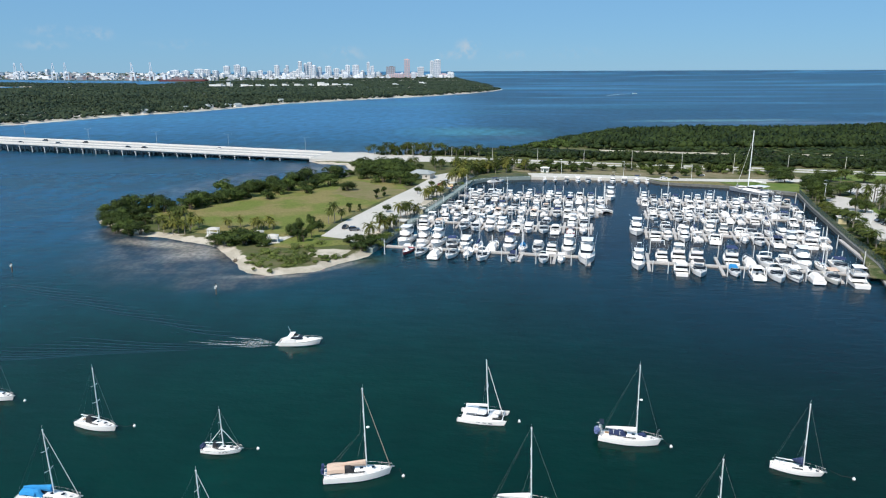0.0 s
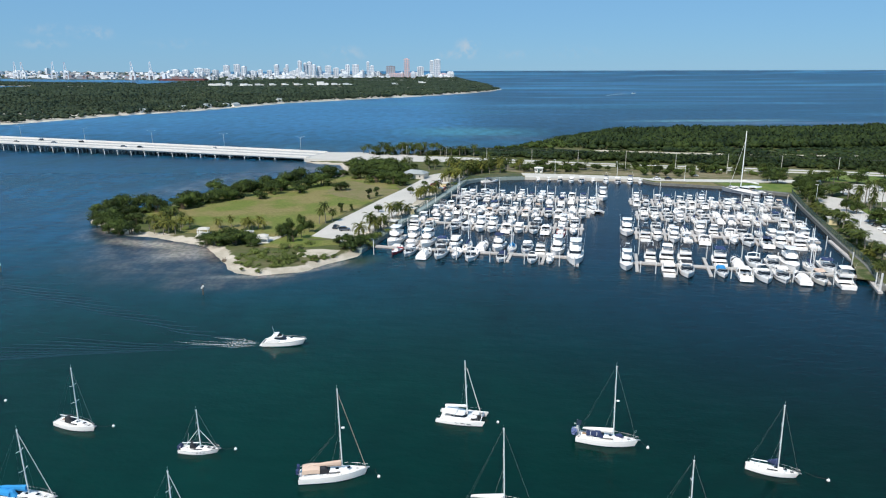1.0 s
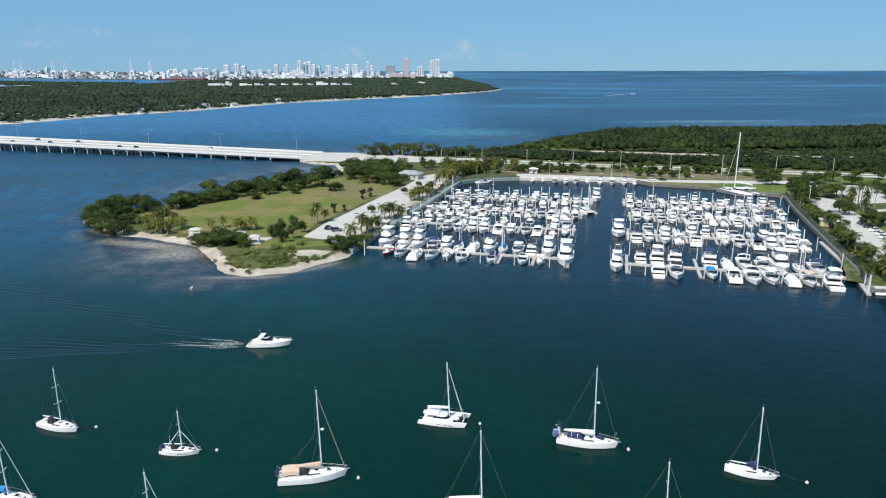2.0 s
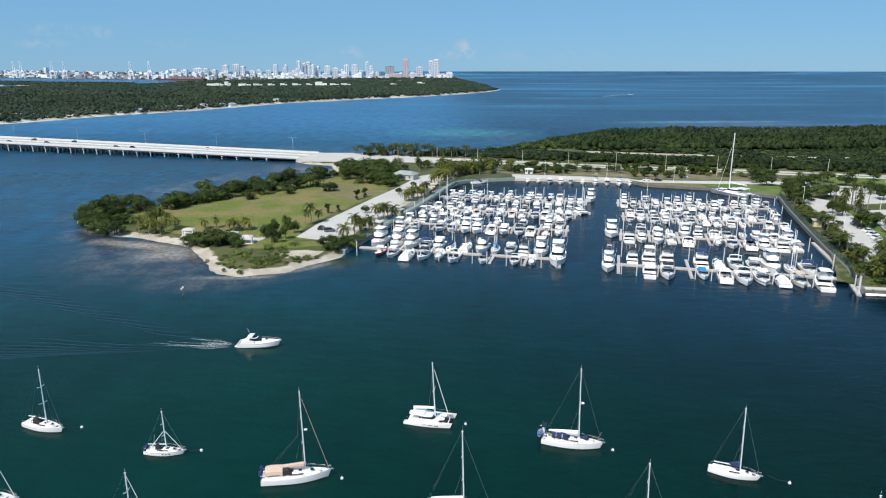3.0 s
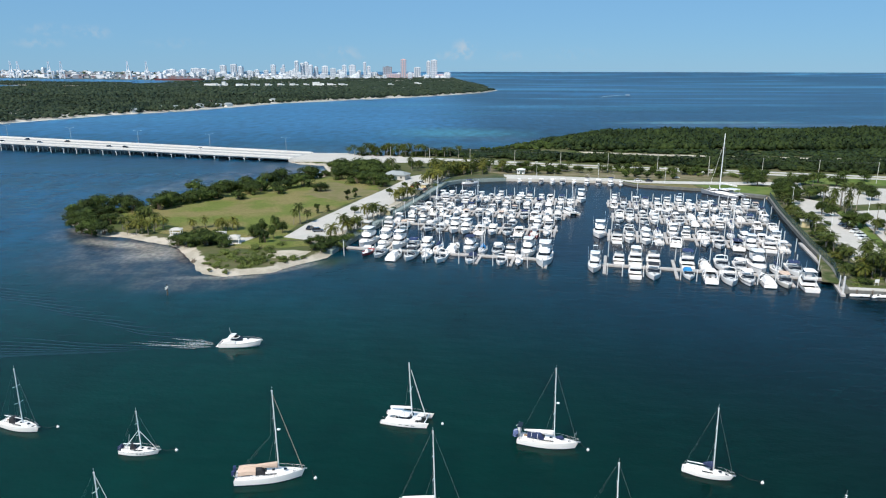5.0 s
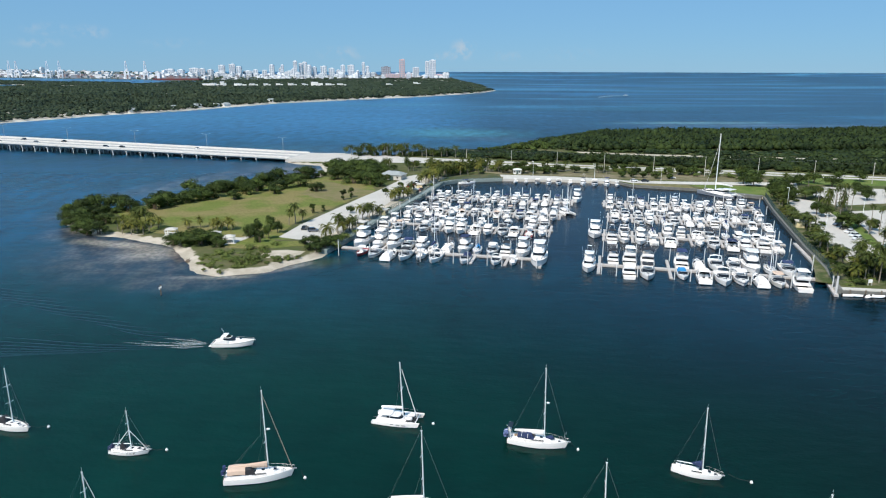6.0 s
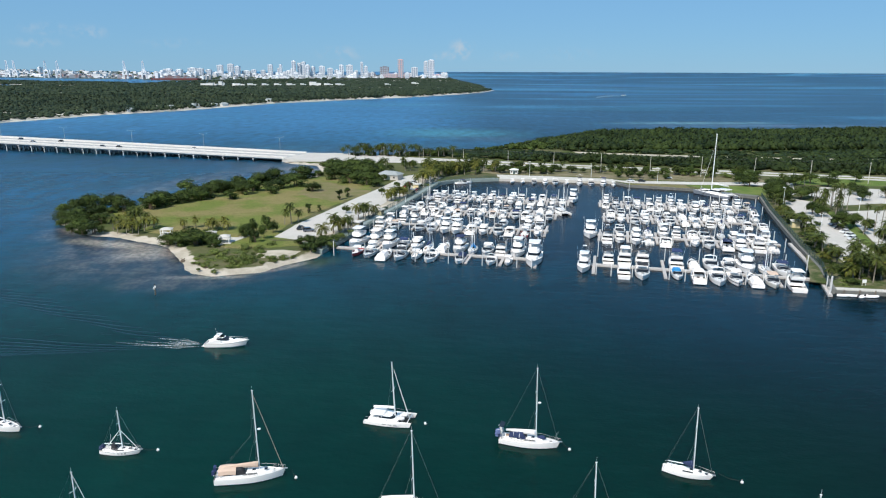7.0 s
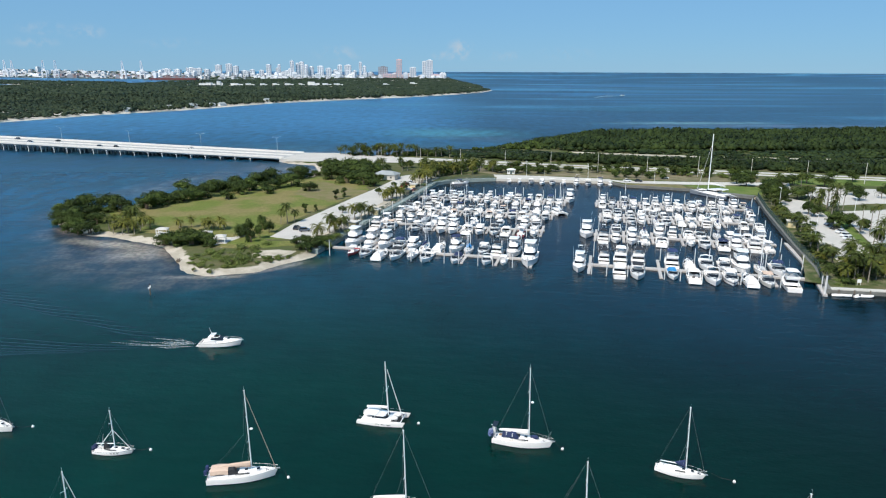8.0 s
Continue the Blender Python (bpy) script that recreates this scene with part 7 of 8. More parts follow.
rng = random.Random(3)
BIG = dict(yacht=3.5, cruiser=4.4, console=1, sail=0.6)
MID = dict(yacht=3, cruiser=4, console=2, sail=0.6)
SMALL = dict(yacht=1.8, cruiser=4.4, console=3.6, sail=0.6)
LABEL = "pale floating dock with fingers and white pilings"
dock((50.5, 221.5), (-20.5, 238.3), LABEL, (12.0, 10.5), rng, BIG, spread=5.7, berths=row(
    1, ("yacht", 0, 68.0, -1, 1.0), ("yacht", 2, 61.2, -1, 1.0), ("yacht", 1, 55.8, -1, 0.98), ("cruiser", 0, 50.2, -1, 1.05), ("yacht", 3, 45.3, -1, 0.95), ("sail", 0, 40.2, 1, 0.98), ("cruiser", 2, 35.0, 1, 1.1),
    ("yacht", 4, 29.4, -1, 0.95), ("sail", 1, 24.4, -1, 0.9), ("cruiser", 1, 19.2, -1, 1.05), ("yacht", 5, 14.2, 1, 0.85), ("yacht", 0, 8.6, -1, 0.92)) + row(
    -1, ("console", 3, 63.4, 1, 1.05), ("cruiser", 1, 58.6, 1, 0.95), ("cruiser", 2, 52.6, -1, 1.12), ("cruiser", 4, 47.4, 1, 1.05), ("console", 0, 42.0, 1, 1.05), ("cruiser", 6, 36.6, 1, 1.1), ("cruiser", 3, 26.3, 1, 1.0), ("cruiser", 6, 16.0, 1, 0.88), ("console", 2, 10.2, 1, 1.0)))
dock((60, 264.5), (-10.5, 280.5), LABEL, (9.0, 10.0), rng, MID, spread=5.3)
dock((69, 294.5), (-1.5, 309.5), LABEL, (8.6, 8.6), rng, SMALL)
dock((80, 325), (8.5, 340.4), LABEL, (8.2, 8.2), rng, SMALL)
dock((66.5, 216), (133, 199.2), LABEL, (12.2, 11.0), rng, BIG, spread=5.5, berths=row(
    1, ("yacht", 5, 5.4, 1, 0.85), ("yacht", 2, 10.8, 1, 0.98), ("yacht", 5, 16.5, 1, 1.0), ("yacht", 4, 27.2, 1, 0.98), ("cruiser", 2, 32.6, 1, 1.05), ("cruiser", 6, 38.2, -1, 1.2), ("cruiser", 1, 43.6, -1, 1.05), ("yacht", 0, 49.0, -1, 1.0),
    ("sail", 0, 54.2, -1, 1.0), ("cruiser", 0, 59.8, -1, 1.1)) + row(
    -1, ("yacht", 3, 10.4, -1, 0.95), ("cruiser", 4, 16.0, 1, 1.2), ("cruiser", 7, 26.7, 1, 0.95), ("cruiser", 1, 32.6, -1, 1.12), ("cruiser", 6, 38.4, 1, 1.25), ("cruiser", 1, 43.6, 1, 1.12), ("cruiser", 2, 48.8, -1, 1.12), ("cruiser", 5, 54.0, 1, 1.15), ("yacht", 2, 60.0, -1, 0.98)))
dock((78, 258.5), (142, 242), LABEL, (9.0, 10.0), rng, MID, skip=((0, 1),), spread=5.3)
dock((87.5, 291.5), (152.5, 276), LABEL, (8.6, 8.6), rng, SMALL)
dock((93, 323), (162, 306), LABEL, (8.2, 8.2), rng, SMALL)
# boats singled out by their size and place
big = fishing_yacht(17.5, "large white motor yacht at the end of the dock", name="motor_yacht")
place(big, pose(48.2, 221.0, 0, 0, 0, 257))
place(FLEET["yacht"][1], pose(63.4, 213.0, 0, 0, 0, 255))
place(FLEET["yacht"][0], pose(75.5, 259, 0, 0, 0, 256) @ Matrix.Diagonal((0.95, 1.15, 1, 1)))
cat = catamaran(11.0, 14.0, "white catamaran at the end of the dock", "marina boats")
place(cat, pose(71.5, 299, 0, 0, 0, 282))
place(FLEET["yacht"][0], pose(82.5, 331, 0, 0, 0, 258))
for kind, number, x, y, sc in (("console", 0, 58, 386, 0.95), ("console", 2, 64, 385.5, 1.0), ("cruiser", 1, 70.4, 384.5, 0.95), ("yacht", 3, 76.4, 382, 0.85), ("cruiser", 6, 82.2, 382.5, 1.05), ("console", 0, 88.6, 382, 1.0), ("yacht", 5, 95.4, 379.5, 0.85),
                               ("cruiser", 1, 101.8, 379, 1.1), ("yacht", 4, 108.2, 377.2, 0.85), ("console", 2, 113.4, 375, 1.0)):
    place(FLEET[kind][number], pose(x, y, 0, 0, 0, 258) @ Matrix.Diagonal((sc, sc, sc, 1)))
place(FLEET["cruiser"][0], pose(30.5, 383.0, 0, 0, 0, 20) @ Matrix.Diagonal((0.9, 0.9, 0.9, 1)))


def fence(points, label, h=1.9, step=3.0):
    """A green mesh fence: posts, rails and thin upright bars."""
    root = thing("fence", label, "fence")
    post = None
    bars = Geo()
    for (ax, ay), (bx, by) in zip(points, points[1:]):
        n = max(1, int(math.hypot(bx - ax, by - ay) / step))
        for k in range(n):
            x, y = ax + (bx - ax) * k / n, ay + (by - ay) * k / n
            if post is None:
                post = part("post", Geo().box(-0.06, 0.06, -0.06, 0.06, 0, h, 0.02), GREEN_FENCE, root)
                post.location = (x, y, 1.4)
            else:
                twin(post, "post", root, pose(x, y, 1.4))
            for j in range(7):
                f = (k + j / 7) / n
                u, v = ax + (bx - ax) * f, ay + (by - ay) * f
                bars.add([(u - 0.03, v, 1.45), (u + 0.03, v, 1.45), (u + 0.03, v, 1.4 + h * 0.95), (u - 0.03, v, 1.4 + h * 0.95)], [(0, 1, 2, 3)])
    for z in (1.55, 1.4 + h * 0.5, 1.4 + h * 0.97):
        part("rail", Geo().tube([(x, y, z) for x, y in points], 0.05, 4), GREEN_FENCE, root)
    tagged(part("mesh_panel", bars, GREEN_FENCE, root, "green fence mesh"), kind="stuff")
    return root


fence([(-28, 231), (-14, 279), (-3.4, 314), (7, 352.5), (13.2, 378), (22, 387.5), (35, 392.2), (50, 395.2)], "green mesh fence along the quay promenade")
fence([(-24.3, 230), (-9.9, 278), (0.7, 312.8), (11.2, 351.8), (17.4, 377), (25, 384.3), (36, 388.6), (50, 391.5)], "green guard rail at the water's edge", 1.1)
fence([(177.4, 335), (166.6, 303), (157.8, 274), (146.7, 237), (138.9, 208.5), (130.6, 190)], "green mesh fence along the quay", 2.2)


def shelter(x, y, turn, w, d, h, label):
    """An open picnic shelter: four posts, a hipped roof, table and benches."""
    root = thing("picnic_shelter", label, "shelter", "picnic shelters")
    for sx in (-1, 1):
        for sy in (-1, 1):
            part("post", Geo().box(sx * w * 0.42 - 0.12, sx * w * 0.42 + 0.12, sy * d * 0.42 - 0.12, sy * d * 0.42 + 0.12, 0, h), PAINT_WHITE, root)
    part("roof", Geo().loft([[(-w / 2, -d / 2, h), (w / 2, -d / 2, h), (w / 2, d / 2, h), (-w / 2, d / 2, h)], [(-w / 2, -d / 2, h + 0.15), (w / 2, -d / 2, h + 0.15), (w / 2, d / 2, h + 0.15), (-w / 2, d / 2, h + 0.15)],
                             [(-w * 0.12, -d * 0.05, h + 0.8), (w * 0.12, -d * 0.05, h + 0.8), (w * 0.12, d * 0.05, h + 0.8), (-w * 0.12, d * 0.05, h + 0.8)]]), CONCRETE, root)
    part("floor_slab", Geo().box(-w * 0.6, w * 0.6, -d * 0.6, d * 0.6, -0.1, 0.08), CONCRETE, root)
    part("table", Geo().box(-1, 1, -0.4, 0.4, 0.7, 0.78).box(-0.8, -0.7, -0.3, 0.3, 0, 0.7).box(0.7, 0.8, -0.3, 0.3, 0, 0.7), CONCRETE, root)
    for sy in (-1, 1):
        part("bench", Geo().box(-1, 1, sy * 0.75 - 0.15, sy * 0.75 + 0.15, 0.4, 0.48).box(-0.8, -0.7, sy * 0.75 - 0.1, sy * 0.75 + 0.1, 0, 0.4).box(0.7, 0.8, sy * 0.75 - 0.1, sy * 0.75 + 0.1, 0, 0.4), CONCRETE, root)
    root.matrix_basis = pose(x, y, 1.26, 0, 0, turn)
    return root


shelter(-87.3, 252.6, 8, 4.4, 4, 2.3, "white-roofed picnic shelter near the beach")
shelter(-68.9, 247.5, 8, 4.2, 4, 2.2, "white-roofed picnic shelter behind the bushes")
shelter(-62.0, 241.5, 8, 4.2, 4, 2.2, "pale picnic shelter beside the footpath")


def hut(name, x, y, turn, w, d, h, wall_mat, roof_mat, label, hip=1.0):
    """A small building: walls, door, windows, overhanging roof."""
    root = thing(name, label, "building")
    part("wall", Geo().box(-w / 2, w / 2, -d / 2, d / 2, -0.1, h), wall_mat, root)
    part("roof", Geo().loft([[(-w / 2 - 0.5, -d / 2 - 0.5, h), (w / 2 + 0.5, -d / 2 - 0.5, h), (w / 2 + 0.5, d / 2 + 0.5, h), (-w / 2 - 0.5, d / 2 + 0.5, h)], [(-w / 2 - 0.5, -d / 2 - 0.5, h + 0.2), (w / 2 + 0.5, -d / 2 - 0.5, h + 0.2), (w / 2 + 0.5, d / 2 + 0.5, h + 0.2), (-w / 2 - 0.5, d / 2 + 0.5, h + 0.2)],
                             [(-w * 0.25, -0.1, h + 0.2 + hip), (w * 0.25, -0.1, h + 0.2 + hip), (w * 0.25, 0.1, h + 0.2 + hip), (-w * 0.25, 0.1, h + 0.2 + hip)]]), roof_mat, root)
    part("door", Geo().box(-w * 0.1, w * 0.1 + 0.4, -d / 2 - 0.04, -d / 2 + 0.05, 0, min(2.05, h * 0.85)), GREEN_FENCE, root)
    for sx in (-0.32, 0.32):
        part("window", Geo().box(sx * w - 0.45, sx * w + 0.45, -d / 2 - 0.03, -d / 2 + 0.05, 1.0, min(2.0, h * 0.8)), GLASS, root)
    root.matrix_basis = pose(x, y, 1.25, 0, 0, turn)
    return root


hut("restroom_block", -12, 392, -20, 13, 8, 2.7, CONCRETE, ROOF_GREY, "pale park building with a grey hipped roof", 1.8)
for x, y, t in ((-9.6, 290.5, 70), (-16.2, 265.5, 70), (2.2, 341.5, 70), (4.6, 357.5, 70), (153.8, 231, 72), (160.4, 268, 72)):
    hut("kiosk", x, y, t, 3.4, 3.0, 2.5, YELLOW, CONCRETE, "small pale yellow kiosk beside the quay", 0.3)
hut("dock_house", 62, 412, -14, 4.5, 3.5, 2.6, PAINT_WHITE, PAINT_WHITE, "small white hut on the apron", 0.5)

# power line along the causeway
CABLE = material("dark_cable", (0.12, 0.12, 0.12), 0.6)
pole = thing("utility_pole", "pale concrete utility pole with cross arm", "utility pole", "power line poles")
part("pole", Geo().tube([(0, 0, -0.3), (0, 0, 12)], 0.2, 7, 0.13), CONCRETE, pole)
part("cross_arm", Geo().box(-0.08, 0.08, -1.2, 1.2, 11.3, 11.5, 0.02), CONCRETE, pole)
for sy in (-1, 1):
    part("insulator", Geo().tube([(0, sy * 1.1, 11.5), (0, sy * 1.1, 11.8)], 0.06, 6), RUBBER, pole)
line = [(-20, 452), (6, 445), (32, 438), (60, 431), (88, 425), (116, 418), (144, 410), (172, 402), (200, 394), (228, 385), (256, 376)]
for x, y in line:
    place(pole, pose(x, y, 1.2, 0, 0, -15))
cable = thing("power_line", "thin sagging power cables between poles", "cable")
for sy in (-1.1, 1.1):
    for (ax, ay), (bx, by) in zip(line, line[1:]):
        pts = [(ax + (bx - ax) * f, ay + (by - ay) * f + sy, 13.0 - 1.0 * math.sin(math.pi * f)) for f in (0, 0.25, 0.5, 0.75, 1)]
        part("span", Geo().tube(pts, 0.02, 3), CABLE, cable)
lamp = thing("street_lamp", "tall thin white street lamp beside the car park", "street lamp", "park street lamps")
part("pole", Geo().tube([(0, 0, -0.2), (0, 0, 9)], 0.1, 6, 0.07), ALU, lamp)
part("lamp_head", Geo().box(-0.2, 1.0, -0.15, 0.15, 8.95, 9.1, 0.03), ALU, lamp)
for x, y in ((70, 401), (104, 390), (138, 376), (176, 310), (160, 249), (152, 216), (196, 285), (210, 240)):
    place(lamp, pose(x, y, 1.2, 0, 0, 160))

# small craft and fittings along the near sea wall
dinghy = thing("dinghy", "small white inflatable dinghy tied to the sea wall", "boat", "dinghies")
for sy in (-1, 1):
    part("tube", Geo().tube([(-1.7, sy * 0.62, 0.25), (0.8, sy * 0.62, 0.28), (1.5, sy * 0.35, 0.4), (1.8, 0, 0.48)], 0.22, 8), GELCOAT, dinghy, smooth=True)
part("floor", Geo().box(-1.6, 1.2, -0.5, 0.5, 0.1, 0.16), DECK_WHITE, dinghy)
part("outboard_motor", Geo().box(-2.0, -1.65, -0.15, 0.15, 0.3, 0.85, 0.06).box(-1.95, -1.8, -0.05, 0.05, -0.4, 0.3), RUBBER, dinghy)
for x, y, t in ((131.8, 184.3, -9), (137.0, 183.4, 20), (139.6, 183.3, -8), (134.4, 184.0, 172)):
    place(dinghy, pose(x, y, 0, 0, 0, t))
corner_pile = single("corner_piling", Geo().tube([(0, 0, -2), (0, 0, 5.4), (0, 0, 5.7)], 0.3, 9, 0.26), PILE, "thick white piling at the corner of the quay", "piling")
corner_pile.location = (128.6, 185.2, 0)
for i in range(12):
    fender = single("fender_pile", Geo().tube([(0, 0, -1.5), (0, 0, 1.5)], 0.16, 7), BARK, "dark timber fender pile on the sea wall", "piling", "fender piles")
    fender.location = (133 + i * 4.2, 186.3 - 0.135 * (4 + i * 4.2), 0)
notice = thing("notice_board", "small white notice board on the lawn by the sea wall", "sign")
part("board", Geo().box(-0.9, 0.9, -0.05, 0.05, 1.0, 2.3, 0.03), PAINT_WHITE, notice)
for sx in (-0.7, 0.7):
    part("post", Geo().box(sx - 0.06, sx + 0.06, 0.05, 0.15, -0.1, 2.2), PAINT_WHITE, notice)
notice.matrix_basis = pose(141.5, 190.5, 1.25) @ Matrix.Diagonal((0.7, 0.7, 0.8, 1))

# channel markers
for x, y in ((-64.8, 185.2), (-137.2, 208.4)):
    mk = thing("channel_marker", "grey pile with a small white board standing in the water", "channel marker", "channel markers")
    part("pile", Geo().tube([(0, 0, -2), (0, 0, 3.0)], 0.17, 8), BARK, mk)
    for dx in (-0.22, 0.22):
        part("board", Geo().box(dx - 0.2, dx + 0.2, -0.24, -0.18, 2.0 + dx, 2.6 + dx, 0.02), PAINT_WHITE, mk)
    part("lantern", Geo().tube([(0, 0, 3.0), (0, 0, 3.4)], 0.1, 6), GLASS, mk)
    mk.location = (x, y, 0)
# motor cruiser under way, and its wake
def sport_cruiser():
    """A sleek open cruiser: wedge-shaped foredeck, raked screen, swept cockpit sides under a forward-leaning arch."""
    L, B, H, Hb = 10.2, 3.2, 1.15, 1.5
    root = thing("cabin_cruiser", "white open motor cruiser under way with a foaming wake", "boat")
    body = part("hull", hull(L, B, H, Hb, 0.92, 0.7, 0.5), GELCOAT, root)
    part("rub_rail", stripe(L, B, H, Hb, 0.86, 0.93, 0.92, 0.7, 0.05), CREAM, body)
    part("foredeck", deck_plate(L, B, H, Hb, 0.3, 0.985, stern=0.92, camber=0.3), GELCOAT, root)
    part("cockpit_floor", deck_plate(L, B, H, Hb, 0.02, 0.34, floor=0.75, stern=0.92, camber=0.01), DECK_WHITE, root)
    wedge = house(-1.3, 4.2, 2.75, 1.0, 1.1, 2.0, 0.0, 3.3, 0.3)
    part("trunk_cabin", Geo().loft([wedge(0), wedge(0.5), [(x, y * 0.85, z) for x, y, z in wedge(1)]]), GELCOAT, root)
    screen = house(-2.3, 0.9, 2.5, 1.9, 1.85, 2.5, 0.2, 1.3, 0.25)
    part("windscreen", Geo().loft([screen(0), screen(1)], cap=False), GLASS, root, "dark raked windscreen")
    part("screen_frame", Geo().loft([screen(0.93, 0.03), screen(1.05, 0.03)], cap=False), GELCOAT, root)
    for sy in (-1, 1):
        y0, y1 = sorted((sy * 1.28, sy * 1.5))
        part("cockpit_coaming", Geo().loft([[(-5.0, y, 1.0), (-0.9, y, 1.0), (-0.9, y, 1.9), (-2.3, y, 2.15), (-4.2, y, 1.35)] for y in (y0, y1)]), GELCOAT, root)
        part("radar_arch", Geo().loft([[(-3.6, sy * 1.4, 1.5), (-2.2, sy * 1.4, 1.9), (-2.2, sy * 1.26, 1.9), (-3.6, sy * 1.26, 1.5)], [(-2.5, sy * 1.22, 2.95), (-1.6, sy * 1.22, 2.95), (-1.6, sy * 1.08, 2.95), (-2.5, sy * 1.08, 2.95)]]), GELCOAT, root)
        part("seat", Geo().box(-2.2, -1.7, sy * 0.6 - 0.3, sy * 0.6 + 0.3, 0.75, 1.8, 0.08), BLACK_CANVAS, root)
    part("hard_top", Geo().loft([[(-2.6, -1.24, 2.9), (-1.3, -1.2, 2.95), (-1.3, 1.2, 2.95), (-2.6, 1.24, 2.9)], [(-2.5, -1.1, 3.06), (-1.45, -1.05, 3.1), (-1.45, 1.05, 3.1), (-2.5, 1.1, 3.06)]]), GELCOAT, root)
    part("radar_dome", Geo().blob((-2.1, 0, 3.25), (0.3, 0.3, 0.17), 10, 5), GELCOAT, root, smooth=True)
    part("antenna", Geo().tube([(-2.5, 1.0, 3.0), (-3.0, 1.05, 4.6)], 0.025, 4), ALU, root)
    part("bench", Geo().box(-4.5, -3.8, -1.2, 1.2, 0.75, 1.25, 0.08), WHITE_CANVAS, root)
    part("hatch", Geo().box(1.5, 2.0, -0.27, 0.27, 1.78, 1.88, 0.03), GLASS, root)
    part("swim_platform", Geo().box(-5.8, -5.05, -1.25, 1.25, 0.25, 0.36, 0.03), DECK_WHITE, root)
    part("bow_rail", rail(L, B, H, Hb, 0.5, stern=0.92, h=0.5), STEEL, root)
    part("anchor", Geo().box(4.9, 5.35, -0.12, 0.12, 1.35, 1.5, 0.03), STEEL, root)
    return root


place(sport_cruiser(), pose(-33.2, 148.3, 0.12, 0, -2.5, -3) @ Matrix.Diagonal((0.98, 1, 0.86, 1)))
RIPPLE = material("ruffled_wake_water", (0.0035, 0.0270, 0.0310), 0.16, spread=0.1, scale=4, spec=0.3)
FOAM = material("white_sea_foam", (0.75, 0.80, 0.80), 0.8, spread=0.1, scale=2)
n, l = FOAM.node_tree.nodes, FOAM.node_tree.links
holes, gap = n.new("ShaderNodeTexNoise"), n.new("ShaderNodeMapRange")
holes.inputs["Scale"].default_value, holes.inputs["Detail"].default_value = 2.6, 10
gap.inputs[1].default_value, gap.inputs[2].default_value = 0.40, 0.95
l.new(n["Geometry"].outputs["Position"] if "Geometry" in n else n.new("ShaderNodeNewGeometry").outputs["Position"], holes.inputs["Vector"])
l.new(holes.outputs[0], gap.inputs[0]), l.new(gap.outputs[0], n["Principled BSDF"].inputs["Alpha"])


def ribbon(points, width, high):
    """A long low ridge on the water that follows a line and fades at both ends."""
    g, rings = Geo(), []
    pts = [Vector(p) for p in points]
    for i, p in enumerate(pts):
        f = i / (len(pts) - 1)
        way = (pts[min(i + 1, len(pts) - 1)] - pts[max(i - 1, 0)]).normalized()
        side = Vector((-way.y, way.x, 0))
        w, h = width * (0.5 + 0.5 * math.sin(math.pi * f)), high * math.sin(math.pi * min(1, max(0.0, f))) ** 0.7
        rings.append([tuple(p + side * u * w + Vector((0, 0, -0.03 + h * (0.5 + 0.5 * math.cos(math.pi * u))))) for u in (-1, -0.6, -0.2, 0.2, 0.6, 1)])
    g.loft(rings, cap=False, closed=False)
    return g


far_boat = express_cruiser(12.0, "small white motor boat far out on the open water", None)
place(far_boat, pose(480, 1745, 0.2, 0, 0, 8))
far_wake = thing("boat_wake", "thin white wake trailing far out on the sea", "wake")
part("foam", ribbon([(474 - 7 * i, 1744 - 3.0 * i - 0.5 * i * i, 0.1) for i in range(14)], 4.0, 0.5), material("churned_far_water", (0.42, 0.52, 0.56), 0.7, spread=0.3, scale=20), far_wake, smooth=True)
driftwood = single("driftwood", Geo().tube([(-1.8, 0.2, 0.1), (-0.6, -0.1, 0.35), (0.8, 0.2, 0.25), (2.0, -0.2, 0.5)], 0.28, 7, 0.1).tube([(0.2, 0, 0.3), (0.9, 0.9, 0.9)], 0.14, 6, 0.04).tube([(-0.9, 0, 0.3), (-1.2, -0.8, 0.8)], 0.12, 6, 0.04).blob((-0.8, 0.4, 0.3), (1.0, 0.8, 0.5), 8, 4, 0.7, 3), BARK, "dark brown driftwood heap at the edge of the beach", "driftwood")
driftwood.matrix_basis = pose(-69.4, 220.6, 0.05, 0, 0, 110)
wake = thing("boat_wake", "white foam and spreading ripples behind the motor cruiser", "wake")
rng = random.Random(9)
for k in range(9):
    reach = (8, 13, 19, 15, 24, 10, 20, 7, 14)[k]
    pts = [(-38.8 - reach * f, 148.7 + (k - 4) * (0.24 + 0.62 * f) + 1.6 * f * f + 0.4 * math.sin(5 * f + 2.3 * k), 0.0) for f in (i / 14 for i in range(15))]
    part("foam", ribbon(pts, 0.26 + 0.14 * (k % 3), 0.07), FOAM, wake, smooth=True)
part("foam", ribbon([(-39.5, 149.2, 0), (-42, 149.3, 0), (-45, 149.5, 0), (-49, 149.8, 0)], 1.3, 0.1), FOAM, wake, smooth=True)
part("foam", ribbon([(-38.5, 147.6, 0), (-36, 147.3, 0), (-33, 147.25, 0), (-30, 147.7, 0)], 0.45, 0.1), FOAM, wake, smooth=True)
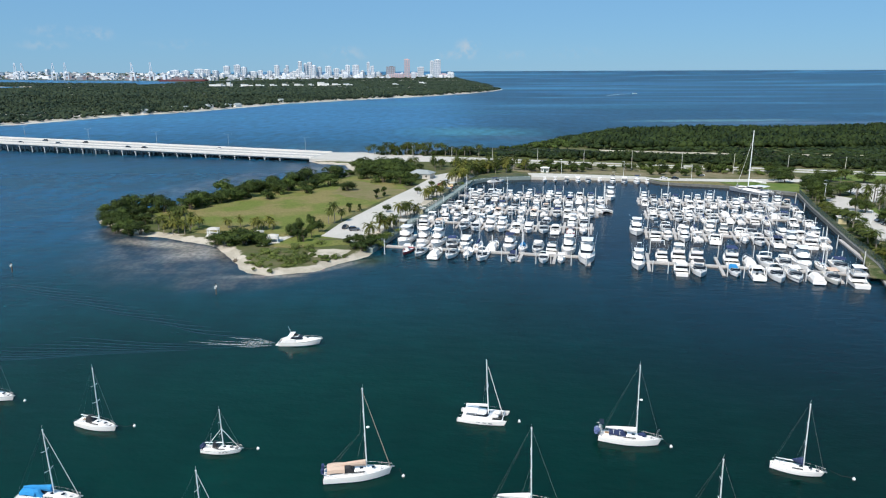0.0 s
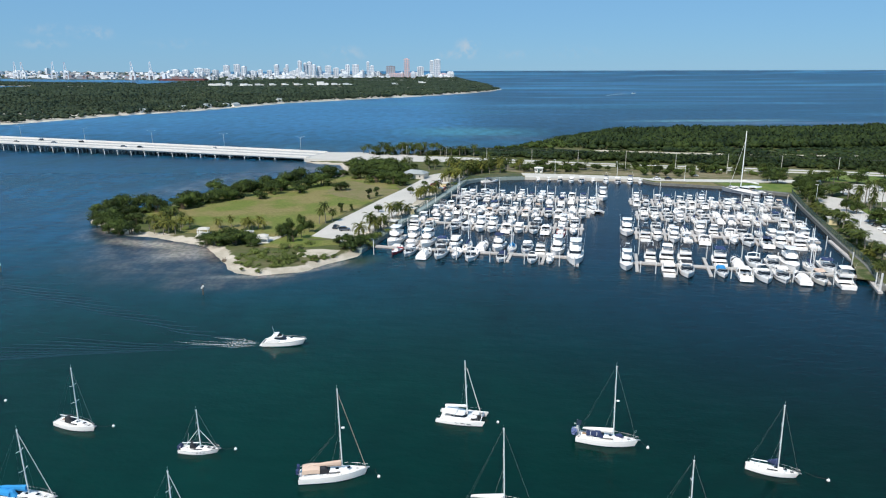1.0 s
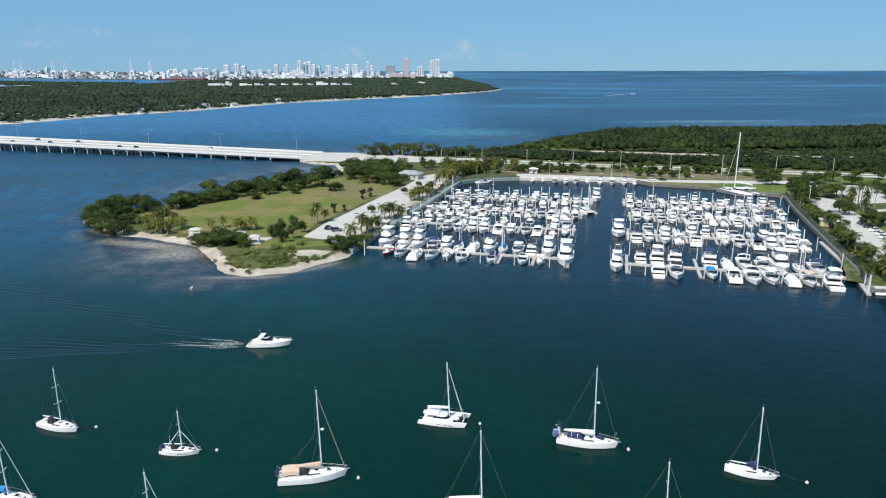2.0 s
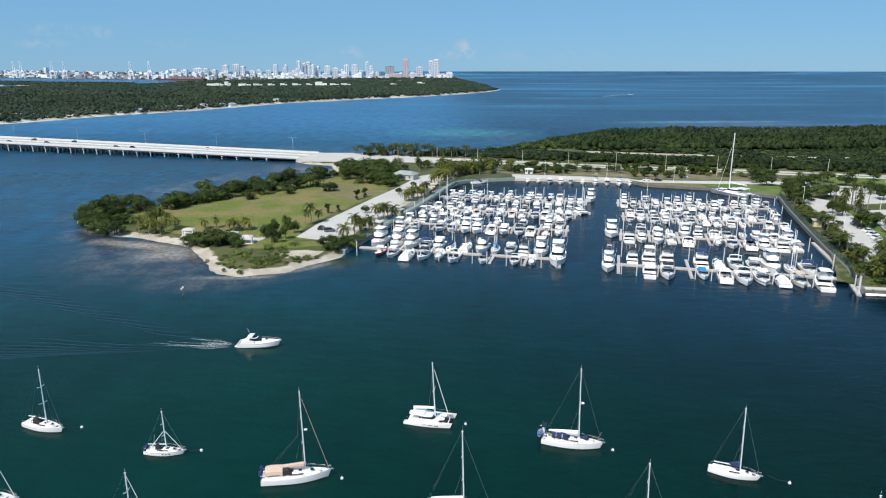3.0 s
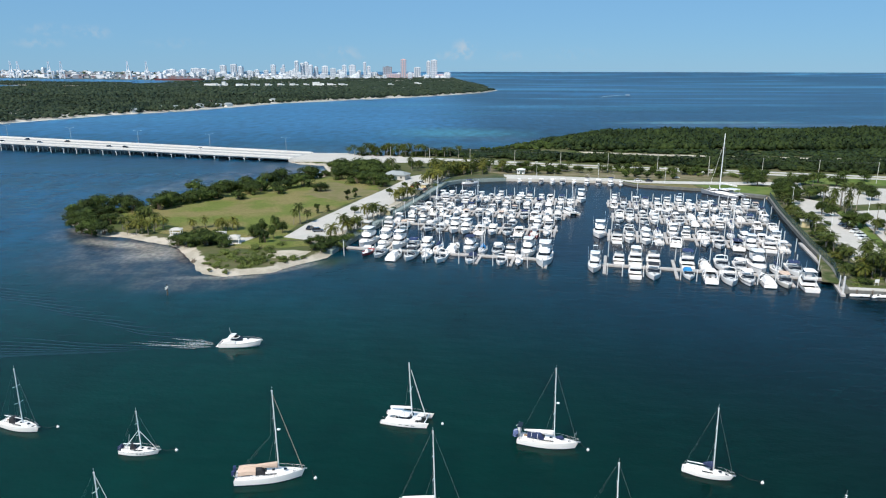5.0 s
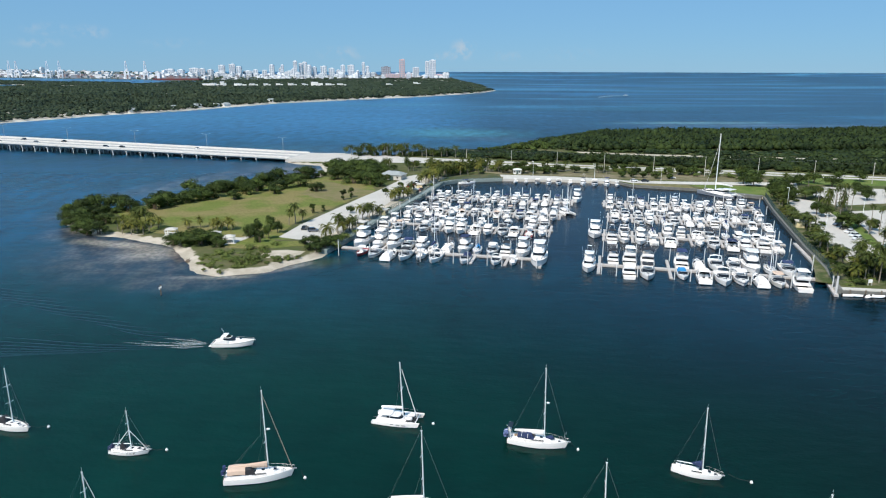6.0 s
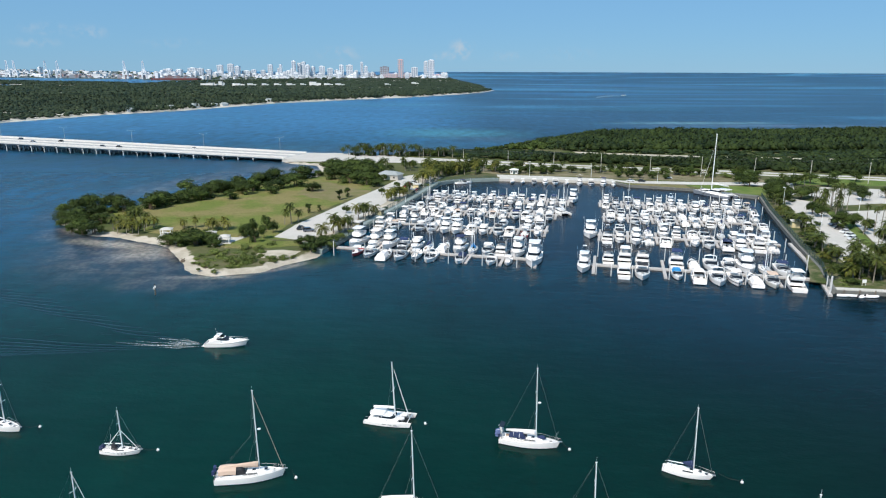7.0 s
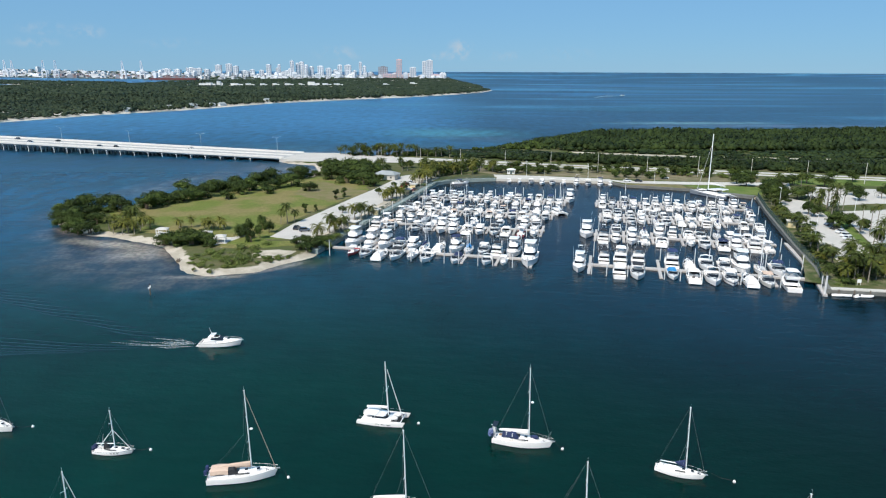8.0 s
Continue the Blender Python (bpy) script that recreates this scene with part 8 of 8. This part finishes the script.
# long ripples that trail astern, in two arms
for k in range(9):
    a, b = Vector((-42 - 4.5 * k, 146.6 - 0.5 * k, 0)), Vector((-92 - 4.0 * k, 153.5 - 1.9 * k, 0))
    pts = [a.lerp(b, f) + Vector((0, -0.7 * math.sin(math.pi * f) + 0.25 * math.sin(9 * f + k), 0)) for f in (i / 24 for i in range(25))]
    part("ripple", ribbon(pts, 0.5, 0.12), RIPPLE, wake, smooth=True)
for k in range(11):
    a = Vector((-44 - 6.0 * k, 152.0 + 3.7 * k, 0))
    b = a + Vector((-22 - 2.0 * k, 6.5 + 0.5 * k, 0))
    pts = [a.lerp(b, f) + Vector((0, -0.9 * math.sin(math.pi * f) + 0.25 * math.sin(7 * f + 1.7 * k), 0)) for f in (i / 24 for i in range(25))]
    part("ripple", ribbon(pts, 0.5, 0.10), RIPPLE, wake, smooth=True)


# ---- faint fair-weather clouds on a backdrop behind everything ----
def cloud_material():
    m = bpy.data.materials.new("distant_clouds")
    m.use_nodes = True
    n, l = m.node_tree.nodes, m.node_tree.links
    n.remove(n["Principled BSDF"])
    out = n["Material Output"]
    clear, glow, mix = n.new("ShaderNodeBsdfTransparent"), n.new("ShaderNodeEmission"), n.new("ShaderNodeMixShader")
    glow.inputs[0].default_value, glow.inputs[1].default_value = (0.62, 0.70, 0.78, 1), 0.85
    pos = n.new("ShaderNodeNewGeometry").outputs["Position"]
    puff = n.new("ShaderNodeTexNoise")
    puff.inputs["Scale"].default_value, puff.inputs["Detail"].default_value = 0.016, 7
    l.new(pos, puff.inputs["Vector"])
    total = None
    for x, z, rx, rz, strong in CLOUDS:
        mp = n.new("ShaderNodeMapping")
        mp.vector_type = "TEXTURE"
        mp.inputs["Location"].default_value, mp.inputs["Scale"].default_value = (x, 4800, z), (rx, 1e6, rz)
        l.new(pos, mp.inputs["Vector"])
        ln = n.new("ShaderNodeVectorMath")
        ln.operation = "LENGTH"
        l.new(mp.outputs[0], ln.inputs[0])
        near = n.new("ShaderNodeMapRange")
        near.interpolation_type = "SMOOTHSTEP"
        near.inputs[1].default_value, near.inputs[2].default_value, near.inputs[4].default_value = 1.0, 0.1, strong
        l.new(ln.outputs["Value"], near.inputs[0])
        if total is None:
            total = near.outputs[0]
        else:
            add = n.new("ShaderNodeMath")
            add.operation = "MAXIMUM"
            l.new(total, add.inputs[0]), l.new(near.outputs[0], add.inputs[1])
            total = add.outputs[0]
    shape = n.new("ShaderNodeMapRange")
    shape.interpolation_type = "SMOOTHSTEP"
    shape.inputs[1].default_value, shape.inputs[2].default_value = 0.40, 0.66
    l.new(puff.outputs[0], shape.inputs[0])
    both = n.new("ShaderNodeMath")
    both.operation = "MULTIPLY"
    l.new(total, both.inputs[0]), l.new(shape.outputs[0], both.inputs[1])
    l.new(both.outputs[0], mix.inputs[0]), l.new(clear.outputs[0], mix.inputs[1]), l.new(glow.outputs[0], mix.inputs[2])
    l.new(mix.outputs[0], out.inputs[0])
    return m


# middle, half width, half height, strength
CLOUDS = [(175, 195, 115, 95, 0.66), (110, 150, 190, 45, 0.44), (-640, 165, 220, 70, 0.31), (-2330, 300, 190, 70, 0.34), (-2620, 320, 220, 60, 0.30), (-2700, 230, 260, 45, 0.28), (480, 150, 200, 45, 0.19), (900, 170, 260, 60, 0.14), (-1800, 230, 300, 50, 0.14)]
backdrop = single("backdrop", Geo().add([(-3600, 4800, 46), (3600, 4800, 46), (3600, 4800, 700), (-3600, 4800, 700)], [(0, 1, 2, 3)]), cloud_material(), "faint white clouds low over the far horizon", "sky", kind="structure")
